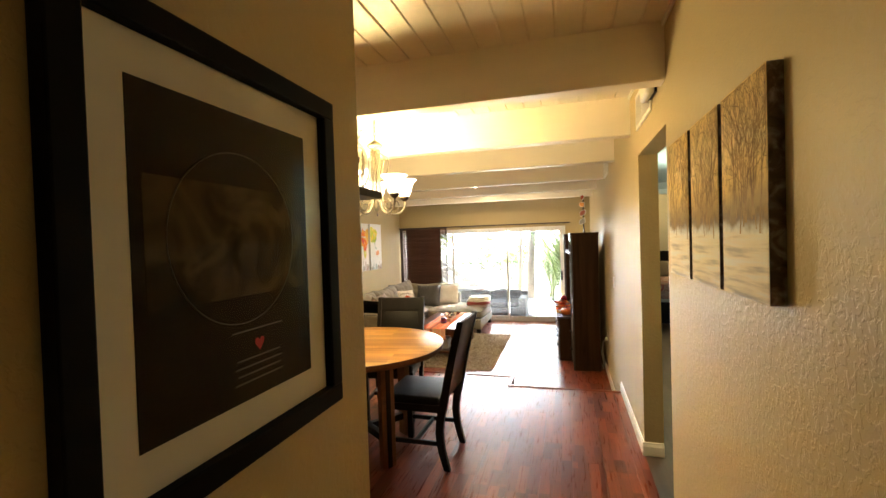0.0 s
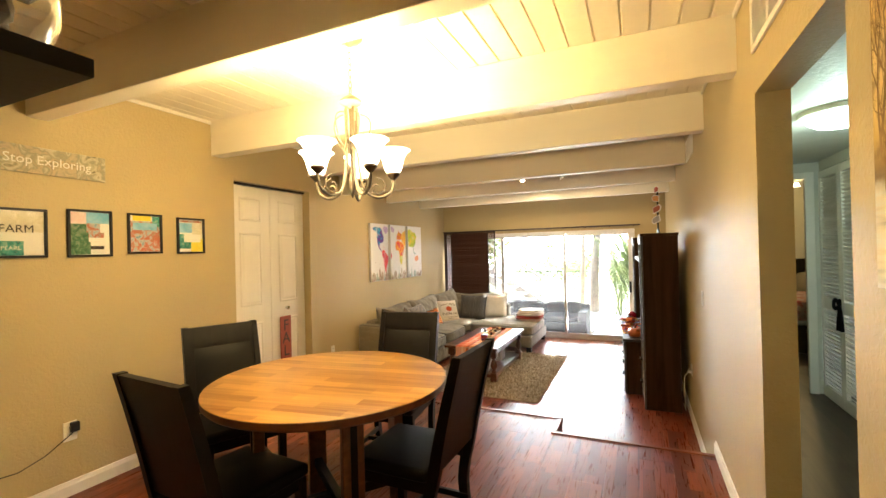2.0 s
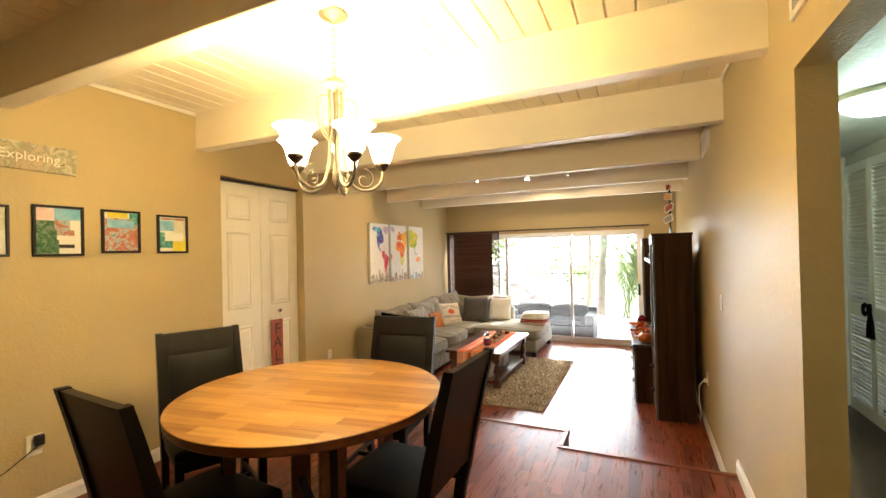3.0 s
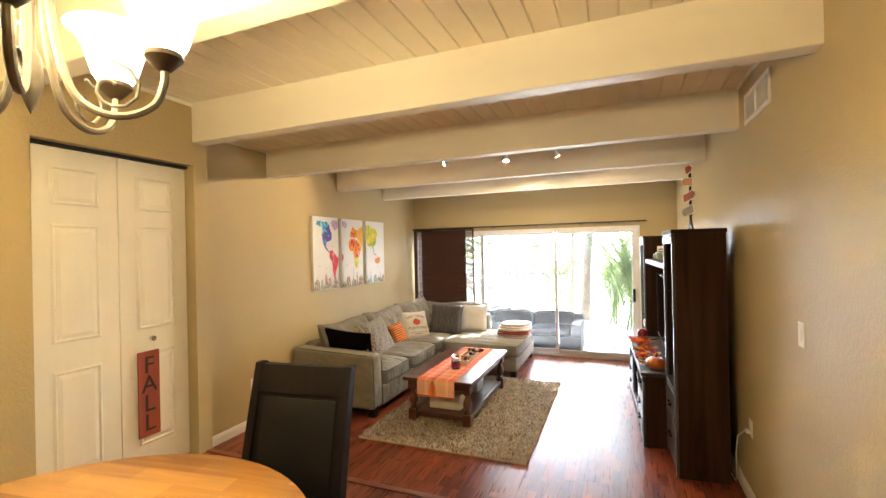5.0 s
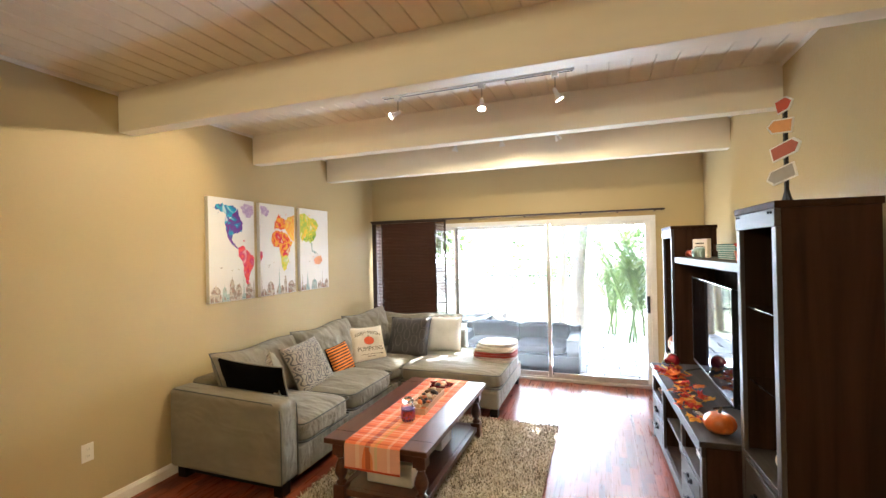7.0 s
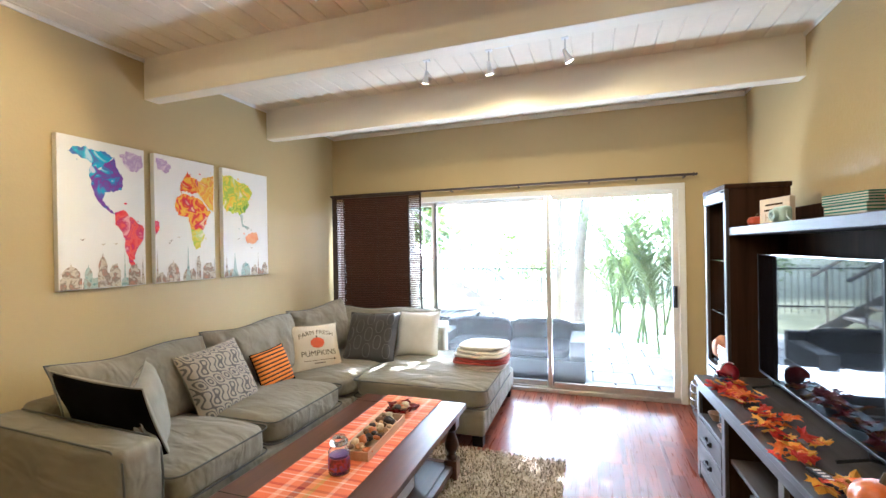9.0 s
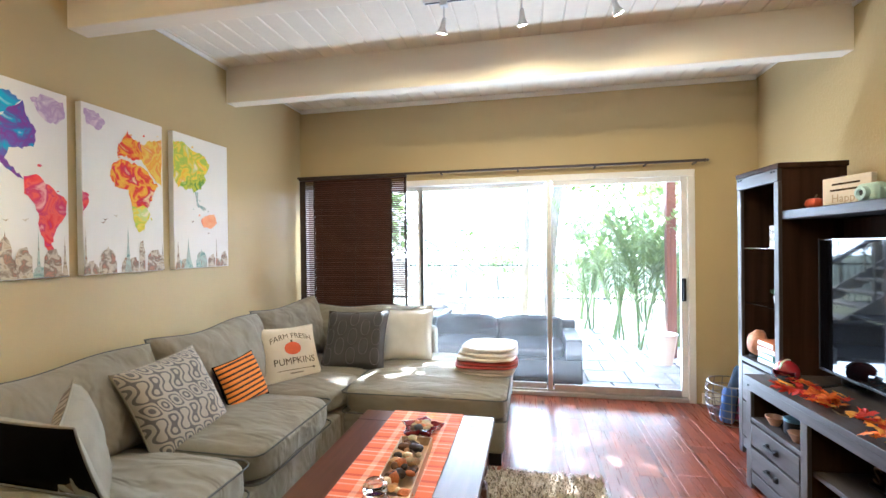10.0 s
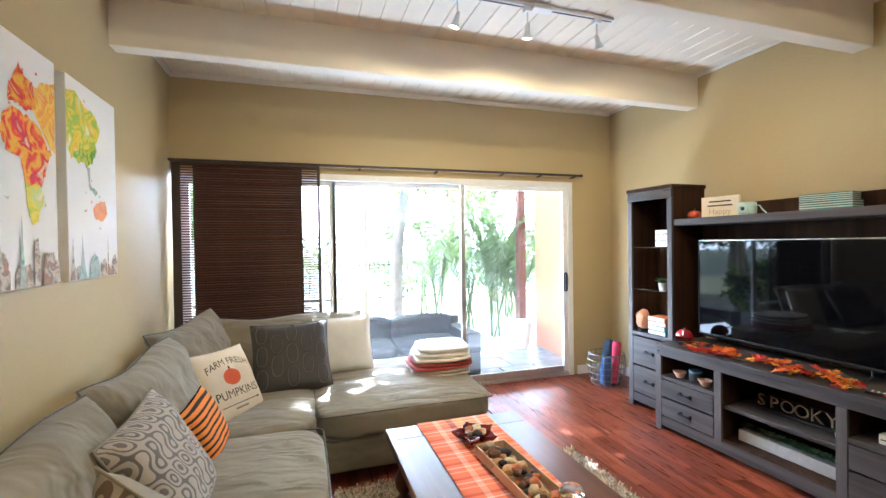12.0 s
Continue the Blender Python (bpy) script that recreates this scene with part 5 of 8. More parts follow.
def velvet_ovals(parent, w, h, t):
    """Stitched long ovals, a little proud of the velvet."""
    thread = material("oval_thread", (0.11, 0.098, 0.09), 0.8, var=0.2)
    for i in range(5):
        for j in range(3):
            cx, cy = -0.72 + 0.36 * i, -0.62 + 0.62 * j + (0.31 if i % 2 else 0)
            if abs(cy) > 0.8:
                continue
            loop = []
            for k in range(21):
                a = k * math.tau / 20
                u = cx + 0.13 * math.copysign(abs(math.cos(a)) ** 0.7, math.cos(a))
                v = cy + 0.26 * math.copysign(abs(math.sin(a)) ** 1.0, math.sin(a))
                x, y, z = pillow_surface(max(-0.97, min(0.97, u)), max(-0.97, min(0.97, v)), w, h, t)
                loop.append((x, y, z + 0.002))
            part("stitched_oval", tube(B(), loop, 0.0035, 4), thread, parent, "lighter quilted oval outline", True)


vp = throw_pillow((-2.30, 9.06, 0.645), (0.06, -0.86, 0.50), 0.52, 0.50, 0.16, grey_velvet, grey_velvet, "square charcoal velvet throw pillow with quilted ovals", 1, 3)
velvet_ovals(vp, 0.54, 0.50, 0.16)
throw_pillow((-2.69, 7.65, 0.625), (0.88, -0.04, 0.46), 0.50, 0.48, 0.14, geo_weave, pale_weave, "grey and cream throw pillow with geometric scroll weave", 4, 5)
throw_pillow((-2.66, 8.13, 0.575), (0.92, -0.10, 0.38), 0.33, 0.30, 0.11, halloween, black_velvet, "small orange and black striped throw pillow", 5, 7)
throw_pillow((-2.61, 6.905, 0.645), (0.02, -0.91, -0.40), 0.60, 0.50, 0.11, black_velvet, pale_weave, "black velvet throw pillow with a pale back", -5, 2, pale_weave)
throw_pillow((-2.52, 7.03, 0.640), (-0.69, -0.70, -0.18), 0.48, 0.44, 0.13, leaf_weave, pale_weave, "cream throw pillow with brown leaf pattern", -6, 12)


throw_pillow((-1.93, 9.31, 0.645), (0.03, -0.95, 0.30), 0.44, 0.44, 0.13, pale_cotton, pale_cotton, "plain off-white throw pillow catching the light", 1, 31)


def farm_pillow():
    w, h, t = 0.46, 0.44, 0.13
    p = throw_pillow((-2.655, 8.67, 0.605), (0.74, -0.46, 0.45), w, h, t, linen, linen, "cream throw pillow printed with FARM FRESH PUMPKINS", -3, 21)

    def lay(bm, dx, dy, bend=0.0):
        for v in bm.verts:
            x, y = v.co.x + dx, v.co.y + dy
            y -= bend * x * x
            u, q = max(-0.97, min(0.97, 2 * x / w)), max(-0.97, min(0.97, 2 * y / h))
            v.co = (x, y, pillow_surface(u, q, w, h, t)[2] + 0.0035)
        return bm
    part("print_words", lay(letters("FARM FRESH", 0.058), 0, 0.125, 1.3), ink, p, "dark printed words")
    part("print_words", lay(letters("PUMPKINS", 0.068), 0, -0.065), ink, p, "dark printed words")
    bm = B()
    rings = [[bm.verts.new((0, 0, 0))]]
    for k in range(1, 5):
        rings.append([bm.verts.new((0.062 * k / 4 * math.cos(i * math.tau / 24) * (1 + 0.05 * abs(math.sin(i * math.tau / 8))), 0.048 * k / 4 * math.sin(i * math.tau / 24) * (1 - 0.16 * abs(math.cos(i * math.tau / 24)) ** 8), 0)) for i in range(24)])
    for i in range(24):
        bm.faces.new((rings[0][0], rings[1][i], rings[1][(i + 1) % 24]))
        for a, b in zip(rings[1:], rings[2:]):
            bm.faces.new((a[i], b[i], b[(i + 1) % 24], a[(i + 1) % 24]))
    part("printed_pumpkin", lay(bm, 0, 0.03), material("pumpkin_print", (0.50, 0.075, 0.012), 0.9, var=0.12, scale=20), p, "printed orange pumpkin")
    bm = B()
    box(bm, -0.007, 0.007, 0.07, 0.095, 0, 0.0005)
    part("printed_stalk", lay(bm, 0, 0), ink, p)
    bm = B()
    for i in range(8):
        box(bm, -0.14 + 0.034 * i, -0.14 + 0.034 * (i + 1), -0.002, 0.002, 0, 0.0005)
    prism(bm, [(0.13, -0.009), (0.155, 0), (0.13, 0.009)], 0.0005)
    part("printed_arrow", lay(bm, 0, -0.125), ink, p)
    part("printed_line", lay(box(B(), -0.05, 0.05, -0.006, 0.004, 0, 0.0005), 0, -0.148), material("faint_print", (0.25, 0.2, 0.15), 0.9), p)


farm_pillow()


def towels():
    cols = (("patterned_towel", (0.50, 0.42, 0.36), "folded beige patterned towel at the bottom of a stack", 0.455, 0.46, 0.42), ("red_towel", (0.33, 0.035, 0.025), "folded dark red towel in a stack", 0.504, 0.48, 0.42), ("white_towel", (0.74, 0.70, 0.63), "folded cream towel on top of a stack", 0.562, 0.44, 0.42))
    for i, (nm, col, label, z, w, d) in enumerate(cols):
        mt = material(nm, col, 0.98, var=0.15, scale=14, bump=0.7, fine=180, sheen=0.4)
        t = thing("folded_towel", pose(-1.245 + 0.01 * i, 9.09, z, 0, 0, (-4, 3, -8)[i]), label, "towel", "stack of towels")
        for k in range((2, 2, 3)[i]):
            part("fold", moved(cushion(w - 0.02 * k, d - 0.015 * k, (0.028, 0.030, 0.040)[i], 0.3, 4, (0.007, 0.008, 0.014)[i], i * 9 + k * 4), Matrix.Translation((0.008 * k, 0, (0.024, 0.026, 0.033)[i] * k))), mt, t, "", True)


towels()


# ---- rug ----
def rug():
    r = thing("shag_rug", Matrix.Identity(4), "beige and brown flecked shag area rug", "rug")
    x0, x1, y0, y1 = -2.06, -0.50, 6.20, 8.42
    m, n, l, b = nodes_of("shag_pile")
    g, tc, ns = n.new("ShaderNodeNewGeometry"), n.new("ShaderNodeTexCoord"), n.new("ShaderNodeTexNoise")
    ns.inputs["Scale"].default_value, ns.inputs["Detail"].default_value = 12, 4
    l.new(tc.outputs["Object"], ns.inputs["Vector"])
    ad = n.new("ShaderNodeMath")
    ad.operation = "MULTIPLY_ADD"
    ad.inputs[1].default_value = 0.55
    l.new(g.outputs["Random Per Island"], ad.inputs[0])
    hf = n.new("ShaderNodeMath")
    hf.operation = "MULTIPLY"
    hf.inputs[1].default_value = 0.45
    l.new(ns.outputs[0], hf.inputs[0])
    l.new(hf.outputs[0], ad.inputs[2])
    ramp = n.new("ShaderNodeValToRGB")
    e = ramp.color_ramp.elements
    e[0].position, e[0].color, e[1].position, e[1].color = 0.2, (0.12, 0.085, 0.055, 1), 0.75, (0.66, 0.58, 0.46, 1)
    e.new(0.45).color = (0.36, 0.29, 0.20, 1)
    l.new(ad.outputs[0], ramp.inputs[0])
    l.new(ramp.outputs[0], b.inputs["Base Color"])
    b.inputs["Roughness"].default_value = 0.95
    part("backing", box(B(), x0, x1, y0, y1, 0.0, 0.012, 0.003), m, r)
    rng = np.random.RandomState(7)
    k = 26000
    px, py = rng.uniform(x0 - 0.005, x1 + 0.005, k), rng.uniform(y0 - 0.005, y1 + 0.005, k)
    an, ln, tl, wd = rng.uniform(0, 6.283, k), rng.uniform(0.018, 0.034, k), rng.uniform(0.3, 1.0, k), rng.uniform(0.002, 0.0045, k)
    dx, dy = np.cos(an), np.sin(an)
    v = np.zeros((k, 5, 3))
    v[:, 0] = np.stack((px - dy * wd, py + dx * wd, np.full(k, 0.010)), 1)
    v[:, 1] = np.stack((px + dy * wd, py - dx * wd, np.full(k, 0.010)), 1)
    mx, my, mz = px + dx * ln * 0.45 * tl, py + dy * ln * 0.45 * tl, 0.010 + ln * 0.62
    v[:, 2] = np.stack((mx + dy * wd, my - dx * wd, mz), 1)
    v[:, 3] = np.stack((mx - dy * wd, my + dx * wd, mz), 1)
    v[:, 4] = np.stack((px + dx * ln * 1.2 * tl, py + dy * ln * 1.2 * tl, 0.010 + ln * (0.95 - 0.4 * tl)), 1)
    faces = []
    for i in range(k):
        o = 5 * i
        faces.append((o, o + 1, o + 2, o + 3))
        faces.append((o + 3, o + 2, o + 4))
    me = bpy.data.meshes.new("shag")
    me.from_pydata(v.reshape(-1, 3).tolist(), [], faces)
    me.materials.append(m)
    ob = new("shag", me)
    ob.parent = r
    tagged(ob, "long flecked shag pile")


rug()


# ---- coffee table and what stands on it ----
def coffee_table():
    t = thing("coffee_table", pose(-1.465, 7.38, 0.012), "reddish-brown wooden coffee table with turned legs and lower shelf", "coffee table")
    part("tabletop", box(B(), -0.365, 0.365, -0.72, 0.72, 0.415, 0.45, 0.006, 3), table_brown, t)
    for sy in (-0.58, 0.58):
        part("breadboard_joint", box(B(), -0.364, 0.364, sy - 0.002, sy + 0.002, 0.4505, 0.4512), black_wood, t)
    for sx in (-1, 1):
        part("side_apron", box(B(), sx * 0.29 - 0.012, sx * 0.29 + 0.012, -0.58, 0.58, 0.335, 0.415, 0.003), table_brown, t)
        part("side_shelf_rail", box(B(), sx * 0.29 - 0.02, sx * 0.29 + 0.02, -0.58, 0.58, 0.055, 0.095, 0.003), table_brown, t)
        for sy in (-1, 1):
            prof = [(0.0, 0.12), (0.032, 0.12), (0.036, 0.135), (0.022, 0.15), (0.026, 0.165), (0.042, 0.19), (0.045, 0.215), (0.036, 0.25), (0.024, 0.28), (0.021, 0.295), (0.034, 0.305), (0.034, 0.32), (0.0, 0.32)]
            leg = part("turned_leg", lathe(B(), prof, 20, (sx * 0.29, sy * 0.63, 0)), table_brown, t, "", True)
            part("leg_foot", box(B(), sx * 0.29 - 0.042, sx * 0.29 + 0.042, sy * 0.63 - 0.042, sy * 0.63 + 0.042, 0.0, 0.121, 0.006), table_brown, leg)
            part("leg_head", box(B(), sx * 0.29 - 0.042, sx * 0.29 + 0.042, sy * 0.63 - 0.042, sy * 0.63 + 0.042, 0.319, 0.414, 0.005), table_brown, leg)
    for sy in (-1, 1):
        part("end_apron", box(B(), -0.245, 0.245, sy * 0.63 - 0.012, sy * 0.63 + 0.012, 0.335, 0.415, 0.003), table_brown, t)
        part("end_shelf_rail", box(B(), -0.245, 0.245, sy * 0.63 - 0.02, sy * 0.63 + 0.02, 0.055, 0.095, 0.003), table_brown, t)
    part("lower_shelf", box(B(), -0.268, 0.268, -0.608, 0.608, 0.078, 0.094, 0.002), table_brown, t)


coffee_table()


def plaid_material():
    m, n, l, b = nodes_of("plaid_runner")
    tc, sx = n.new("ShaderNodeTexCoord"), n.new("ShaderNodeSeparateXYZ")
    l.new(tc.outputs["Object"], sx.inputs[0])
    tone = []
    for axis, per, off in ((0, 0.39, 0.0), (1, 0.12, 0.3)):
        mu = n.new("ShaderNodeMath")
        mu.operation = "MULTIPLY_ADD"
        mu.inputs[1].default_value, mu.inputs[2].default_value = 1 / per, 10.5 + off
        l.new(sx.outputs[axis], mu.inputs[0])
        fr = n.new("ShaderNodeMath")
        fr.operation = "FRACT"
        l.new(mu.outputs[0], fr.inputs[0])
        rp = n.new("ShaderNodeValToRGB")
        rp.color_ramp.interpolation = "CONSTANT"
        e = rp.color_ramp.elements
        bands = ([(0.0, (0.66, 0.11, 0.02)), (0.20, (0.80, 0.42, 0.25)), (0.27, (0.70, 0.17, 0.05)), (0.38, (0.16, 0.008, 0.01)), (0.47, (0.74, 0.32, 0.12)), (0.55, (0.50, 0.36, 0.08)), (0.60, (0.72, 0.2, 0.06)), (0.78, (0.8, 0.45, 0.3)), (0.83, (0.66, 0.13, 0.04))] if axis == 0 else
                 [(0.0, (0.72, 0.17, 0.05)), (0.32, (0.80, 0.42, 0.28)), (0.40, (0.70, 0.18, 0.06)), (0.62, (0.85, 0.66, 0.52)), (0.68, (0.74, 0.22, 0.08)), (0.86, (0.42, 0.04, 0.02))])
        for i, (pos, c) in enumerate(bands):
            x = e[i] if i < 2 else e.new(pos)
            x.position, x.color = pos, (*c, 1)
        l.new(fr.outputs[0], rp.inputs[0])
        tone.append(rp)
    mx = n.new("ShaderNodeMix")
    mx.data_type = "RGBA"
    mx.inputs["Factor"].default_value = 0.5
    l.new(tone[0].outputs[0], mx.inputs["A"])
    l.new(tone[1].outputs[0], mx.inputs["B"])
    l.new(mx.outputs["Result"], b.inputs["Base Color"])
    ns = n.new("ShaderNodeTexNoise")
    ns.inputs["Scale"].default_value = 400
    l.new(tc.outputs["Object"], ns.inputs["Vector"])
    bp = n.new("ShaderNodeBump")
    bp.inputs["Strength"].default_value, bp.inputs["Distance"].default_value = 0.4, 0.001
    l.new(ns.outputs[0], bp.inputs["Height"])
    l.new(bp.outputs[0], b.inputs["Normal"])
    b.inputs["Roughness"].default_value = 0.9
    return m


def runner():
    bm = B()
    line = [(-0.734, -0.16), (-0.734, -0.10), (-0.735, -0.03), (-0.732, -0.004), (-0.72, 0.0035)] + [(-0.6 + 0.13 * i, 0.0035 + 0.0006 * (i % 2)) for i in range(10)] + [(0.70, 0.0035), (0.72, 0.003), (0.733, -0.01), (0.736, -0.06)]
    n = 8
    rows = []
    for i, (y, z) in enumerate(line):
        row = []
        for j in range(n + 1):
            u = j / n
            o = 0.004 * math.sin(9 * u + 1) if z < -0.02 else 0
            row.append((bm.verts.new((-0.195 + 0.39 * u, y - o, z)), bm.verts.new((-0.195 + 0.39 * u, y - o, z + 0.0022))) if -0.73 < y < 0.725 else (bm.verts.new((-0.195 + 0.39 * u, y - o, z)), bm.verts.new((-0.195 + 0.39 * u, y - o - (0.0022 if y < 0 else -0.0022), z))))
        rows.append(row)
    for a, b in zip(rows, rows[1:]):
        for j in range(n):
            bm.faces.new((a[j][0], a[j + 1][0], b[j + 1][0], b[j][0]))
            bm.faces.new((a[j][1], b[j][1], b[j + 1][1], a[j + 1][1]))
    cloth = single("table_runner", bm, plaid_material(), "orange, red and cream plaid cloth table runner", "table runner", "", True, pose(-1.465, 7.38, 0.462))
    hem = material("hem_thread", (0.50, 0.07, 0.03), 0.9, var=0.2, scale=40)
    part("hem", box(B(), -0.196, 0.196, -0.7405, -0.7375, -0.162, -0.150), hem, cloth, "stitched red hem")
    part("hem", box(B(), -0.196, 0.196, 0.7375, 0.7405, -0.064, -0.052), hem, cloth, "stitched red hem")


runner()
wax = material("wax_purple", (0.05, 0.015, 0.09), 0.35, var=0.2)
c = thing("candle_jar", pose(-1.41, 7.08, 0.4685), "purple candle in a clear glass jar with lid", "candle")
prof = [(0.0, 0.0), (0.044, 0.0), (0.048, 0.005), (0.048, 0.10), (0.036, 0.118), (0.036, 0.128)]
part("jar", lathe(B(), prof + [(r - 0.003, z + 0.003) for r, z in prof[::-1][:-1]] + [(0.0, 0.004)], 28), clear_glass, c, "", True).visible_shadow = False
part("wax", lathe(B(), [(0.0, 0.006), (0.043, 0.006), (0.043, 0.085), (0.0, 0.085)], 24), wax, c, "dark purple wax", True)
part("label", lathe(B(), [(0.0485, 0.022), (0.0492, 0.022), (0.0492, 0.075), (0.0485, 0.075)], 28), wash_material("candle_label", [(0.05, 0.02, 0.03), (0.4, 0.05, 0.05), (0.15, 0.1, 0.3)], 40), c, "dark red paper label", True)
part("lid", lathe(B(), [(0.0, 0.129), (0.040, 0.129), (0.042, 0.135), (0.040, 0.146), (0.030, 0.150), (0.030, 0.162), (0.0, 0.166)], 28), clear_glass, c, "clear glass lid", True).visible_shadow = False

tray_wood = wood_material("pale_tray", (0.42, 0.25, 0.12), (0.62, 0.42, 0.24), 0.6, axis=1)
tr = thing("wooden_tray", pose(-1.415, 7.44, 0.4685, 0, 0, 3), "long pale wooden tray filled with mixed potpourri", "tray")
part("tray_floor", box(B(), -0.068, 0.068, -0.24, 0.24, 0.0, 0.006), tray_wood, tr)
for sx in (-1, 1):
    part("tray_side", box(B(), sx * 0.071 - 0.003, sx * 0.071 + 0.003, -0.246, 0.246, 0.0, 0.045, 0.001), tray_wood, tr)
    part("tray_end", box(B(), -0.068, 0.068, sx * 0.243 - 0.003, sx * 0.243 + 0.003, 0.0, 0.045, 0.001), tray_wood, tr)
pot_mats = [material("potpourri_" + nm, col, 0.85, var=0.35, scale=25, bump=0.5, fine=120) for nm, col in (("brown", (0.13, 0.06, 0.025)), ("tan", (0.42, 0.24, 0.10)), ("dark", (0.035, 0.022, 0.018)), ("cream", (0.55, 0.42, 0.24)), ("orange", (0.45, 0.13, 0.03)))]


def potpourri(parent, places, seed):
    rng = random.Random(seed)
    for x, y, z in places:
        r = rng.uniform(0.012, 0.026)
        bm = B()
        bmesh.ops.create_icosphere(bm, subdivisions=2, radius=r)
        o = Vector((rng.uniform(0, 50), 0, 0))
        st = (rng.uniform(0.8, 1.4), rng.uniform(0.8, 1.2), rng.uniform(0.6, 0.9))
        for v in bm.verts:
            v.co *= 1 + 0.3 * noise.noise(v.co * 60 + o)
            v.co = Vector((v.co.x * st[0], v.co.y * st[1], v.co.z * st[2]))
        part("dried_piece", moved(bm, Matrix.Translation((x, y, z))), rng.choice(pot_mats), parent, "", True)


rng = random.Random(8)
potpourri(tr, [(rng.uniform(-0.048, 0.048), -0.22 + 0.44 * i / 47, rng.uniform(0.022, 0.052)) for i in range(48)], 3)
leaf_bowl_mat = material("red_glaze", (0.16, 0.012, 0.010), 0.25, var=0.2, scale=10, coat=0.4)
lb = thing("leaf_bowl", pose(-1.44, 7.83, 0.4685, 0, 0, 20), "dark red maple-leaf ceramic bowl filled with potpourri", "bowl")
outl = []
for i in range(40):
    a = i * math.tau / 40
    outl.append((0.062 + 0.045 * abs(math.cos(2.5 * a)) ** 1.6 + 0.012 * math.cos(15 * a), a))
bm = B()
rings = []
for f, z in ((0.45, 0.0), (0.75, 0.008), (0.95, 0.03), (1.0, 0.04), (0.96, 0.04), (0.72, 0.014), (0.3, 0.008)):
    rings.append([bm.verts.new((r * f * math.cos(a), r * f * math.sin(a), z)) for r, a in outl])
for p, q in zip(rings, rings[1:]):
    for i in range(40):
        bm.faces.new((p[i], p[(i + 1) % 40], q[(i + 1) % 40], q[i]))
bm.faces.new(rings[0][::-1]), bm.faces.new(rings[-1])
part("bowl", bm, leaf_bowl_mat, lb, "", True)
potpourri(lb, [(0.035 * math.cos(i * 2.4), 0.035 * math.sin(i * 2.4) * (0.4 + i / 12), 0.03 + 0.004 * (i % 4)) for i in range(11)], 6)
bin_cloth = material("bin_cloth", (0.62, 0.60, 0.56), 0.9, var=0.06, scale=8, bump=0.3, fine=200)
for yy in (6.98, 7.55):
    fb = thing("fabric_bin", pose(-1.46, yy, 0.107), "light grey fabric storage bin on a table shelf", "storage bin", "bins under the coffee table")
    part("body", box(B(), -0.17, 0.17, -0.12, 0.12, 0.0, 0.15, 0.012, 3), bin_cloth, fb, "", True)
    part("rim", box(B(), -0.173, 0.173, -0.123, 0.123, 0.135, 0.158, 0.006, 2), bin_cloth, fb, "", True)


# ---- world-map canvases ----
blue_wash = wash_material("blue_violet_wash", [(0.55, 0.72, 0.78), (0.02, 0.35, 0.62), (0.10, 0.10, 0.42), (0.20, 0.04, 0.32), (0.12, 0.12, 0.45), (0.02, 0.42, 0.62), (0.6, 0.6, 0.75)], 10)
red_wash = wash_material("magenta_red_wash", [(0.78, 0.45, 0.5), (0.45, 0.03, 0.24), (0.70, 0.03, 0.05), (0.78, 0.12, 0.10), (0.55, 0.03, 0.14), (0.78, 0.4, 0.4)], 11)
warm_wash = wash_material("red_yellow_wash", [(0.80, 0.6, 0.2), (0.62, 0.02, 0.04), (0.74, 0.10, 0.03), (0.82, 0.48, 0.04), (0.72, 0.05, 0.03), (0.55, 0.02, 0.08), (0.82, 0.6, 0.35)], 11)
sun_wash = wash_material("yellow_green_wash", [(0.80, 0.72, 0.4), (0.82, 0.50, 0.03), (0.82, 0.66, 0.06), (0.36, 0.55, 0.08), (0.80, 0.62, 0.05), (0.55, 0.66, 0.25), (0.82, 0.75, 0.5)], 11)
cyan_wash = wash_material("cyan_wash", [(0.55, 0.75, 0.80), (0.03, 0.45, 0.66), (0.06, 0.30, 0.62), (0.10, 0.14, 0.46), (0.05, 0.48, 0.68), (0.5, 0.7, 0.8)], 8)
amber_wash = wash_material("amber_wash", [(0.82, 0.70, 0.42), (0.82, 0.50, 0.05), (0.80, 0.36, 0.05), (0.82, 0.62, 0.10), (0.78, 0.28, 0.05), (0.82, 0.68, 0.3)], 10)
green_wash = wash_material("green_wash", [(0.60, 0.66, 0.20), (0.20, 0.42, 0.04), (0.62, 0.62, 0.06), (0.10, 0.30, 0.05), (0.45, 0.58, 0.15)], 12)
peach_wash = wash_material("peach_wash", [(0.75, 0.22, 0.10), (0.80, 0.45, 0.25)], 14)
lilac_wash = wash_material("lilac_wash", [(0.75, 0.62, 0.72), (0.45, 0.32, 0.55), (0.78, 0.7, 0.74)], 16)
stone_wash = wash_material("city_stone_wash", [(0.42, 0.34, 0.24), (0.62, 0.56, 0.46), (0.25, 0.20, 0.16), (0.5, 0.25, 0.18)], 28)
teal_wash = wash_material("city_teal_wash", [(0.15, 0.28, 0.27), (0.45, 0.55, 0.52), (0.30, 0.25, 0.20)], 24)


def blob(points, rough, seed, steps=4):
    """Frays a coarse outline."""
    rng = random.Random(seed)
    out = []
    n = len(points)
    for i in range(n):
        a, b = Vector(points[i]), Vector(points[(i + 1) % n])
        for k in range(steps):
            p = a.lerp(b, k / steps)
            out.append((p.x + rng.uniform(-rough, rough), p.y + rng.uniform(-rough, rough)))
    return out


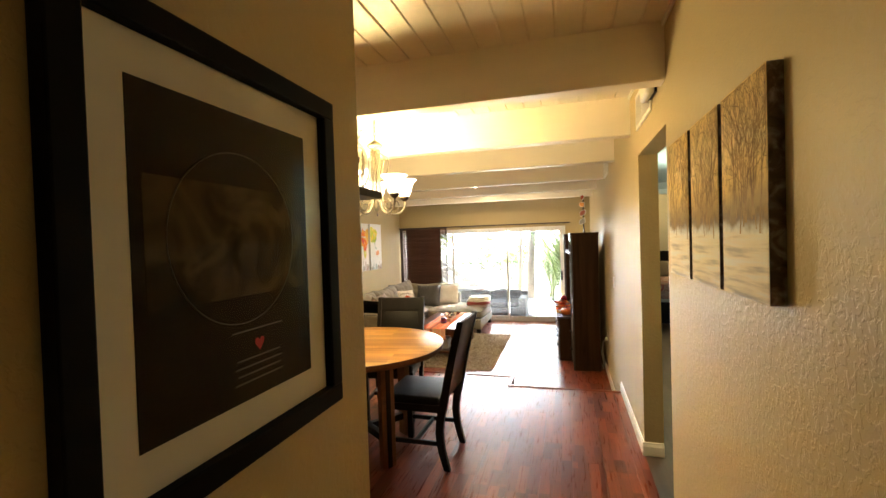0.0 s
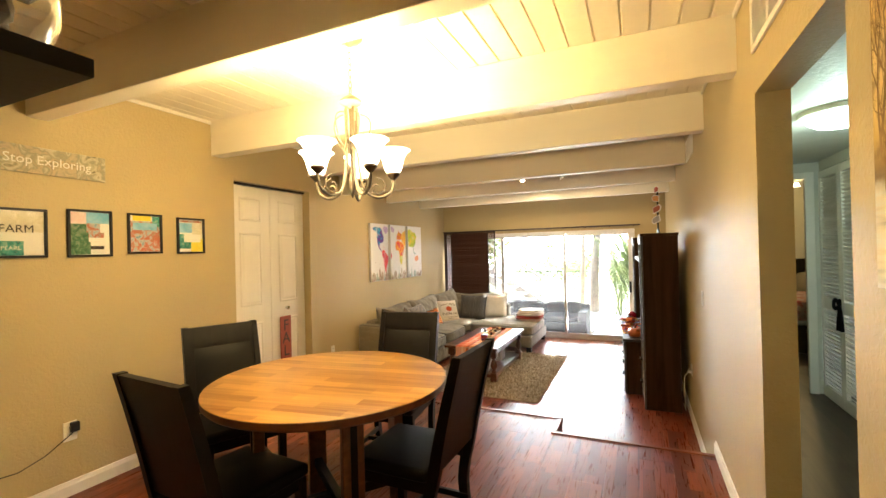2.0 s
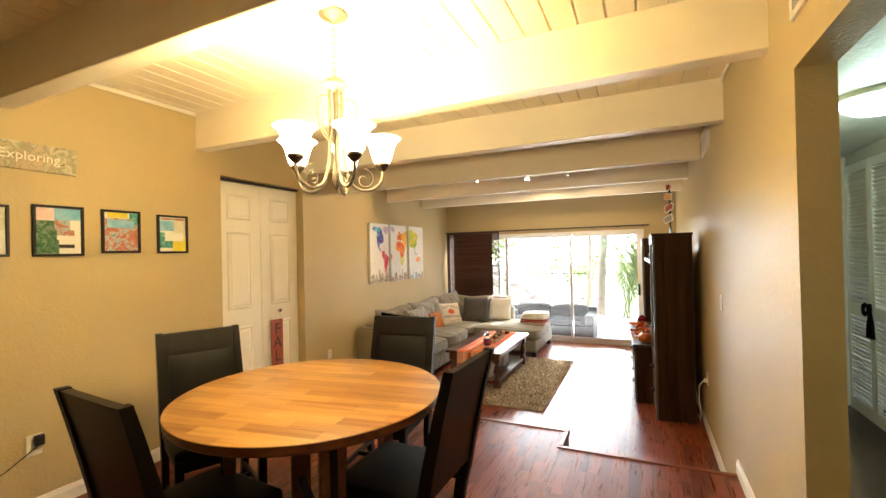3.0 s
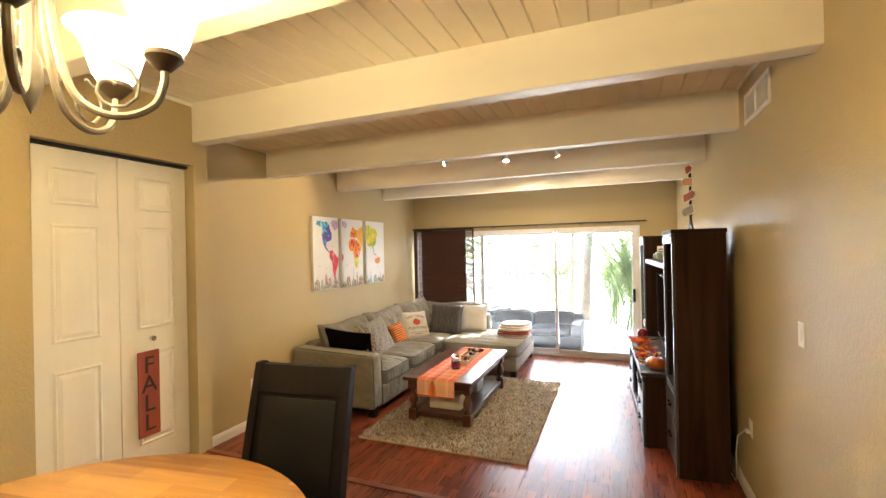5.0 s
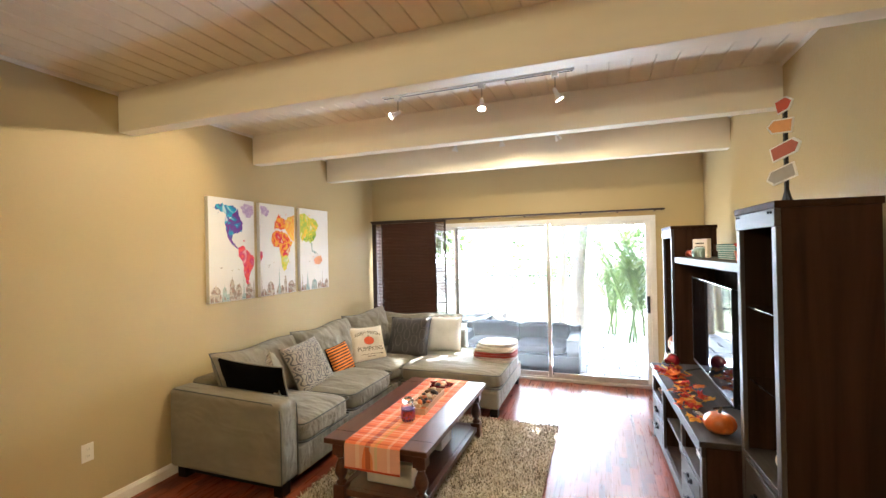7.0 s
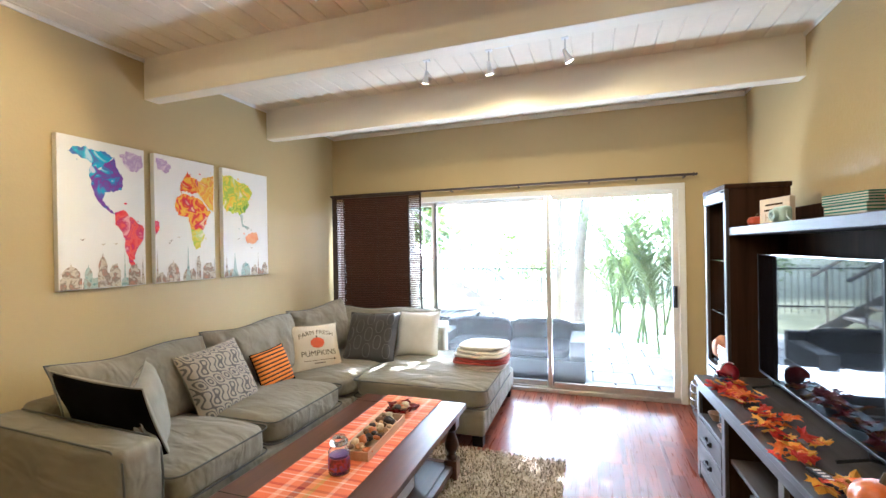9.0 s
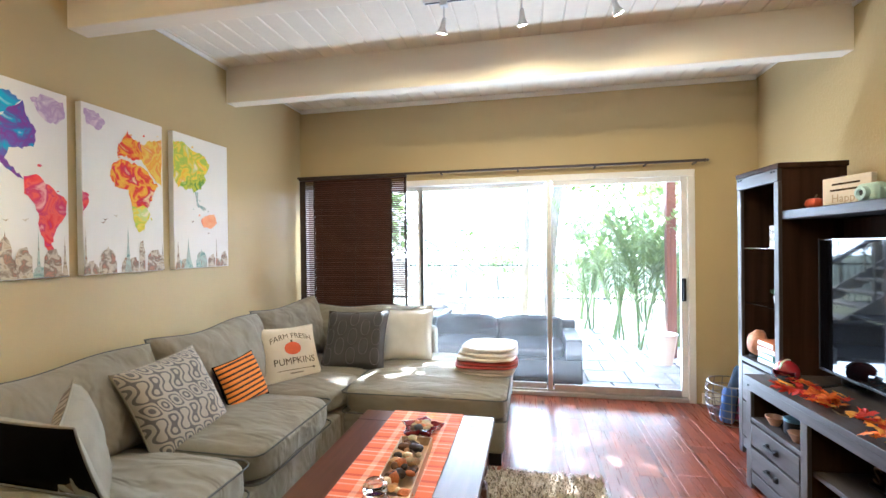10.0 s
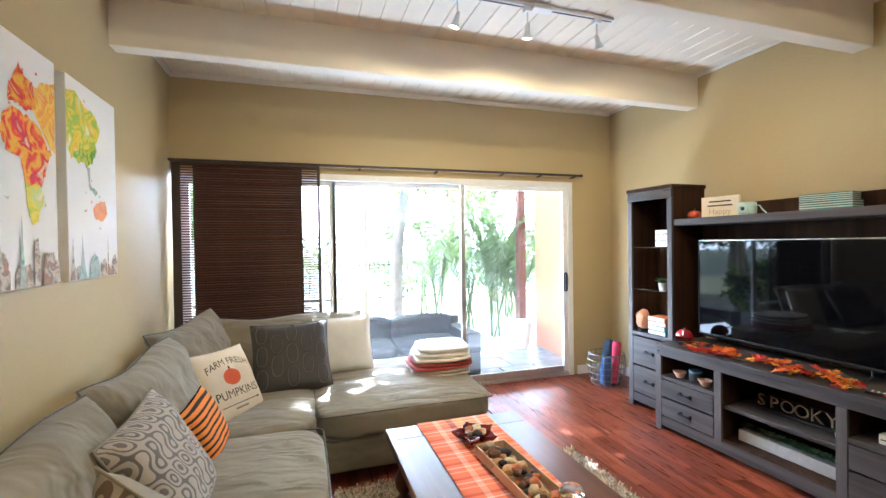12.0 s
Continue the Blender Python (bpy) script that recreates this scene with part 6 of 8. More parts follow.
def map_canvas(y0, y1, shapes, city, seed):
    w, h = (y1 - y0) / 2, 0.455
    c = thing("canvas_print", on_west((y0 + y1) / 2, 1.722, XL), "white canvas panel with a watercolour world map and landmarks", "canvas print", "world map triptych")
    part("canvas", box(B(), -w, w, -h, h, 0.0, 0.038, 0.003), canvas_white, c)
    lvl = 0.0383
    for i, (mat, pts) in enumerate(shapes):
        # map coordinates run from 0 to 1 across and up the panel
        pts = [(max(-w, min(w, (px - 0.5) * 2 * w)), (py - 0.5) * 2 * h) for px, py in blob(pts, 0.009, seed + i, 4)]
        part("painted_land", prism(B(), pts, 0.0005, Matrix.Translation((0, 0, lvl + 0.0003 * i))), mat, c)
    rng = random.Random(seed + 90)
    for k in range(12):
        mat, pts = rng.choice(shapes)
        px, py = rng.choice(pts)
        px, py, r = px + rng.uniform(-0.07, 0.07), py + rng.uniform(-0.05, 0.05), rng.uniform(0.003, 0.009)
        if 0.05 < px < 0.95 and py < 0.95:
            drop = [((px - 0.5) * 2 * w + r * rng.uniform(0.6, 1.3) * math.cos(a * 0.7), (py - 0.5) * 2 * h + r * rng.uniform(0.5, 1.1) * math.sin(a * 0.7)) for a in range(9)]
            part("paint_drop", prism(B(), drop, 0.0004, Matrix.Translation((0, 0, lvl + 0.0001))), mat, c)
    for k in range(3):
        bx, by = rng.uniform(-0.7, 0.7) * w, -h + 2 * h * rng.uniform(0.26, 0.36)
        part("painted_bird", prism(B(), [(bx - 0.016, by + 0.006), (bx - 0.002, by + 0.002), (bx + 0.014, by + 0.009), (bx + 0.003, by - 0.003), (bx, by - 0.006)], 0.0004, Matrix.Translation((0, 0, lvl + 0.0001))), stone_wash, c)
    low = [(rng.choice((stone_wash, teal_wash, stone_wash)), rng.uniform(0.06, 0.94), rng.uniform(0.04, 0.13), rng.uniform(0.05, 0.12), rng.choice(("block", "dome", "block"))) for k in range(9)]
    city = low + city
    for i, (mat, px, ww, hh, kind) in enumerate(city):
        cx, bw = (px - 0.5) * 2 * w, ww * w
        z0 = -h + 0.004
        hh *= 2 * h
        if kind == "dome":
            pts = [(-bw, 0), (bw, 0), (bw, hh * 0.4), (bw * 0.8, hh * 0.45), (bw * 0.85, hh * 0.62), (bw * 0.5, hh * 0.8), (bw * 0.08, hh * 0.88), (0, hh), (-bw * 0.08, hh * 0.88), (-bw * 0.5, hh * 0.8), (-bw * 0.85, hh * 0.62), (-bw * 0.8, hh * 0.45), (-bw, hh * 0.4)]
        elif kind == "spire":
            pts = [(-bw, 0), (bw, 0), (bw * 0.45, hh * 0.3), (bw * 0.2, hh * 0.6), (0, hh), (-bw * 0.2, hh * 0.6), (-bw * 0.45, hh * 0.3)]
        else:
            pts = [(-bw, 0), (bw, 0), (bw * 0.95, hh * 0.7), (bw * 0.6, hh * 0.78), (bw * 0.4, hh), (-bw * 0.5, hh * 0.94), (-bw * 0.9, hh * 0.7)]
        pts = [(max(-w + 0.001, min(w - 0.001, cx + x)), z0 + y) for x, y in pts]
        part("painted_landmark", prism(B(), pts, 0.0005, Matrix.Translation((0, 0, lvl + 0.0003 * (i + len(shapes))))), mat, c)


map_canvas(7.005, 7.52, [
    (cyan_wash, [(0.10, 0.89), (0.18, 0.94), (0.30, 0.94), (0.42, 0.93), (0.52, 0.94), (0.60, 0.90), (0.50, 0.83), (0.40, 0.80), (0.34, 0.85), (0.22, 0.88)]),
    (blue_wash, [(0.36, 0.84), (0.44, 0.80), (0.52, 0.86), (0.62, 0.90), (0.66, 0.82), (0.72, 0.76), (0.70, 0.68), (0.60, 0.66), (0.50, 0.66), (0.47, 0.60), (0.56, 0.54), (0.62, 0.51), (0.55, 0.52), (0.42, 0.59), (0.36, 0.68), (0.33, 0.78)]),
    (lilac_wash, [(0.68, 0.93), (0.80, 0.97), (0.96, 0.95), (0.98, 0.88), (0.9, 0.82), (0.78, 0.84), (0.72, 0.88)]),
    (red_wash, [(0.62, 0.53), (0.74, 0.54), (0.86, 0.47), (0.98, 0.42), (0.97, 0.34), (0.88, 0.26), (0.84, 0.18), (0.88, 0.13), (0.80, 0.15), (0.74, 0.26), (0.72, 0.36), (0.62, 0.44)])],
    [(stone_wash, 0.12, 0.22, 0.17, "dome"), (teal_wash, 0.3, 0.1, 0.16, "dome"), (stone_wash, 0.46, 0.12, 0.24, "dome"), (stone_wash, 0.6, 0.14, 0.16, "block"), (teal_wash, 0.72, 0.05, 0.26, "spire"), (stone_wash, 0.84, 0.16, 0.15, "block"), (stone_wash, 0.95, 0.06, 0.22, "spire")], 1)
map_canvas(7.59, 8.10, [
    (lilac_wash, [(0.02, 0.96), (0.16, 0.96), (0.26, 0.92), (0.2, 0.86), (0.06, 0.88)]),
    (red_wash, [(0.0, 0.48), (0.07, 0.47), (0.06, 0.42), (0.0, 0.36)]),
    (amber_wash, [(0.64, 0.85), (0.72, 0.84), (0.84, 0.88), (0.98, 0.90), (0.98, 0.58), (0.90, 0.61), (0.84, 0.64), (0.78, 0.68), (0.68, 0.74)]),
    (warm_wash, [(0.40, 0.80), (0.46, 0.84), (0.52, 0.90), (0.58, 0.86), (0.68, 0.85), (0.72, 0.75), (0.6, 0.72), (0.5, 0.74), (0.40, 0.72)]),
    (warm_wash, [(0.32, 0.66), (0.44, 0.71), (0.60, 0.70), (0.78, 0.67), (0.86, 0.60), (0.92, 0.58), (0.84, 0.50), (0.78, 0.42), (0.72, 0.40), (0.58, 0.40), (0.52, 0.52), (0.36, 0.54), (0.30, 0.60)]),
    (sun_wash, [(0.57, 0.42), (0.76, 0.43), (0.80, 0.38), (0.72, 0.28), (0.64, 0.26), (0.58, 0.34)])],
    [(stone_wash, 0.02, 0.05, 0.26, "spire"), (stone_wash, 0.26, 0.2, 0.17, "dome"), (teal_wash, 0.50, 0.09, 0.29, "spire"), (stone_wash, 0.68, 0.08, 0.20, "block"), (stone_wash, 0.86, 0.22, 0.14, "block"), (stone_wash, 0.97, 0.06, 0.18, "spire")], 20)
map_canvas(8.185, 8.705, [
    (sun_wash, [(0.0, 0.92), (0.14, 0.94), (0.3, 0.90), (0.5, 0.88), (0.64, 0.82), (0.58, 0.74), (0.48, 0.70), (0.42, 0.62), (0.30, 0.60), (0.2, 0.62), (0.08, 0.60), (0.0, 0.66)]),
    (green_wash, [(0.10, 0.62), (0.22, 0.66), (0.40, 0.68), (0.52, 0.74), (0.56, 0.68), (0.46, 0.61), (0.34, 0.58), (0.28, 0.61), (0.2, 0.58)]),
    (peach_wash, [(0.46, 0.38), (0.6, 0.42), (0.72, 0.42), (0.76, 0.36), (0.66, 0.30), (0.5, 0.32)]),
    (teal_wash, [(0.36, 0.58), (0.42, 0.58), (0.40, 0.50), (0.56, 0.46), (0.50, 0.44), (0.38, 0.48)])],
    [(stone_wash, 0.05, 0.1, 0.2, "spire"), (teal_wash, 0.22, 0.16, 0.22, "spire"), (teal_wash, 0.45, 0.2, 0.14, "dome"), (stone_wash, 0.66, 0.1, 0.1, "block"), (stone_wash, 0.74, 0.05, 0.22, "spire"), (stone_wash, 0.9, 0.12, 0.12, "block")], 40)


# ---- track lights ----
def track_light(y, xs, aims, watts, cones=(140, 140, 140)):
    t = thing("track_light", Matrix.Translation((0, y, CEIL)), "white ceiling track light with three small lit spots", "track light", "track lights")
    part("track", box(B(), min(xs) - 0.12, max(xs) + 0.12, -0.017, 0.017, -0.022, 0.0, 0.003), frame_white, t)
    part("slot", box(B(), min(xs) - 0.11, max(xs) + 0.11, -0.006, 0.006, -0.0235, -0.0222), plastic_black, t)
    part("feed_box", box(B(), xs[1] + 0.03, xs[1] + 0.16, -0.03, 0.03, -0.03, -0.001, 0.004), frame_white, t)
    for i, x in enumerate(xs):
        dirn = Vector(aims[i]).normalized()
        hd = part("spot_head", box(B(), x - 0.022, x + 0.022, -0.02, 0.02, -0.05, -0.022, 0.004), frame_white, t)
        part("stem", tube(B(), [(x, 0, -0.05), (x, 0, -0.135)], 0.005, 8), chrome, hd)
        q = dirn.to_track_quat("Z", "Y").to_matrix().to_4x4()
        m = Matrix.Translation((x, 0, -0.135)) @ q
        part("lamp_cup", moved(lathe(B(), [(0.010, -0.02), (0.014, 0.0), (0.016, 0.03), (0.028, 0.055), (0.029, 0.064), (0.026, 0.064), (0.014, 0.035), (0.0, 0.03)], 20), m), frame_white, hd, "", True)
        part("bulb", moved(lathe(B(), [(0.0, 0.0505), (0.021, 0.052), (0.022, 0.056), (0.0, 0.0575)], 16), m), spot_glow, hd, "lit bulb face", True)
        tip = Vector((x, y, CEIL - 0.135)) + dirn * 0.075
        lamp("track_bulb", "SPOT", tip, watts[i] * TRACK_SPOT, (1.0, 0.71, 0.36), 0.02, tip + dirn, cone=cones[i])


spot_glow = material("spot_glow", (1.0, 0.86, 0.62), 0.3, var=0.0, emit=14.0)
track_light(8.19, (-1.37, -0.93, -0.445), ((-0.25, 0.25, -1), (0.05, 0.30, -1), (0.45, 0.25, -1)), (1.6, 3.0, 1.6), (155, 165, 155))
track_light(7.12, (-1.46, -0.83, -0.345), ((-1.72, -1.25, -1.0), (0.05, -0.35, -1), (0.45, 0.15, -1)), (5.6, 1.3, 0.8), (92, 150, 130))
# ---- entertainment unit against the east wall ----
BEFORE_UNIT = set(scene.objects)

def handle_bar(parent, x, y, z, w=0.10):
    h = part("handle", box(B(), x - 0.026, x - 0.014, y - w / 2, y + w / 2, z - 0.007, z + 0.007, 0.004), black_iron, parent, "black bar handle")
    for s in (-1, 1):
        part("handle_plate", box(B(), x - 0.015, x - 0.0005, y + s * (w / 2 - 0.012) - 0.010, y + s * (w / 2 - 0.012) + 0.010, z - 0.013, z + 0.013, 0.002), black_iron, h)


def drawer(parent, x, y0, y1, z0, z1):
    d = part("drawer", box(B(), x - 0.004, x + 0.016, y0 + 0.004, y1 - 0.004, z0 + 0.004, z1 - 0.004, 0.004), unit_grey, parent, "grey drawer front")
    handle_bar(d, x - 0.004, (y0 + y1) / 2, (z0 + z1) / 2)


def tower(y0, y1, name_label):
    t = thing("shelf_tower", Matrix.Identity(4), name_label, "shelf tower", "entertainment unit towers")
    xf, xb, top = 0.585, 0.935, 1.85
    for y in (y0, y1 - 0.022):
        part("side_panel", box(B(), xf + 0.02, xb, y, y + 0.022, 0.0, top - 0.03, 0.002), unit_dark, t, "dark brown side panel")
    part("back_panel", box(B(), xb - 0.012, xb - 0.002, y0 + 0.022, y1 - 0.022, 0.08, top - 0.03), unit_dark, t)
    part("top_board", box(B(), xf - 0.006, xb + 0.006, y0 - 0.008, y1 + 0.008, top - 0.03, top, 0.003), unit_dark, t, "dark top board")
    part("header", box(B(), xf - 0.004, xf + 0.02, y0 + 0.001, y1 - 0.001, top - 0.105, top - 0.031, 0.003), unit_grey, t, "grey header with bolts")
    for y in (y0 + 0.03, y0 + 0.06, y1 - 0.06, y1 - 0.03):
        part("bolt", moved(lathe(B(), [(0.0, 0.0), (0.007, 0.0), (0.005, 0.005), (0.0, 0.006)], 10), Matrix.Translation((xf - 0.004, y, top - 0.045)) @ Matrix.Rotation(radians(-90), 4, "Y")), black_iron, t)
    for y in (y0, y1 - 0.045):
        part("stile", box(B(), xf, xf + 0.02, y, y + 0.045, 0.0, top - 0.106, 0.003), unit_grey_up, t, "grey front stile")
    part("middle_shelf", box(B(), xf - 0.002, xb - 0.012, y0 + 0.022, y1 - 0.022, 0.615, 0.645, 0.003), unit_grey, t)
    for z in (1.00, 1.36):
        g = part("glass_shelf", box(B(), xf + 0.03, xb - 0.014, y0 + 0.024, y1 - 0.024, z - 0.003, z + 0.003), clear_glass, t, "thin glass shelf")
        g.visible_shadow = False
    for z0, z1 in ((0.36, 0.605), (0.12, 0.355)):
        drawer(t, xf + 0.003, y0 + 0.046, y1 - 0.046, z0, z1)
    part("plinth", box(B(), xf + 0.003, xf + 0.02, y0 + 0.046, y1 - 0.046, 0.045, 0.115, 0.002), unit_grey, t)
    return t


tower(6.39, 6.865, "tall dark brown shelf tower with grey front trim")
tower(8.545, 9.00, "tall dark brown shelf tower with grey front trim and open shelves")


def console():
    c = thing("media_console", Matrix.Identity(4), "long weathered grey-brown wooden media console with drawers", "media console")
    xf, xb, y0, y1, top = 0.405, 0.90, 6.87, 8.54, 0.64
    part("top_board", box(B(), xf - 0.012, xb, y0, y1, top - 0.032, top, 0.004), unit_grey, c)
    for y in (y0, y1 - 0.025):
        part("side_panel", box(B(), xf + 0.022, xb, y, y + 0.025, 0.0, top - 0.033, 0.002), unit_dark, c, "dark brown side panel")
    part("back_panel", box(B(), xb - 0.012, xb - 0.002, y0 + 0.025, y1 - 0.025, 0.09, top - 0.033), unit_dark, c)
    part("floor_board", box(B(), xf + 0.02, xb - 0.012, y0 + 0.025, y1 - 0.025, 0.10, 0.122), unit_dark, c)
    part("header", box(B(), xf - 0.002, xf + 0.02, y0 + 0.001, y1 - 0.001, top - 0.085, top - 0.033, 0.003), unit_grey, c)
    ya, yb = y0 + 0.50, y1 - 0.50
    for y in (ya, yb):
        part("divider", box(B(), xf + 0.021, xb - 0.013, y - 0.011, y + 0.011, 0.122, top - 0.086), unit_dark, c)
        part("stile", box(B(), xf, xf + 0.02, y - 0.025, y + 0.025, 0.085, top - 0.086, 0.003), unit_grey_up, c)
    for y in (y0, y1 - 0.05):
        part("stile", box(B(), xf, xf + 0.02, y, y + 0.05, 0.0, top - 0.086, 0.003), unit_grey_up, c)
    part("skirt", box(B(), xf + 0.002, xf + 0.02, y0 + 0.051, y1 - 0.051, 0.035, 0.105, 0.003), unit_grey, c)
    for a, b in ((y0 + 0.05, ya - 0.025), (yb + 0.025, y1 - 0.05)):
        part("shelf", box(B(), xf + 0.002, xb - 0.013, a, b, 0.385, 0.41, 0.003), unit_grey, c)
        drawer(c, xf + 0.002, a, b, 0.25, 0.382)
        drawer(c, xf + 0.002, a, b, 0.11, 0.246)
    part("shelf", box(B(), xf + 0.03, xb - 0.013, ya + 0.012, yb - 0.012, 0.315, 0.34, 0.003), unit_grey, c)
    for y in (y0 + 0.03, y1 - 0.03):
        part("bolt", moved(lathe(B(), [(0.0, 0.0), (0.007, 0.0), (0.005, 0.005), (0.0, 0.006)], 10), Matrix.Translation((xf - 0.002, y, top - 0.058)) @ Matrix.Rotation(radians(-90), 4, "Y")), black_iron, c)


console()


def bridge():
    b = thing("hutch_bridge", Matrix.Identity(4), "grey bridge shelf with dark back rail between two towers", "hutch shelf")
    part("shelf_board", box(B(), 0.60, 0.93, 6.867, 8.543, 1.525, 1.575, 0.004), unit_grey, b)
    part("back_rail", box(B(), 0.905, 0.93, 6.867, 8.543, 1.576, 1.68, 0.003), unit_dark, b, "dark back rail")
    part("back_panel", box(B(), 0.915, 0.93, 6.867, 8.543, 0.645, 1.524), unit_dark, b, "dark back panel")
    part("upright", box(B(), 0.86, 0.914, 7.20, 7.24, 0.645, 1.524, 0.003), unit_grey_up, b)


bridge()


def television():
    t = thing("television", pose(0.635, 7.83, 0.6415, 0, 0, 0), "large flat black television with glossy screen on feet", "television")
    w, h = 1.19, 0.70
    part("back_case", box(B(), 0.0, 0.035, -w / 2 + 0.01, w / 2 - 0.01, 0.085, 0.07 + h - 0.01, 0.008), plastic_black, t)
    part("screen", box(B(), -0.006, -0.001, -w / 2 + 0.008, w / 2 - 0.008, 0.082, 0.07 + h - 0.008), screen_black, t, "glossy black screen")
    for a in ((-w / 2, -w / 2 + 0.008, 0.07, 0.07 + h), (w / 2 - 0.008, w / 2, 0.07, 0.07 + h)):
        part("bezel", box(B(), -0.010, 0.012, *a, 0.002), plastic_black, t)
    part("bezel", box(B(), -0.010, 0.012, -w / 2 + 0.008, w / 2 - 0.008, 0.07 + h - 0.008, 0.07 + h, 0.002), chrome, t, "thin silver bezel")
    part("bezel", box(B(), -0.010, 0.012, -w / 2 + 0.008, w / 2 - 0.008, 0.07, 0.082, 0.002), plastic_black, t)
    for sy in (-0.45, 0.45):
        f = part("foot", tube(B(), [(0.012, sy, 0.09), (0.012, sy, 0.03), (-0.09, sy, 0.008)], 0.007, 8), plastic_black, t, "", True)
        part("rear_foot", tube(B(), [(0.012, sy, 0.03), (0.11, sy, 0.008)], 0.007, 8), plastic_black, f, "", True)


television()

# ---- things on the unit ----
pumpkin_orange = material("pumpkin_orange", (0.55, 0.13, 0.015), 0.35, var=0.2, scale=14, coat=0.3)
pumpkin_red = material("pumpkin_red", (0.45, 0.06, 0.015), 0.4, var=0.25, scale=14)
stalk = material("stalk", (0.10, 0.07, 0.03), 0.8, var=0.3)


def pumpkin(x, y, z, r, mat, label, squash=0.8):
    p = thing("pumpkin", pose(x, y, z), label, "pumpkin")
    bm = B()
    rows, n = [], 40
    for i in range(13):
        ph = -math.pi / 2 + math.pi * i / 12
        rows.append([bm.verts.new((r * math.cos(ph) ** 0.8 * (1 + 0.09 * abs(math.sin(5 * k * math.tau / n))) * math.cos(k * math.tau / n) if i not in (0, 12) else 0.002 * math.cos(k * math.tau / n),
                                   r * math.cos(ph) ** 0.8 * (1 + 0.09 * abs(math.sin(5 * k * math.tau / n))) * math.sin(k * math.tau / n) if i not in (0, 12) else 0.002 * math.sin(k * math.tau / n),
                                   r * squash * (1 + math.sin(ph) * (1 - 0.12 * abs(math.sin(ph)) ** 4)))) for k in range(n)])
    for a, b in zip(rows, rows[1:]):
        for k in range(n):
            bm.faces.new((a[k], a[(k + 1) % n], b[(k + 1) % n], b[k]))
    bm.faces.new(rows[0][::-1]), bm.faces.new(rows[-1])
    low = min(v.co.z for v in bm.verts)
    part("flesh", moved(bm, Matrix.Translation((0, 0, -low))), mat, p, "", True)
    part("stem", tube(B(), [(0, 0, r * squash * 1.8), (0.004, 0, r * squash * 2.05), (0.012, 0.004, r * squash * 2.3)], r * 0.13, 8, r * 0.09), stalk, p, "", True)
    return p


pumpkin(0.53, 7.02, 0.641, 0.075, pumpkin_orange, "shiny orange pumpkin on a grey console")
pumpkin(0.72, 8.46, 1.576, 0.042, pumpkin_red, "small reddish-orange pumpkin on a shelf")
pumpkin(0.70, 6.60, 0.646, 0.055, material("pumpkin_white", (0.7, 0.6, 0.48), 0.5, var=0.1), "small cream pumpkin in a shelf tower", 0.9)

maple = [wash_material("maple_" + nm, cols, 40, 0.7) for nm, cols in (("red", [(0.50, 0.02, 0.012), (0.62, 0.06, 0.02)]), ("orange", [(0.70, 0.13, 0.012), (0.78, 0.26, 0.03)]), ("yellow", [(0.78, 0.36, 0.03), (0.80, 0.5, 0.08)]))]
LOBES = [(0, -0.1), (0.25, -0.12), (0.5, -0.35), (0.52, -0.1), (0.95, 0.0), (0.72, 0.2), (0.85, 0.45), (0.5, 0.4), (0.42, 0.55), (0.3, 0.5), (0.22, 0.75), (0, 1.1)]


def maple_leaf(rng, s):
    pts = LOBES + [(-x, y) for x, y in LOBES[-2:0:-1]]
    bm = B()
    o = bm.verts.new((0, 0.1 * s, 0.12 * s))
    vs = [bm.verts.new((x * s, y * s, 0.35 * s * (rng.uniform(-0.35, 0.55)) * (abs(x) + abs(y)))) for x, y in pts]
    for i in range(len(vs)):
        bm.faces.new((o, vs[i], vs[(i + 1) % len(vs)]))
    r = bmesh.ops.solidify(bm, geom=bm.faces[:], thickness=0.0008)
    return bm


def garland():
    g = thing("leaf_garland", Matrix.Identity(4), "artificial autumn maple leaf garland in red, orange and yellow", "garland")
    rng = random.Random(17)
    path = []
    for i in range(41):
        t = i / 40
        path.append((0.505 + 0.045 * math.sin(i * 0.7), 7.14 + 1.27 * t, 0.650 + 0.006 * (i % 2)))
    part("vine", tube(B(), path, 0.003, 6), stalk, g)
    for i in range(76):
        t = rng.uniform(0, 1)
        p = path[int(t * 40)]
        m = Matrix.Translation((p[0] + rng.uniform(-0.075, 0.06), p[1] + rng.uniform(-0.03, 0.03), 0.653 + rng.uniform(0.0, 0.030))) @ Matrix.Rotation(rng.uniform(0, 6.28), 4, "Z") @ Matrix.Rotation(rng.uniform(-0.5, 0.5), 4, "X") @ Matrix.Rotation(rng.uniform(-0.5, 0.5), 4, "Y")
        bm = moved(maple_leaf(rng, rng.uniform(0.034, 0.060)), m)
        low = min(v.co.z for v in bm.verts)
        if low < 0.642:
            bmesh.ops.translate(bm, verts=bm.verts, vec=(0, 0, 0.642 - low))
        part("leaf", bm, rng.choice((maple[0], maple[1], maple[1], maple[0], maple[2])), g)


garland()


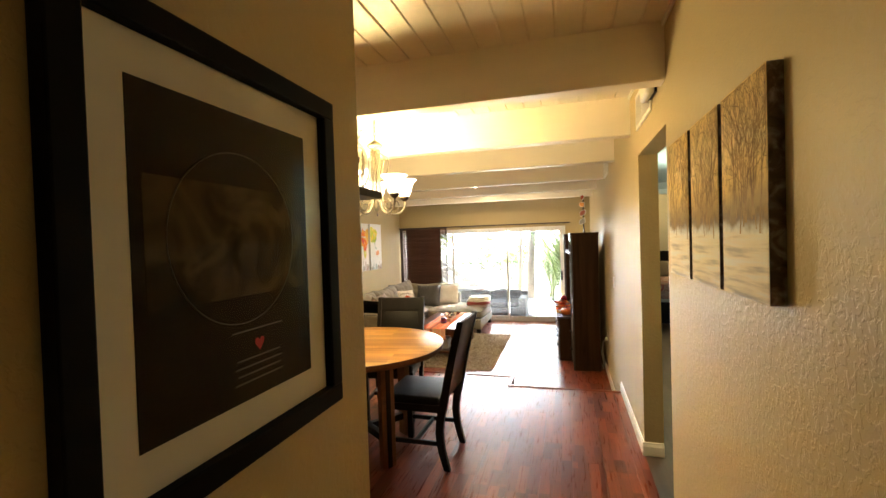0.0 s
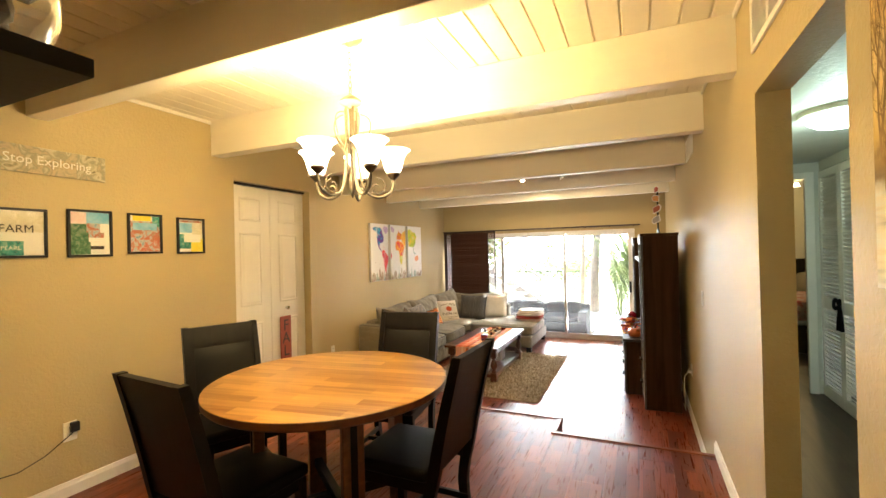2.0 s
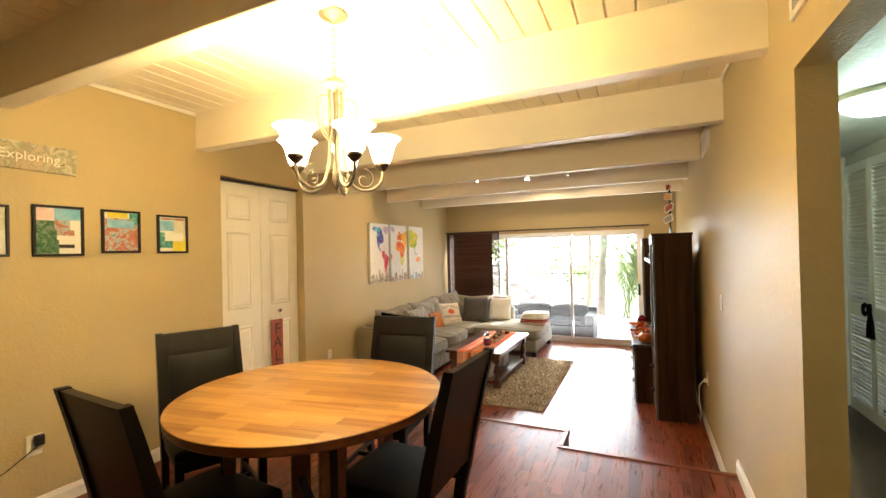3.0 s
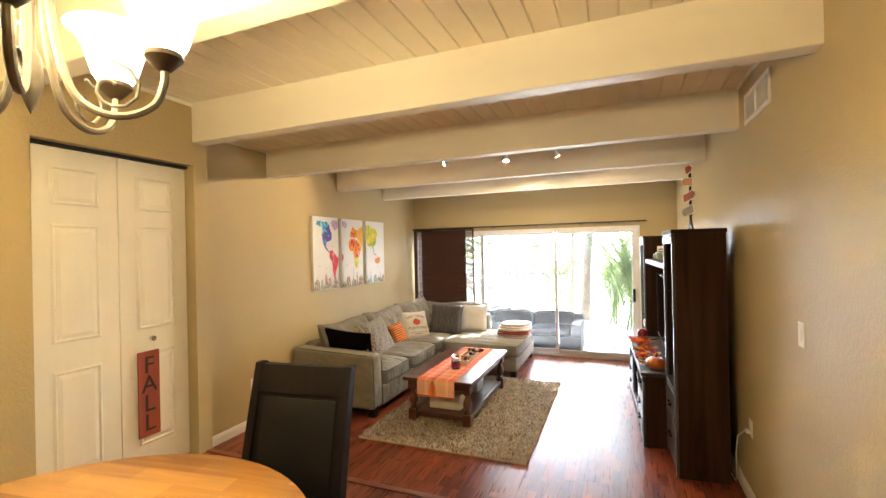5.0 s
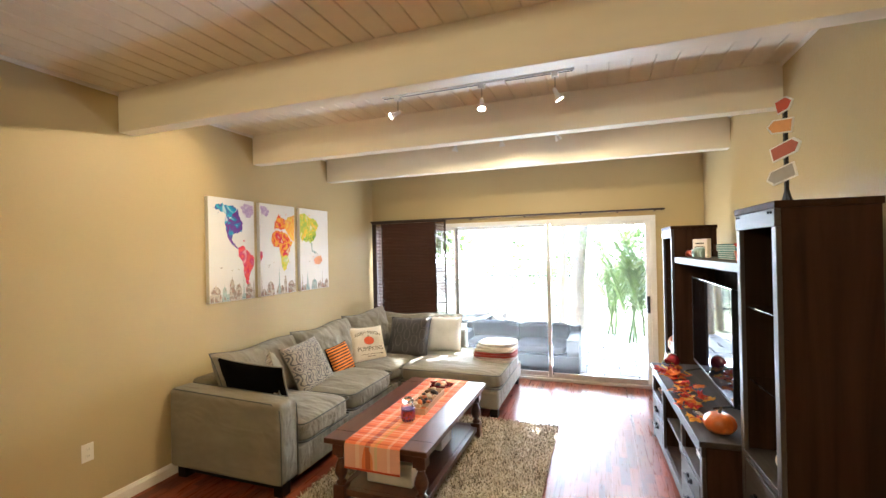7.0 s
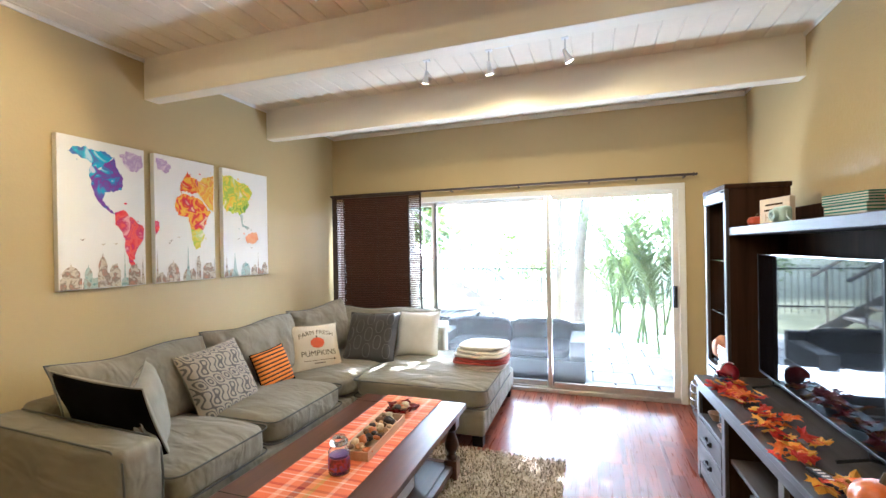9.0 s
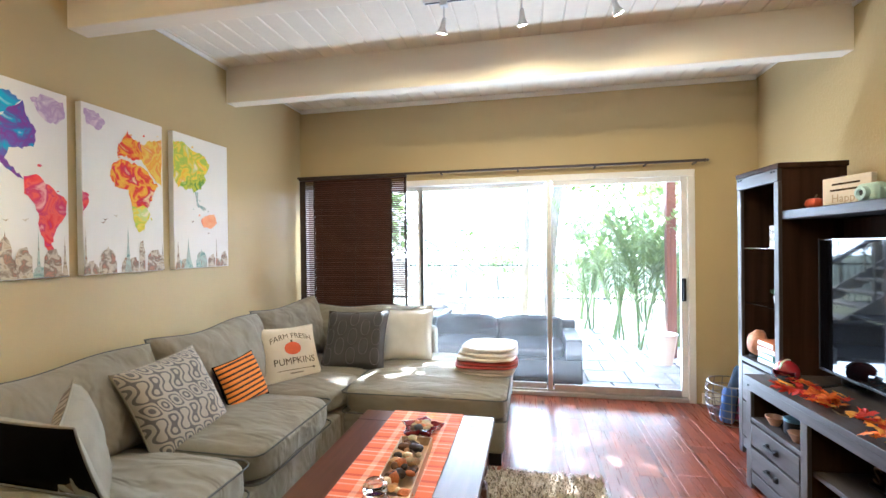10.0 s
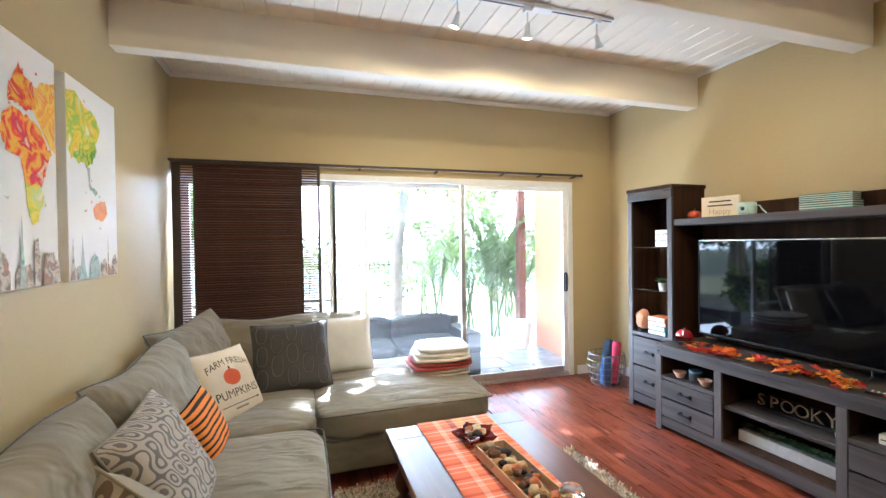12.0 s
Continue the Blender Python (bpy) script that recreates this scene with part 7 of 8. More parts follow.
def helmet():
    h = thing("toy_helmet", pose(0.54, 8.40, 0.6415, 0, 0, -60), "small glossy dark red toy football helmet with white stripe", "helmet")
    bm = B()
    bmesh.ops.create_uvsphere(bm, u_segments=28, v_segments=18, radius=0.062)
    bmesh.ops.delete(bm, geom=[v for v in bm.verts if v.co.z < -0.045 or (v.co.y < -0.03 and v.co.z < 0.008)], context="VERTS")
    bmesh.ops.solidify(bm, geom=bm.faces[:], thickness=0.004)
    part("shell", moved(bm, Matrix.Translation((0, 0, 0.055))), material("helmet_red", (0.28, 0.012, 0.02), 0.2, var=0.1, coat=0.6), h, "", True)
    part("stripe", tube(B(), [(0, -0.0625 * math.cos(a), 0.055 + 0.0625 * math.sin(a)) for a in [0.35 + k * 0.2 for k in range(13)]], 0.005, 6), paper_white, h, "white centre stripe", True)
    for z in (0.028, 0.045):
        part("face_guard_bar", tube(B(), [(0.062 * math.cos(a), 0.075 * math.sin(a) - 0.005, z) for a in [math.pi + 0.25 + k * 0.33 for k in range(9)]], 0.003, 6), plastic_black, h, "", True)
    part("neck_pad", lathe(B(), [(0.0, 0.0), (0.045, 0.0), (0.048, 0.012), (0.0, 0.014)], 20, (0, 0.01, 0)), plastic_black, h)


helmet()
salt = thing("salt_lamp", pose(0.66, 8.91, 0.646), "rough pale orange salt rock lamp on a dark base", "salt lamp")
bm = B()
bmesh.ops.create_icosphere(bm, subdivisions=3, radius=0.058)
for v in bm.verts:
    v.co *= 1 + 0.22 * noise.noise(v.co * 28)
    v.co.z *= 1.45
part("rock", moved(bm, Matrix.Translation((0, 0, 0.098))), material("salt_rock", (0.62, 0.30, 0.17), 0.6, var=0.2, scale=30, bump=0.5, fine=70), salt)
part("base", lathe(B(), [(0.0, 0.0), (0.05, 0.0), (0.048, 0.02), (0.0, 0.022)], 20), black_wood, salt)
book_cols = [(0.06, 0.22, 0.20), (0.10, 0.30, 0.26), (0.42, 0.12, 0.03), (0.55, 0.16, 0.04)]
for i, col in enumerate(book_cols):
    bk = thing("book", pose(0.68, 8.72, 0.646 + 0.036 * i, 0, 0, (2, -2, 3, -1)[i]), "closed hardback book lying in a stack on a shelf", "book", "books in the tower")
    part("cover", box(B(), -0.075, 0.075, -0.085, 0.085, 0.0, 0.034, 0.002), material("book_cover", col, 0.6, var=0.15), bk)
    part("pages", box(B(), -0.077, 0.07, -0.081, 0.081, 0.004, 0.030), paper_white, bk)
leaf_green = material("succulent_green", (0.06, 0.14, 0.05), 0.5, var=0.4, scale=20, colour2=(0.14, 0.25, 0.10))
zinc = material("zinc_pot", (0.45, 0.43, 0.40), 0.5, metal=0.5, var=0.15, scale=20)


def potted_plant(x, y, z, r, h, n, label, seed):
    p = thing("potted_plant", pose(x, y, z), label, "plant")
    part("pot", lathe(B(), [(0.0, 0.0), (r * 0.75, 0.0), (r, h), (r * 0.9, h), (r * 0.85, h * 0.85), (0.0, h * 0.85)], 20), zinc, p, "", True)
    rng = random.Random(seed)
    bm = B()
    for i in range(n):
        a, up = rng.uniform(0, 6.28), rng.uniform(0.5, 1.4)
        ln = rng.uniform(0.8, 1.5) * r * 1.6
        d = Vector((math.cos(a), math.sin(a), up)).normalized()
        s = d.cross(Vector((0, 0, 1))).normalized() * r * 0.28
        o = Vector((0, 0, h * 0.85))
        vs = [bm.verts.new(o), bm.verts.new(o + d * ln * 0.5 + s), bm.verts.new(o + d * ln + Vector((0, 0, -0.1 * ln))), bm.verts.new(o + d * ln * 0.5 - s)]
        t = bm.verts.new(o + d * ln * 0.5 + Vector((0, 0, 0.006)))
        for k in range(4):
            bm.faces.new((vs[k], vs[(k + 1) % 4], t))
    part("leaves", bm, leaf_green, p, "small green leaves")
    return p


potted_plant(0.70, 8.74, 1.004, 0.036, 0.06, 44, "small leafy green plant in a grey pot", 3)


def word_block(x, y, z, rot, w, h, d, lines, size, label, mat=paper_white, inks=ink):
    b = thing("block_sign", pose(x, y, z, 0, 0, rot), label, "sign")
    part("block", box(B(), -w / 2, w / 2, 0.0, d, 0.0, h, 0.003), mat, b)
    for i, (txt, yy) in enumerate(lines):
        part("lettering", moved(letters(txt, size, 0.0005), Matrix.Translation((0, -0.0012, yy)) @ Matrix.Rotation(radians(90), 4, "X")), inks, b, "dark lettering")
    return b


word_block(0.66, 8.70, 1.364, -90, 0.15, 0.135, 0.03, [("HOME", 0.095), ("SWEET", 0.045)], 0.045, "small white block sign lettered HOME SWEET")
wb = word_block(0.74, 8.27, 1.576, -80, 0.26, 0.15, 0.03, [("Happy", 0.04)], 0.06, "pale wooden block sign lettered Happy", material("pale_sign", (0.66, 0.56, 0.42), 0.6, var=0.08, scale=12), material("tan_ink", (0.42, 0.30, 0.18), 0.7))
for k, hw in ((0.115, 0.075), (0.085, 0.085)):
    part("script_line", box(B(), -hw, hw, -0.001, 0.0005, k - 0.006, k + 0.004), ink, wb, "line of small dark script")
cam_mint = material("mint_plastic", (0.42, 0.55, 0.48), 0.45, var=0.05)
tc = thing("toy_camera", pose(0.66, 8.03, 1.576, 0, 0, -85), "mint green toy instant camera on a shelf", "camera toy")
part("body", box(B(), -0.055, 0.055, 0.0, 0.05, 0.0, 0.085, 0.018, 4), cam_mint, tc, "", True)
part("lens_ring", moved(lathe(B(), [(0.0, 0.0), (0.032, 0.0), (0.030, 0.02), (0.018, 0.022), (0.014, 0.012), (0.0, 0.012)], 24), Matrix.Translation((-0.008, 0.0, 0.04)) @ Matrix.Rotation(radians(90), 4, "X")), cam_mint, tc, "", True)
part("lens", moved(lathe(B(), [(0.0, 0.0125), (0.0135, 0.0125), (0.0, 0.0145)], 18), Matrix.Translation((-0.008, 0.0, 0.04)) @ Matrix.Rotation(radians(90), 4, "X")), plastic_black, tc)
part("strap", tube(B(), [(0.055, 0.02, 0.06), (0.09, 0.0, 0.055), (0.11, -0.01, 0.03), (0.13, 0.0, 0.004)], 0.004, 6), cam_mint, tc, "", True)
vs = thing("book_stack_box", pose(0.74, 7.62, 1.576, 0, 0, -86), "decorative teal and white striped storage box stack", "storage box")
stripe_teal = stripes_material("teal_stripes", (0.55, 0.55, 0.50), (0.02, 0.16, 0.14), 2, 4, 0.5)
part("lower_box", box(B(), -0.13, 0.13, 0.0, 0.12, 0.0, 0.055, 0.003), stripe_teal, vs)
part("upper_box", moved(box(B(), -0.125, 0.125, 0.0, 0.12, 0.056, 0.10, 0.003), Matrix.Rotation(radians(5), 4, "Z")), stripe_teal, vs)
pot = thing("flower_pot", pose(0.74, 7.28, 1.576), "small orange pot with red autumn leaves", "plant pot")
part("pot", lathe(B(), [(0.0, 0.0), (0.036, 0.0), (0.046, 0.06), (0.040, 0.06), (0.036, 0.05), (0.0, 0.05)], 20), pumpkin_orange, pot, "", True)
rng = random.Random(31)
for i in range(12):
    m = Matrix.Translation((rng.uniform(-0.03, 0.03), rng.uniform(-0.03, 0.03), 0.07 + rng.uniform(0, 0.04))) @ Matrix.Rotation(rng.uniform(0, 6), 4, "Z") @ Matrix.Rotation(rng.uniform(0.2, 1.3), 4, "X")
    part("leaf", moved(maple_leaf(rng, 0.03), m), maple[i % 2], pot)
ceramic = material("ceramic_tan", (0.45, 0.26, 0.17), 0.4, var=0.1)
for x, y, mt, r in ((0.47, 8.38, ceramic, 0.045), (0.50, 8.275, plastic_black, 0.042), (0.46, 8.17, ceramic, 0.045)):
    bw = thing("bowl", pose(x, y, 0.411), "small round ceramic bowl on a console shelf" if mt is ceramic else "black jar with a blue lid on a shelf", "bowl")
    if mt is ceramic:
        part("bowl", lathe(B(), [(0.0, 0.0), (0.022, 0.0), (r, 0.045), (r - 0.004, 0.046), (0.02, 0.006), (0.0, 0.006)], 22), mt, bw, "", True)
    else:
        part("body", lathe(B(), [(0.0, 0.0), (r, 0.0), (r, 0.062), (0.0, 0.062)], 22), mt, bw, "", True)
        part("lid", lathe(B(), [(0.0, 0.0625), (r + 0.002, 0.0625), (r + 0.002, 0.076), (0.0, 0.078)], 22), material("blue_lid", (0.12, 0.22, 0.30), 0.4), bw, "", True)
brass_letters = material("gold_letters", (0.17, 0.115, 0.05), 0.4, metal=0.4, var=0.15)
sp = thing("word_sign", pose(0.60, 7.70, 0.3405, 0, 0, -90), "freestanding gold letters spelling SPOOKY on a shelf", "sign")
part("base", box(B(), -0.22, 0.22, -0.015, 0.015, 0.0, 0.014, 0.002), black_wood, sp)
for i, ch in enumerate("SPOOKY"):
    bm = letters(ch, 0.105, 0.005)
    part("letter", moved(bm, Matrix.Translation((-0.19 + 0.076 * i, 0.0, 0.055)) @ Matrix.Rotation(radians(90), 4, "X")), brass_letters, sp, "gold letter")
po = thing("planter_box", pose(0.56, 7.70, 0.1225), "long pale planter box with small green succulents", "planter")
part("box", box(B(), -0.06, 0.06, -0.27, 0.27, 0.0, 0.07, 0.004), material("pale_planter", (0.34, 0.32, 0.29), 0.7, var=0.2, scale=9), po)
rng = random.Random(5)
for i in range(9):
    bm = B()
    cy = -0.24 + 0.06 * i
    for ring in range(3):
        for k in range(8):
            a = k * math.tau / 8 + ring * 0.4
            ln, up = 0.058 - 0.011 * ring, 0.35 + 0.5 * ring
            d = Vector((math.cos(a), math.sin(a), up)).normalized()
            s = Vector((-math.sin(a), math.cos(a), 0)) * 0.014
            o = Vector((0, cy, 0.07))
            q = [bm.verts.new(o), bm.verts.new(o + d * ln * 0.6 + s), bm.verts.new(o + d * ln), bm.verts.new(o + d * ln * 0.6 - s)]
            bm.faces.new(q)
    part("succulent", bm, leaf_green, po, "green succulent rosette")
rb = thing("router_box", pose(0.58, 7.12, 0.411, 0, 0, 0), "flat white electronics box on a console shelf", "electronics")
part("case", box(B(), -0.12, 0.10, -0.13, 0.13, 0.0, 0.05, 0.006), plastic_white, rb)
part("vent_line", box(B(), -0.121, -0.1195, -0.12, 0.12, 0.022, 0.027), plastic_black, rb)
potted_plant(0.50, 7.42, 0.3405, 0.026, 0.045, 26, "tiny green plant in a pale pot", 6)
tb = thing("television_remote", pose(0.455, 7.22, 0.6415, 0, 0, 12), "slim black remote control on a grey console", "remote")
part("body", box(B(), -0.022, 0.022, -0.08, 0.08, 0.0, 0.014, 0.005, 3), plastic_black, tb)
for i in range(6):
    part("button", box(B(), -0.012, 0.012, -0.06 + 0.022 * i, -0.05 + 0.022 * i, 0.0138, 0.0156, 0.001), material("button_grey", (0.2, 0.2, 0.2), 0.5) if i == 0 else plastic_white, tb)
ow = thing("shelf_basket", pose(0.72, 6.62, 1.364), "small round woven brown basket ornament in the tower", "ornament")
part("body", lathe(B(), [(0.0, 0.0), (0.04, 0.0), (0.06, 0.04), (0.055, 0.09), (0.03, 0.11), (0.0, 0.11)], 18), material("wicker", (0.30, 0.16, 0.08), 0.8, var=0.4, scale=40, bump=0.8, fine=80), ow, "", True)


def arrow_sign():
    s = thing("arrow_signpost", pose(0.79, 6.82, 1.8505, 0, 0, -80), "black signpost with autumn-coloured arrow boards", "sign")
    part("pole", box(B(), -0.008, 0.008, -0.008, 0.008, 0.0, 0.53, 0.002), plastic_black, s)
    part("foot", prism(B(), [(-0.05, 0.0), (0.05, 0.0), (0.006, 0.09), (-0.006, 0.09)], 0.012, Matrix.Translation((0.0, -0.006, 0.0)) @ Matrix.Rotation(radians(90), 4, "X") @ Matrix.Rotation(radians(180), 4, "Y")), plastic_black, s)
    rim = paper_white
    for z, wd, hh, col, flipx, tilt in ((0.50, 0.06, 0.07, (0.45, 0.07, 0.03), 1, 12), (0.40, 0.11, 0.07, (0.62, 0.30, 0.10), -1, -8), (0.28, 0.13, 0.075, (0.38, 0.10, 0.06), 1, 14), (0.165, 0.13, 0.075, (0.33, 0.31, 0.29), -1, 14)):
        out = [(-wd / 2, -hh / 2), (wd / 2, -hh / 2), (wd / 2 + 0.03, 0), (wd / 2, hh / 2), (-wd / 2, hh / 2)]
        out = [(x * flipx, y) for x, y in out]
        m = Matrix.Translation((0, -0.010, z)) @ Matrix.Rotation(radians(18), 4, "Z") @ Matrix.Rotation(radians(90), 4, "X") @ Matrix.Rotation(radians(tilt), 4, "Z")
        a = part("arrow_board", prism(B(), out, 0.006, m), rim, s, "arrow board with pale rim")
        part("board_face", prism(B(), [(x * 0.86, y * 0.8) for x, y in out], 0.008, m), material("arrow_paint", col, 0.7, var=0.15), a)


arrow_sign()

# the whole unit stands a little askew to the wall
ASKEW = Matrix.Translation((0.60, 6.40, 0)) @ Matrix.Rotation(radians(2.4), 4, "Z") @ Matrix.Translation((-0.60, -6.40, 0))
for ob in [o for o in scene.objects if o not in BEFORE_UNIT and o.parent is None and not o.name.startswith("television")]:
    ob.matrix_basis = ASKEW @ ob.matrix_basis

# ---- wire basket by the door ----
basket_wire = material("basket_wire", (0.20, 0.19, 0.18), 0.4, metal=0.6, var=0.2, scale=30)


def wire_basket():
    b = thing("wire_basket", pose(0.64, 9.50, 0), "dark wire basket holding rolled blue and pink mats", "basket")
    prof = lambda t: 0.115 + 0.065 * math.sin(math.pi * (0.12 + 0.6 * t))
    for i in range(6):
        t = i / 5
        r, z = prof(t), 0.006 + 0.30 * t
        part("ring", tube(B(), [(r * math.cos(k * math.tau / 28), r * math.sin(k * math.tau / 28), z) for k in range(29)], 0.0035 if i < 5 else 0.005, 6), basket_wire, b, "", True)
    for k in range(16):
        a = k * math.tau / 16
        part("wire", tube(B(), [(prof(q / 6) * math.cos(a), prof(q / 6) * math.sin(a), 0.006 + 0.05 * q) for q in range(7)], 0.003, 6), basket_wire, b)


wire_basket()
for dx, dy, ln, r, col, lean, label in ((-0.03, 0.02, 0.42, 0.062, (0.015, 0.03, 0.05), 22, "rolled dark blue exercise mat in a basket"), (0.05, -0.03, 0.40, 0.045, (0.50, 0.04, 0.10), 12, "rolled pink exercise mat in a basket"), (-0.06, -0.05, 0.26, 0.05, (0.05, 0.10, 0.25), 8, "rolled blue towel in a basket")):
    m = thing("rolled_mat", pose(0.64 + dx, 9.50 + dy, 0.012, 0, lean, 20), label, "mat", "mats in the basket")
    part("roll", lathe(B(), [(0.0, 0.0), (r * 0.9, 0.0), (r, 0.02), (r, ln - 0.03), (r * 0.85, ln), (r * 0.3, ln + 0.006), (0.0, ln - 0.004)], 20), material("mat_cloth", col, 0.85, var=0.2, scale=20, bump=0.3), m, "", True)
# ---- the hall and bedroom seen through the east opening ----
hall_paint = material("hall_paint", (0.62, 0.60, 0.52), 0.5, var=0.04, scale=3, bump=0.3, fine=60)
popcorn = material("hall_ceiling", (0.70, 0.70, 0.66), 0.6, var=0.06, scale=6, bump=1.0, fine=45)
hall_floor_wood = wood_material("hall_floor_wood", (0.035, 0.022, 0.014), (0.09, 0.06, 0.04), 0.4, axis=1, plank=0.12, length=0.9)
HX, HC = 2.10, 2.46


def hall():
    setting("floor_hall", box(B(), XR + 0.12, 4.6, 1.9, 11.2, 0.18, STEP - 0.004), hall_floor_wood, "grey-brown plank floor of the hall")
    setting("floor_threshold", box(B(), XR - 0.001, XR + 0.12, 2.662, 3.508, 0.18, STEP - 0.002), hall_floor_wood, "wooden threshold of the hall opening")
    setting("ceiling_hall", box(B(), XR + 0.12, HX + 0.7, 1.9, 6.5, HC, HC + 0.1), popcorn, "white stippled hall ceiling")
    setting("ceiling_bedroom", box(B(), XR + 0.12, 4.6, 6.62, 11.2, 2.72, 2.82), popcorn, "white bedroom ceiling")
    setting("wall_hall_south", box(B(), XR + 0.12, HX + 0.7, 1.8, 1.9, STEP, HC), hall_paint)
    bm = B()
    box(bm, HX, HX + 0.1, 1.9, 4.66, STEP, HC)
    box(bm, HX, HX + 0.1, 4.66, 6.44, 2.37, HC)
    box(bm, HX + 0.6, HX + 0.7, 4.6, 6.5, STEP, HC)
    setting("wall_hall_east", bm, hall_paint, "pale hall wall with a closet opening")
    bm = B()
    box(bm, 2.03, 4.6, 6.5, 6.62, STEP, 2.72)
    box(bm, XR + 0.12, 2.03, 6.5, 6.62, 2.34, 2.72)
    box(bm, XR + 0.12, 1.22, 6.5, 6.62, STEP, 2.34)
    setting("wall_hall_north", bm, hall_paint, "pale wall with the bedroom doorway")
    for x0, x1, z0, z1 in ((2.0, 2.07, STEP, 2.37), (1.18, 1.25, STEP, 2.37), (1.25, 2.0, 2.31, 2.37)):
        setting("door_trim", box(B(), x0, x1, 6.472, 6.5, z0, z1, 0.004), trim_white, "white door trim")
    bm = B()
    box(bm, 4.6, 4.7, 6.5, 11.3, STEP, 2.8)
    setting("wall_bedroom_east", bm, hall_paint)
    setting("wall_bedroom_north", box(B(), 1.12, 4.7, 11.2, 11.3, STEP, 2.8), hall_paint)


hall()


def louver_door(y0, y1):
    d = tagged(new("door_2"), "white louvered bifold closet door", kind="structure")
    x0, x1 = HX - 0.012, HX + 0.018
    z0, z1 = STEP + 0.015, 2.36
    for y in (y0 + 0.002, y1 - 0.047):
        part("stile", box(B(), x0, x1, y, y + 0.045, z0, z1, 0.003), door_white, d)
    for a, b in ((z0, z0 + 0.10), (z0 + 0.80, z0 + 0.90), (z1 - 0.07, z1)):
        part("rail", box(B(), x0 + 0.001, x1 - 0.001, y0 + 0.047, y1 - 0.047, a, b, 0.003), door_white, d)
    hw = (y1 - y0) / 2 - 0.047
    me = finish("louver", moved(box(B(), -0.018, 0.018, -hw, hw, -0.0035, 0.0035, 0.001, 1), Matrix.Rotation(radians(40), 4, "Y")), door_white)
    z = z0 + 0.125
    while z < z1 - 0.08:
        if not (z0 + 0.785 < z < z0 + 0.915):
            piece("louver", me, d, Matrix.Translation(((x0 + x1) / 2, (y0 + y1) / 2, z)))
        z += 0.032
    return d


for k in range(4):
    louver_door(4.665 + 0.443 * k, 4.665 + 0.443 * (k + 1))
bow = thing("ribbon_bow", on_east(6.0, 1.16, HX - 0.012), "black mesh ribbon bow hanging on a louvered door", "bow")
for s in (-1, 1):
    loop = [(s * (0.005 + 0.055 * math.sin(k * math.pi / 8)), 0.02 + 0.05 * math.sin(k * math.tau / 8) + 0.02 * k / 8, 0.012 + 0.02 * math.sin(k * math.pi / 8)) for k in range(9)]
    part("loop", tube(B(), loop, 0.012, 6), black_velvet, bow, "", True)
    part("tail", tube(B(), [(s * 0.004, 0.0, 0.012), (s * 0.025, -0.08, 0.012), (s * 0.04, -0.19, 0.01)], 0.012, 6, 0.016), black_velvet, bow, "", True)
part("knot", lathe(B(), [(0.0, -0.02), (0.016, -0.012), (0.018, 0.0), (0.016, 0.012), (0.0, 0.02)], 12, (0, 0.01, 0.018)), black_velvet, bow, "", True)

dome_glow = material("dome_glow", (0.86, 1.0, 0.92), 0.4, var=0.02, emit=0.6)
dl = thing("ceiling_light", pose(1.62, 4.52, HC), "round white glass dome ceiling light, switched on", "ceiling light")
part("base_ring", lathe(B(), [(0.0, 0.0), (0.19, 0.0), (0.19, -0.025), (0.17, -0.03), (0.0, -0.03)], 36), plastic_white, dl, "", True)
part("dome", lathe(B(), [(0.168, -0.031), (0.155, -0.055), (0.11, -0.085), (0.05, -0.098), (0.0, -0.10)], 36), dome_glow, dl, "glowing glass dome", True).visible_shadow = False
lamp("hall_bulb", "POINT", (1.62, 4.52, HC - 0.13), 1.25, (0.72, 1.0, 0.86), 0.08)


def bed():
    b = thing("bed", pose(2.75, 9.3, STEP), "bed with grey pillows and a red patterned cover", "bed")
    part("frame", box(B(), -0.9, 0.9, -1.0, 1.0, 0.0, 0.35, 0.01), black_wood, b)
    part("mattress", box(B(), -0.88, 0.88, -0.98, 0.98, 0.351, 0.62, 0.05, 3), paper_white, b, "", True)
    part("bedspread", box(B(), -0.9, 0.9, -1.0, 0.5, 0.40, 0.66, 0.05, 3), wash_material("bed_print", [(0.45, 0.05, 0.04), (0.6, 0.45, 0.4), (0.25, 0.03, 0.04)], 9), b, "red patterned bedspread", True)
    part("headboard", box(B(), -0.92, 0.92, 1.0, 1.06, 0.0, 1.15, 0.01), black_wood, b)
    for x in (-0.42, 0.42):
        part("pillow", moved(cushion(0.65, 0.42, 0.18, 0.4, 4, 0.01, 3), Matrix.Translation((x, 0.72, 0.76)) @ Matrix.Rotation(radians(45), 4, "X")), pale_weave, b, "", True)


bed()
fl = thing("ceiling_fan_light", pose(2.8, 10.0, 2.72), "ceiling light with two small lit glass shades", "ceiling light")
part("stem", lathe(B(), [(0.0, 0.0), (0.06, 0.0), (0.05, -0.03), (0.0, -0.03)], 20), brushed_brass, fl, "", True)
for s in (-0.09, 0.09):
    part("shade", lathe(B(), [(0.02, -0.05), (0.05, -0.11), (0.045, -0.11), (0.0, -0.07)], 16, (s, 0, 0)), shade_glow, fl, "lit glass shade", True)
    part("shade_arm", tube(B(), [(0, 0, -0.025), (s, 0, -0.055)], 0.008, 6), brushed_brass, fl)
lamp("bedroom_bulb", "POINT", (2.8, 10.0, 2.55), 1.8, WARM, 0.08)

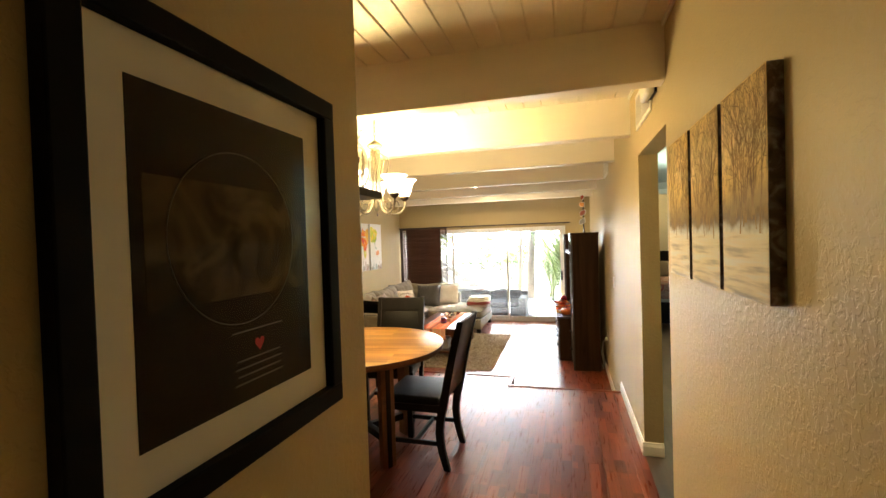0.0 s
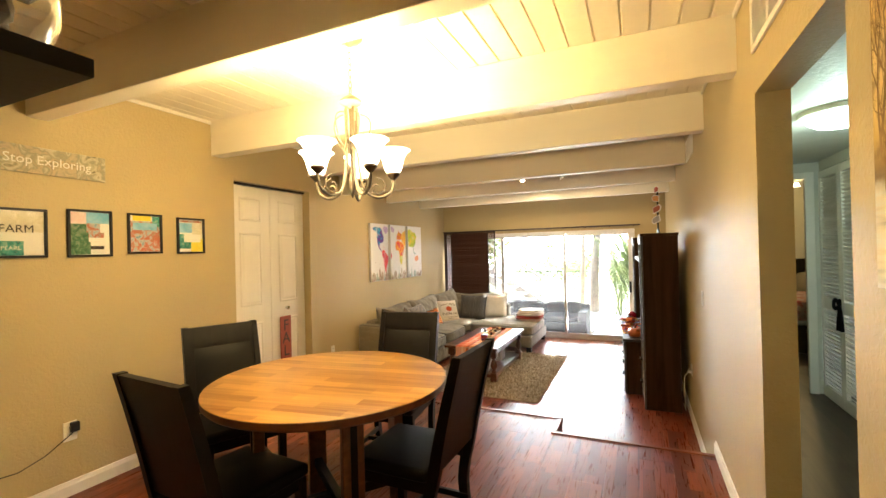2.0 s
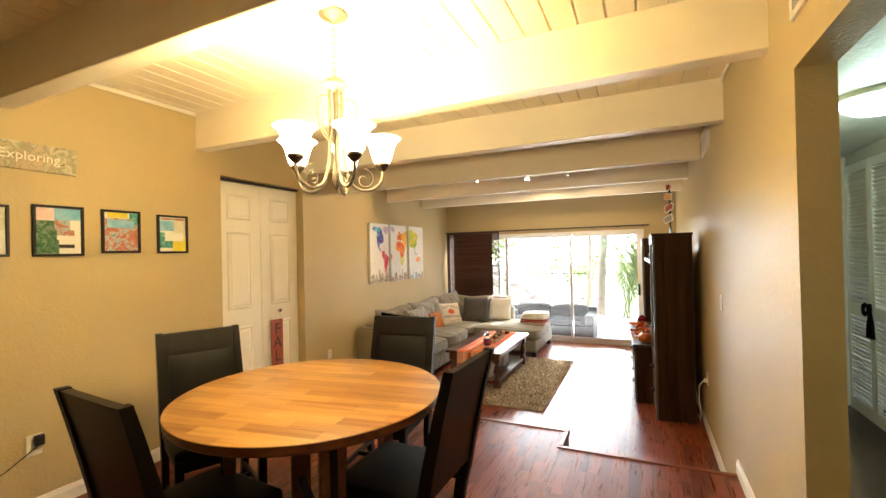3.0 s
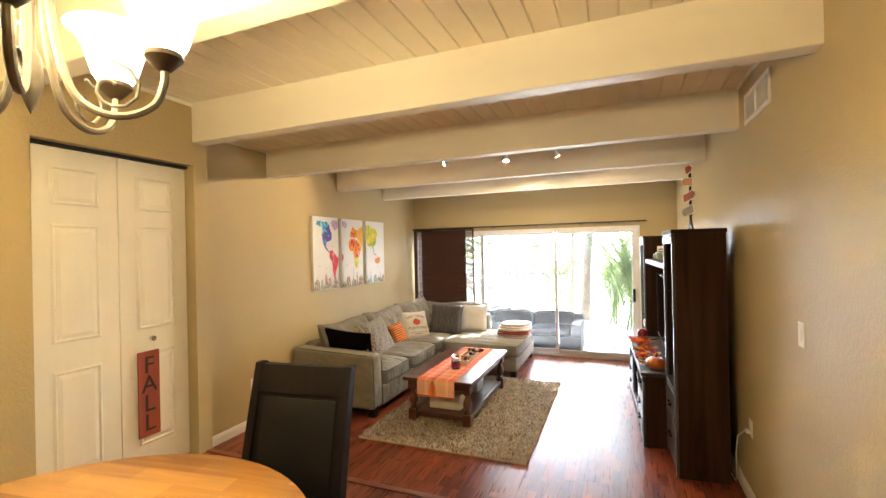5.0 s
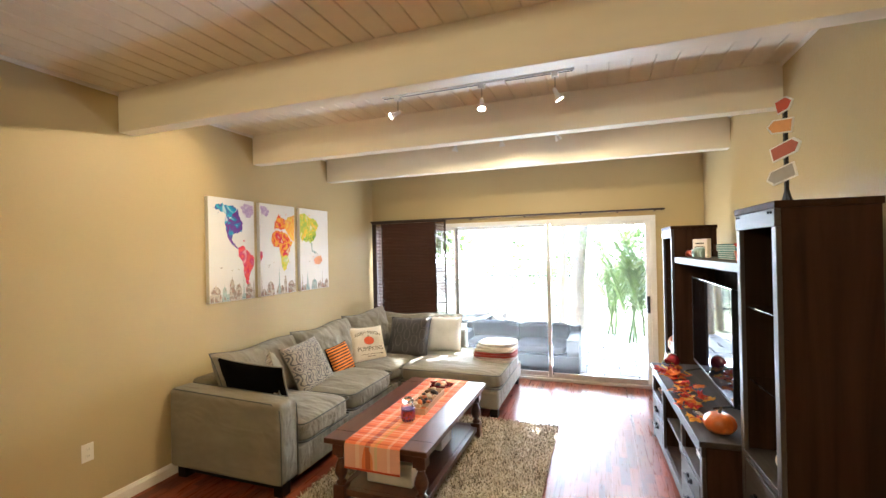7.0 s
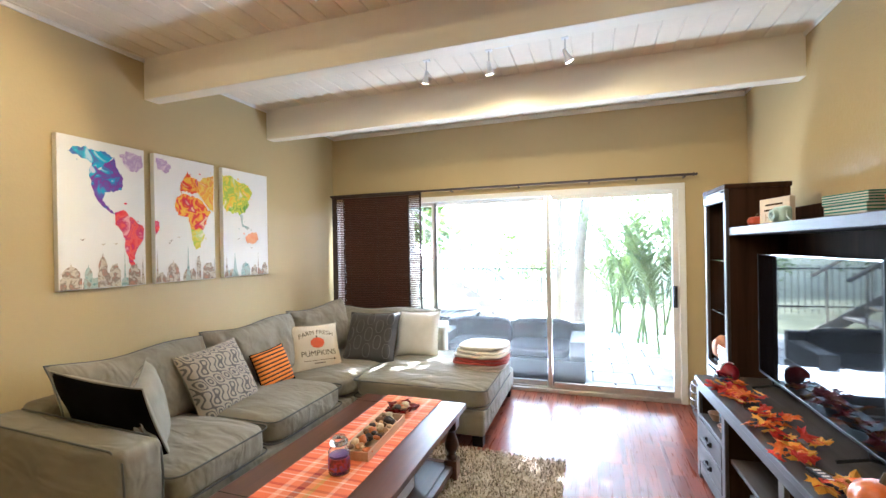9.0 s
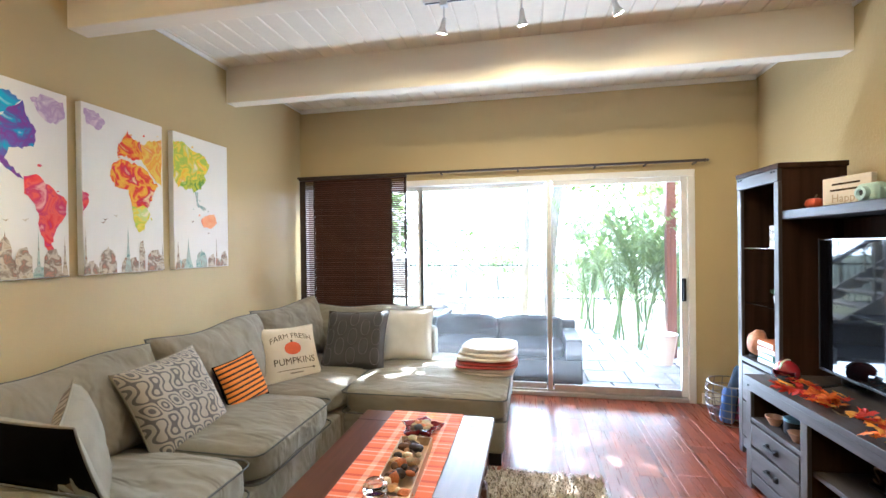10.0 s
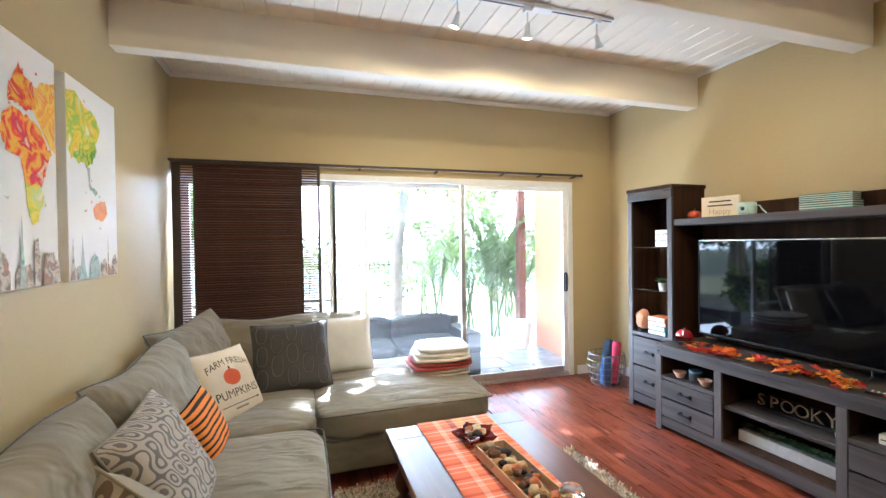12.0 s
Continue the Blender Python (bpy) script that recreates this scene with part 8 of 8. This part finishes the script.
# ---- outdoors ----
stucco = material("orange_stucco", (0.50, 0.20, 0.085), 0.85, var=0.08, scale=3, bump=0.6, fine=90)
paver = material("slate_paver", (0.17, 0.165, 0.165), 0.6, var=0.3, scale=4, bump=0.5, fine=30, colour2=(0.28, 0.27, 0.26))
lawn = material("lawn", (0.10, 0.12, 0.045), 0.95, var=0.4, scale=1.5, bump=0.8, fine=50, colour2=(0.24, 0.23, 0.12))
bark = material("bark", (0.33, 0.26, 0.19), 0.9, var=0.35, scale=9, bump=0.8, fine=30, stretch=(1, 1, 0.3))


def leafy(m):
    """Lets part of the light through thin leaves."""
    n, l = m.node_tree.nodes, m.node_tree.links
    b, tl, mx = n["Principled BSDF"], n.new("ShaderNodeBsdfTranslucent"), n.new("ShaderNodeMixShader")
    l.new(b.inputs["Base Color"].links[0].from_socket, tl.inputs["Color"])
    mx.inputs[0].default_value = 0.5
    l.new(b.outputs[0], mx.inputs[1])
    l.new(tl.outputs[0], mx.inputs[2])
    l.new(mx.outputs[0], n["Material Output"].inputs["Surface"])
    return m


foliage = leafy(material("foliage", (0.09, 0.15, 0.03), 0.6, var=0.4, scale=3, colour2=(0.18, 0.24, 0.06)))
palm_green = leafy(material("palm_green", (0.17, 0.26, 0.06), 0.5, var=0.3, scale=8, colour2=(0.32, 0.38, 0.13)))
redwood = wood_material("redwood_post", (0.11, 0.035, 0.02), (0.22, 0.08, 0.045), 0.7, axis=2)
wicker_dark = material("dark_wicker", (0.010, 0.007, 0.005), 0.6, var=0.4, scale=50, bump=0.8, fine=90)
patio_cloth = material("patio_cloth", (0.013, 0.009, 0.008), 0.9, var=0.3, scale=5, bump=0.3)
house_stucco = material("house_stucco", (0.55, 0.48, 0.38), 0.85, var=0.06, scale=2, bump=0.5, fine=80)

haze = material("bright_haze", (0.97, 0.99, 1.0), 1.0, var=0.02, scale=0.05, emit=HAZE)
setting("backdrop", box(B(), -120, 120, 62.0, 62.3, -0.3, 45), haze, "plain bright hazy sky in the distance")
setting("ground", box(B(), -900, 900, -900, 900, -0.40, -0.13), lawn, "dry green lawn reaching to the distance")
bm = B()
box(bm, -7.0, 5.5, -4.0, 13.9, -0.13, -0.055)
pav = setting("pavement", bm, material("paver_joint", (0.16, 0.15, 0.13), 0.9, var=0.2), "grey slate paver patio")
rng = random.Random(13)
paver_meshes = []
for k in range(6):
    w, h = 0.415 + rng.uniform(-0.01, 0.01), 0.415 + rng.uniform(-0.01, 0.01)
    paver_meshes.append(finish("paver", box(B(), -w / 2, w / 2, -h / 2, h / 2, -0.03, rng.uniform(0.0, 0.006), 0.006, 1), paver))
for j in range(9):
    for i in range(16):
        piece("paver", rng.choice(paver_meshes), pav, pose(-4.6 + 0.43 * i + (0.2 if j % 2 else 0), 10.25 + 0.43 * j, -0.03, 0, 0, rng.uniform(-0.8, 0.8)))
bm = B()
box(bm, 0.87, 1.12, YF + 0.15, 11.27, -0.1, 3.1)
setting("wall_patio", bm, stucco, "sunlit orange stucco garden wall beside the door")
bm = B()
box(bm, -7.0, XL - 0.12, YF + 0.02, YF + 0.2, -0.1, 3.1)
box(bm, -7.0, 5.5, YF + 0.02, YF + 0.15, CEIL + 0.1, 3.4)
setting("wall_outside", bm, house_stucco, "plain stucco outer wall of the house")
roof = setting("roof", box(B(), -7.2, 5.6, -4.0, 10.45, 3.1, 3.25), material("roof_felt", (0.12, 0.11, 0.10), 0.9), "flat dark roof of the house")

post = thing("wooden_post", pose(0.83, 11.62, -0.055), "dark redwood post supporting a patio beam", "post")
part("shaft", box(B(), -0.055, 0.055, -0.055, 0.055, 0.0, 3.0, 0.006), redwood, post)
part("base_plate", box(B(), -0.075, 0.075, -0.075, 0.075, 0.0, 0.03, 0.003), black_iron, post)
fp = thing("garden_pot", pose(0.63, 11.30, -0.03), "large white tapered garden pot with a plant", "garden pot")
part("pot", lathe(B(), [(0.0, 0.0), (0.12, 0.0), (0.17, 0.34), (0.18, 0.36), (0.16, 0.36), (0.15, 0.32), (0.0, 0.32)], 28), plastic_white, fp, "", True)


def leaf_quad(bm, p, d, side, ln, wd):
    a = bm.verts.new(p)
    b = bm.verts.new(p + d * ln * 0.5 + side * wd)
    c = bm.verts.new(p + d * ln)
    e = bm.verts.new(p + d * ln * 0.5 - side * wd)
    bm.faces.new((a, b, c, e))


def palm(x, y, h, fronds, seed):
    t = thing("palm_plant", pose(x, y, -0.06), "bushy green areca palm with arching feathery fronds", "palm", "palms by the patio")
    rng = random.Random(seed)
    for k in range(4):
        part("stem", tube(B(), [(rng.uniform(-0.1, 0.1), rng.uniform(-0.1, 0.1), 0), (rng.uniform(-0.15, 0.15), rng.uniform(-0.15, 0.15), h * 0.5)], 0.02, 7, 0.012), palm_green, t)
    for k in range(fronds):
        a, reach, top = rng.uniform(0, 6.28), rng.uniform(0.4, 0.95), h * rng.uniform(0.65, 1.05)
        base = Vector((0.06 * math.cos(a), 0.06 * math.sin(a), h * rng.uniform(0.15, 0.45)))
        pts = [base.lerp(Vector((reach * math.cos(a), reach * math.sin(a), top)), s) + Vector((0, 0, 0.35 * math.sin(s * math.pi * 0.75) - 0.28 * s * s)) for s in [i / 9 for i in range(10)]]
        bm = B()
        tube(bm, pts, 0.006, 5, 0.002)
        for i in range(2, 10):
            d0 = (pts[i] - pts[i - 1]).normalized()
            sd = d0.cross(Vector((0, 0, 1))).normalized()
            for q in (0.0, 0.33, 0.67):
                p = pts[i - 1].lerp(pts[i], q)
                for s in (-1, 1):
                    d = (d0 * 0.75 + sd * s * 0.9 + Vector((0, 0, rng.uniform(-0.35, 0.15)))).normalized()
                    leaf_quad(bm, p, d, d.cross(Vector((0, 0, 1))).normalized(), 0.26 * (1 - 0.05 * i), 0.017)
        part("frond", bm, palm_green, t)
    return t


palm(0.42, 12.7, 1.9, 22, 1)
palm(1.05, 12.2, 2.2, 22, 2)
palm(1.6, 13.6, 2.4, 22, 3)
palm(0.15, 14.6, 1.6, 18, 4)
palm(1.9, 11.9, 1.5, 16, 6)
palm(0.62, 12.0, 2.1, 26, 8)
palm(0.10, 13.4, 2.3, 26, 9)


def crown_mesh(rng, centre, radius, count, size):
    """Leaves strewn in clumps through an uneven volume."""
    clumps = []
    for k in range(max(6, count // 160)):
        while True:
            p = Vector((rng.uniform(-1, 1), rng.uniform(-1, 1), rng.uniform(-1, 1)))
            if 0.2 < p.length < 1:
                break
        clumps.append(Vector((p.x * radius[0], p.y * radius[1], p.z * radius[2])) + Vector(centre))
    vs, fs = [], []
    for i in range(count):
        c = rng.choice(clumps)
        p = c + Vector((rng.gauss(0, 0.30), rng.gauss(0, 0.30), rng.gauss(0, 0.22))) * (0.35 * sum(radius))* 0.5
        d = Vector((rng.uniform(-1, 1), rng.uniform(-1, 1), rng.uniform(-0.8, 0.4))).normalized()
        s = d.cross(Vector((rng.uniform(-1, 1), rng.uniform(-1, 1), rng.uniform(-1, 1)))).normalized() * size * 0.3 * rng.uniform(0.7, 1.3)
        ln = size * rng.uniform(0.7, 1.4)
        o = len(vs)
        vs += [p, p + d * ln * 0.5 + s, p + d * ln, p + d * ln * 0.5 - s]
        fs.append((o, o + 1, o + 2, o + 3))
    me = bpy.data.meshes.new("crown")
    me.from_pydata([tuple(v) for v in vs], [], fs)
    me.materials.append(foliage)
    return me


def tree(x, y, h, lean, r, crown_c, crown_r, count, size, seed, label):
    t = thing("tree", pose(x, y, -0.14), label, "tree", "garden trees")
    rng = random.Random(seed)
    pts = [(lean * (s ** 1.3) * h + 0.06 * math.sin(5 * s + seed), 0.05 * math.sin(7 * s), h * s) for s in [i / 9 for i in range(10)]]
    tr = part("trunk", tube(B(), pts, r, 12, r * 0.5), bark, t, "", True)
    for k in range(6):
        p = Vector(pts[5 + k % 4])
        e = Vector((crown_c[0] + rng.uniform(-0.6, 0.6) * crown_r[0], crown_c[1] + rng.uniform(-0.6, 0.6) * crown_r[1], crown_c[2] + rng.uniform(-0.3, 0.5) * crown_r[2]))
        part("limb", tube(B(), [p, p.lerp(e, 0.4) + Vector((0, 0, 0.15)), e], r * 0.4, 7, r * 0.1), bark, tr, "", True)
    ob = new("crown", crown_mesh(rng, crown_c, crown_r, count, size))
    ob.parent = t
    return t


tree(-0.56, 13.9, 4.6, 0.10, 0.13, (0.8, -0.9, 5.0), (3.0, 1.8, 1.2), 9000, 0.15, 3, "leafy garden tree with a leaning brown trunk")
tree(-0.95, 15.0, 4.4, -0.02, 0.08, (-0.3, -0.2, 5.0), (2.6, 1.6, 1.1), 7000, 0.15, 5, "slim garden tree with a straight trunk")
tree(2.6, 16.5, 4.2, 0.03, 0.12, (0.0, 0.0, 3.6), (2.4, 2.0, 1.9), 2600, 0.18, 8, "bushy green garden tree")
tree(-4.6, 15.5, 4.8, 0.03, 0.12, (1.9, 0.9, 5.3), (3.4, 2.3, 1.1), 6000, 0.18, 9, "leafy garden tree in front of a stair")


tree(-6.4, 13.4, 4.0, 0.05, 0.11, (0.2, 0.0, 2.9), (1.5, 1.2, 1.5), 3000, 0.18, 12, "leafy garden tree with low green branches")
tree(-8.8, 15.6, 4.6, -0.04, 0.13, (0.0, 0.3, 3.2), (2.0, 1.6, 1.8), 3200, 0.2, 14, "leafy garden tree with low green branches")
tree(-5.9, 17.8, 4.4, 0.03, 0.12, (0.0, 0.0, 3.0), (1.8, 1.5, 1.7), 3000, 0.2, 16, "leafy garden tree with low green branches")


def shrub(x, y, r, h, count, seed):
    t = thing("shrub", pose(x, y, -0.14), "loose green garden shrub with light gaps", "shrub", "garden shrubs")
    ob = new("leaves", crown_mesh(random.Random(seed), (0, 0, h * 0.5), (r, r, h * 0.5), count, 0.14))
    ob.parent = t
    part("stem", tube(B(), [(0, 0, 0), (0.05, 0.02, h * 0.6)], 0.04, 7, 0.02), bark, t)


for i, (x, y, r, h) in enumerate(((3.4, 14.5, 1.0, 2.2), (1.2, 18.5, 1.4, 2.4), (-2.0, 21.0, 1.8, 2.6), (-6.5, 20.0, 1.8, 3.0), (4.8, 20.0, 2.0, 3.2), (1.8, 24.0, 2.0, 3.0), (-4.2, 25.0, 2.2, 3.4), (-5.6, 12.6, 0.6, 1.1), (-7.6, 13.8, 0.8, 1.3), (-10.5, 14.6, 1.2, 2.2))):
    shrub(x, y, r, h, 1300, 50 + i)


def wicker_sofa():
    s = thing("wicker_sofa", pose(-1.27, 10.62, -0.03) @ Matrix.Diagonal((1, 1, 0.86, 1)), "dark brown wicker patio sofa with brown cushions", "patio sofa")
    part("base", box(B(), -0.88, 0.88, -0.36, 0.40, 0.0, 0.30, 0.012), wicker_dark, s)
    part("back", box(B(), -0.88, 0.88, 0.30, 0.40, 0.301, 0.66, 0.03, 3), wicker_dark, s)
    for k in (-1, 1):
        part("back_cushion", moved(cushion(0.72, 0.36, 0.14, 0.3, 5, 0.014, 4 + k), Matrix.Translation((k * 0.37, 0.22, 0.55)) @ Matrix.Rotation(radians(-72), 4, "X")), patio_cloth, s, "", True)
    for sx in (-1, 1):
        part("arm", box(B(), sx * 0.80 - 0.08, sx * 0.80 + 0.08, -0.38, 0.30, 0.301, 0.55, 0.015), wicker_dark, s)
    for k in (-1, 1):
        part("seat_cushion", moved(cushion(0.70, 0.62, 0.14, 0.3, 6, 0.004, k), Matrix.Translation((k * 0.36, -0.04, 0.375))), patio_cloth, s, "", True)


wicker_sofa()
pt = thing("patio_table", pose(-2.6, 12.3, -0.03), "low dark patio table with slatted top", "patio table")
for i in range(8):
    part("slat", box(B(), -0.48 + 0.12 * i, -0.38 + 0.12 * i, -0.4, 0.4, 0.40, 0.425, 0.003), wicker_dark, pt)
for sx in (-0.42, 0.42):
    part("rail", box(B(), -0.48, 0.46, sx * 0.9 - 0.02, sx * 0.9 + 0.02, 0.36, 0.4, 0.003), wicker_dark, pt)
    for sy in (-0.36, 0.36):
        part("leg", box(B(), sx - 0.025, sx + 0.025, sy - 0.025, sy + 0.025, 0.0, 0.40, 0.003), wicker_dark, pt)


def garden_fence():
    f = thing("garden_fence", pose(0, 17.2, -0.13), "low dark metal garden fence with thin bars", "fence")
    for z in (0.15, 1.0):
        part("rail", box(B(), -6.5, 6.0, -0.012, 0.012, z, z + 0.03), black_iron, f)
    me = finish("bar", box(B(), -0.007, 0.007, -0.007, 0.007, 0.0, 1.1), black_iron)
    for i in range(100):
        piece("bar", me, f, Matrix.Translation((-6.45 + 0.125 * i, 0, 0)))


garden_fence()


def outdoor_stair():
    s = thing("outdoor_stair", pose(-3.4, 13.2, -0.06), "pale wooden outdoor stair rising to an upper floor", "stair")
    pale = material("pale_stair_wood", (0.50, 0.44, 0.36), 0.8, var=0.1, scale=5)
    for i in range(15):
        part("tread", box(B(), -1.3 + 0.26 * i * -1 + 2.6, -1.02 - 0.26 * i + 2.6, -0.5, 0.5, 0.17 * (i + 1), 0.17 * (i + 1) + 0.04, 0.004), pale, s)
    for y in (-0.53, 0.50):
        part("stringer", prism(B(), [(1.6, -0.0), (1.75, 0.12), (-2.5, 2.9), (-2.7, 2.8)], 0.04, Matrix.Translation((0, y + 0.04, 0)) @ Matrix.Rotation(radians(90), 4, "X")), pale, s)
        part("handrail", tube(B(), [(1.7, y, 1.0), (-2.6, y, 3.85)], 0.03, 8), pale, s)
        for k in range(8):
            part("baluster", tube(B(), [(1.5 - 0.55 * k, y, 0.2 + 0.365 * k), (1.5 - 0.55 * k, y, 1.1 + 0.365 * k)], 0.015, 6), pale, s)


outdoor_stair()
# ---- floor boards, one by one ----
floor_part("floor_living", [(XL, -0.05, 5.05, YF + 0.02), (-0.05, XR, 4.75, YF + 0.02)], 0.0, "red cherry laminate plank floor", 3)
floor_part("floor_dining", [(XD, -0.05, YB, 5.05), (-0.05, XR, YB, 4.75)], STEP, "raised red cherry laminate plank floor", 5)
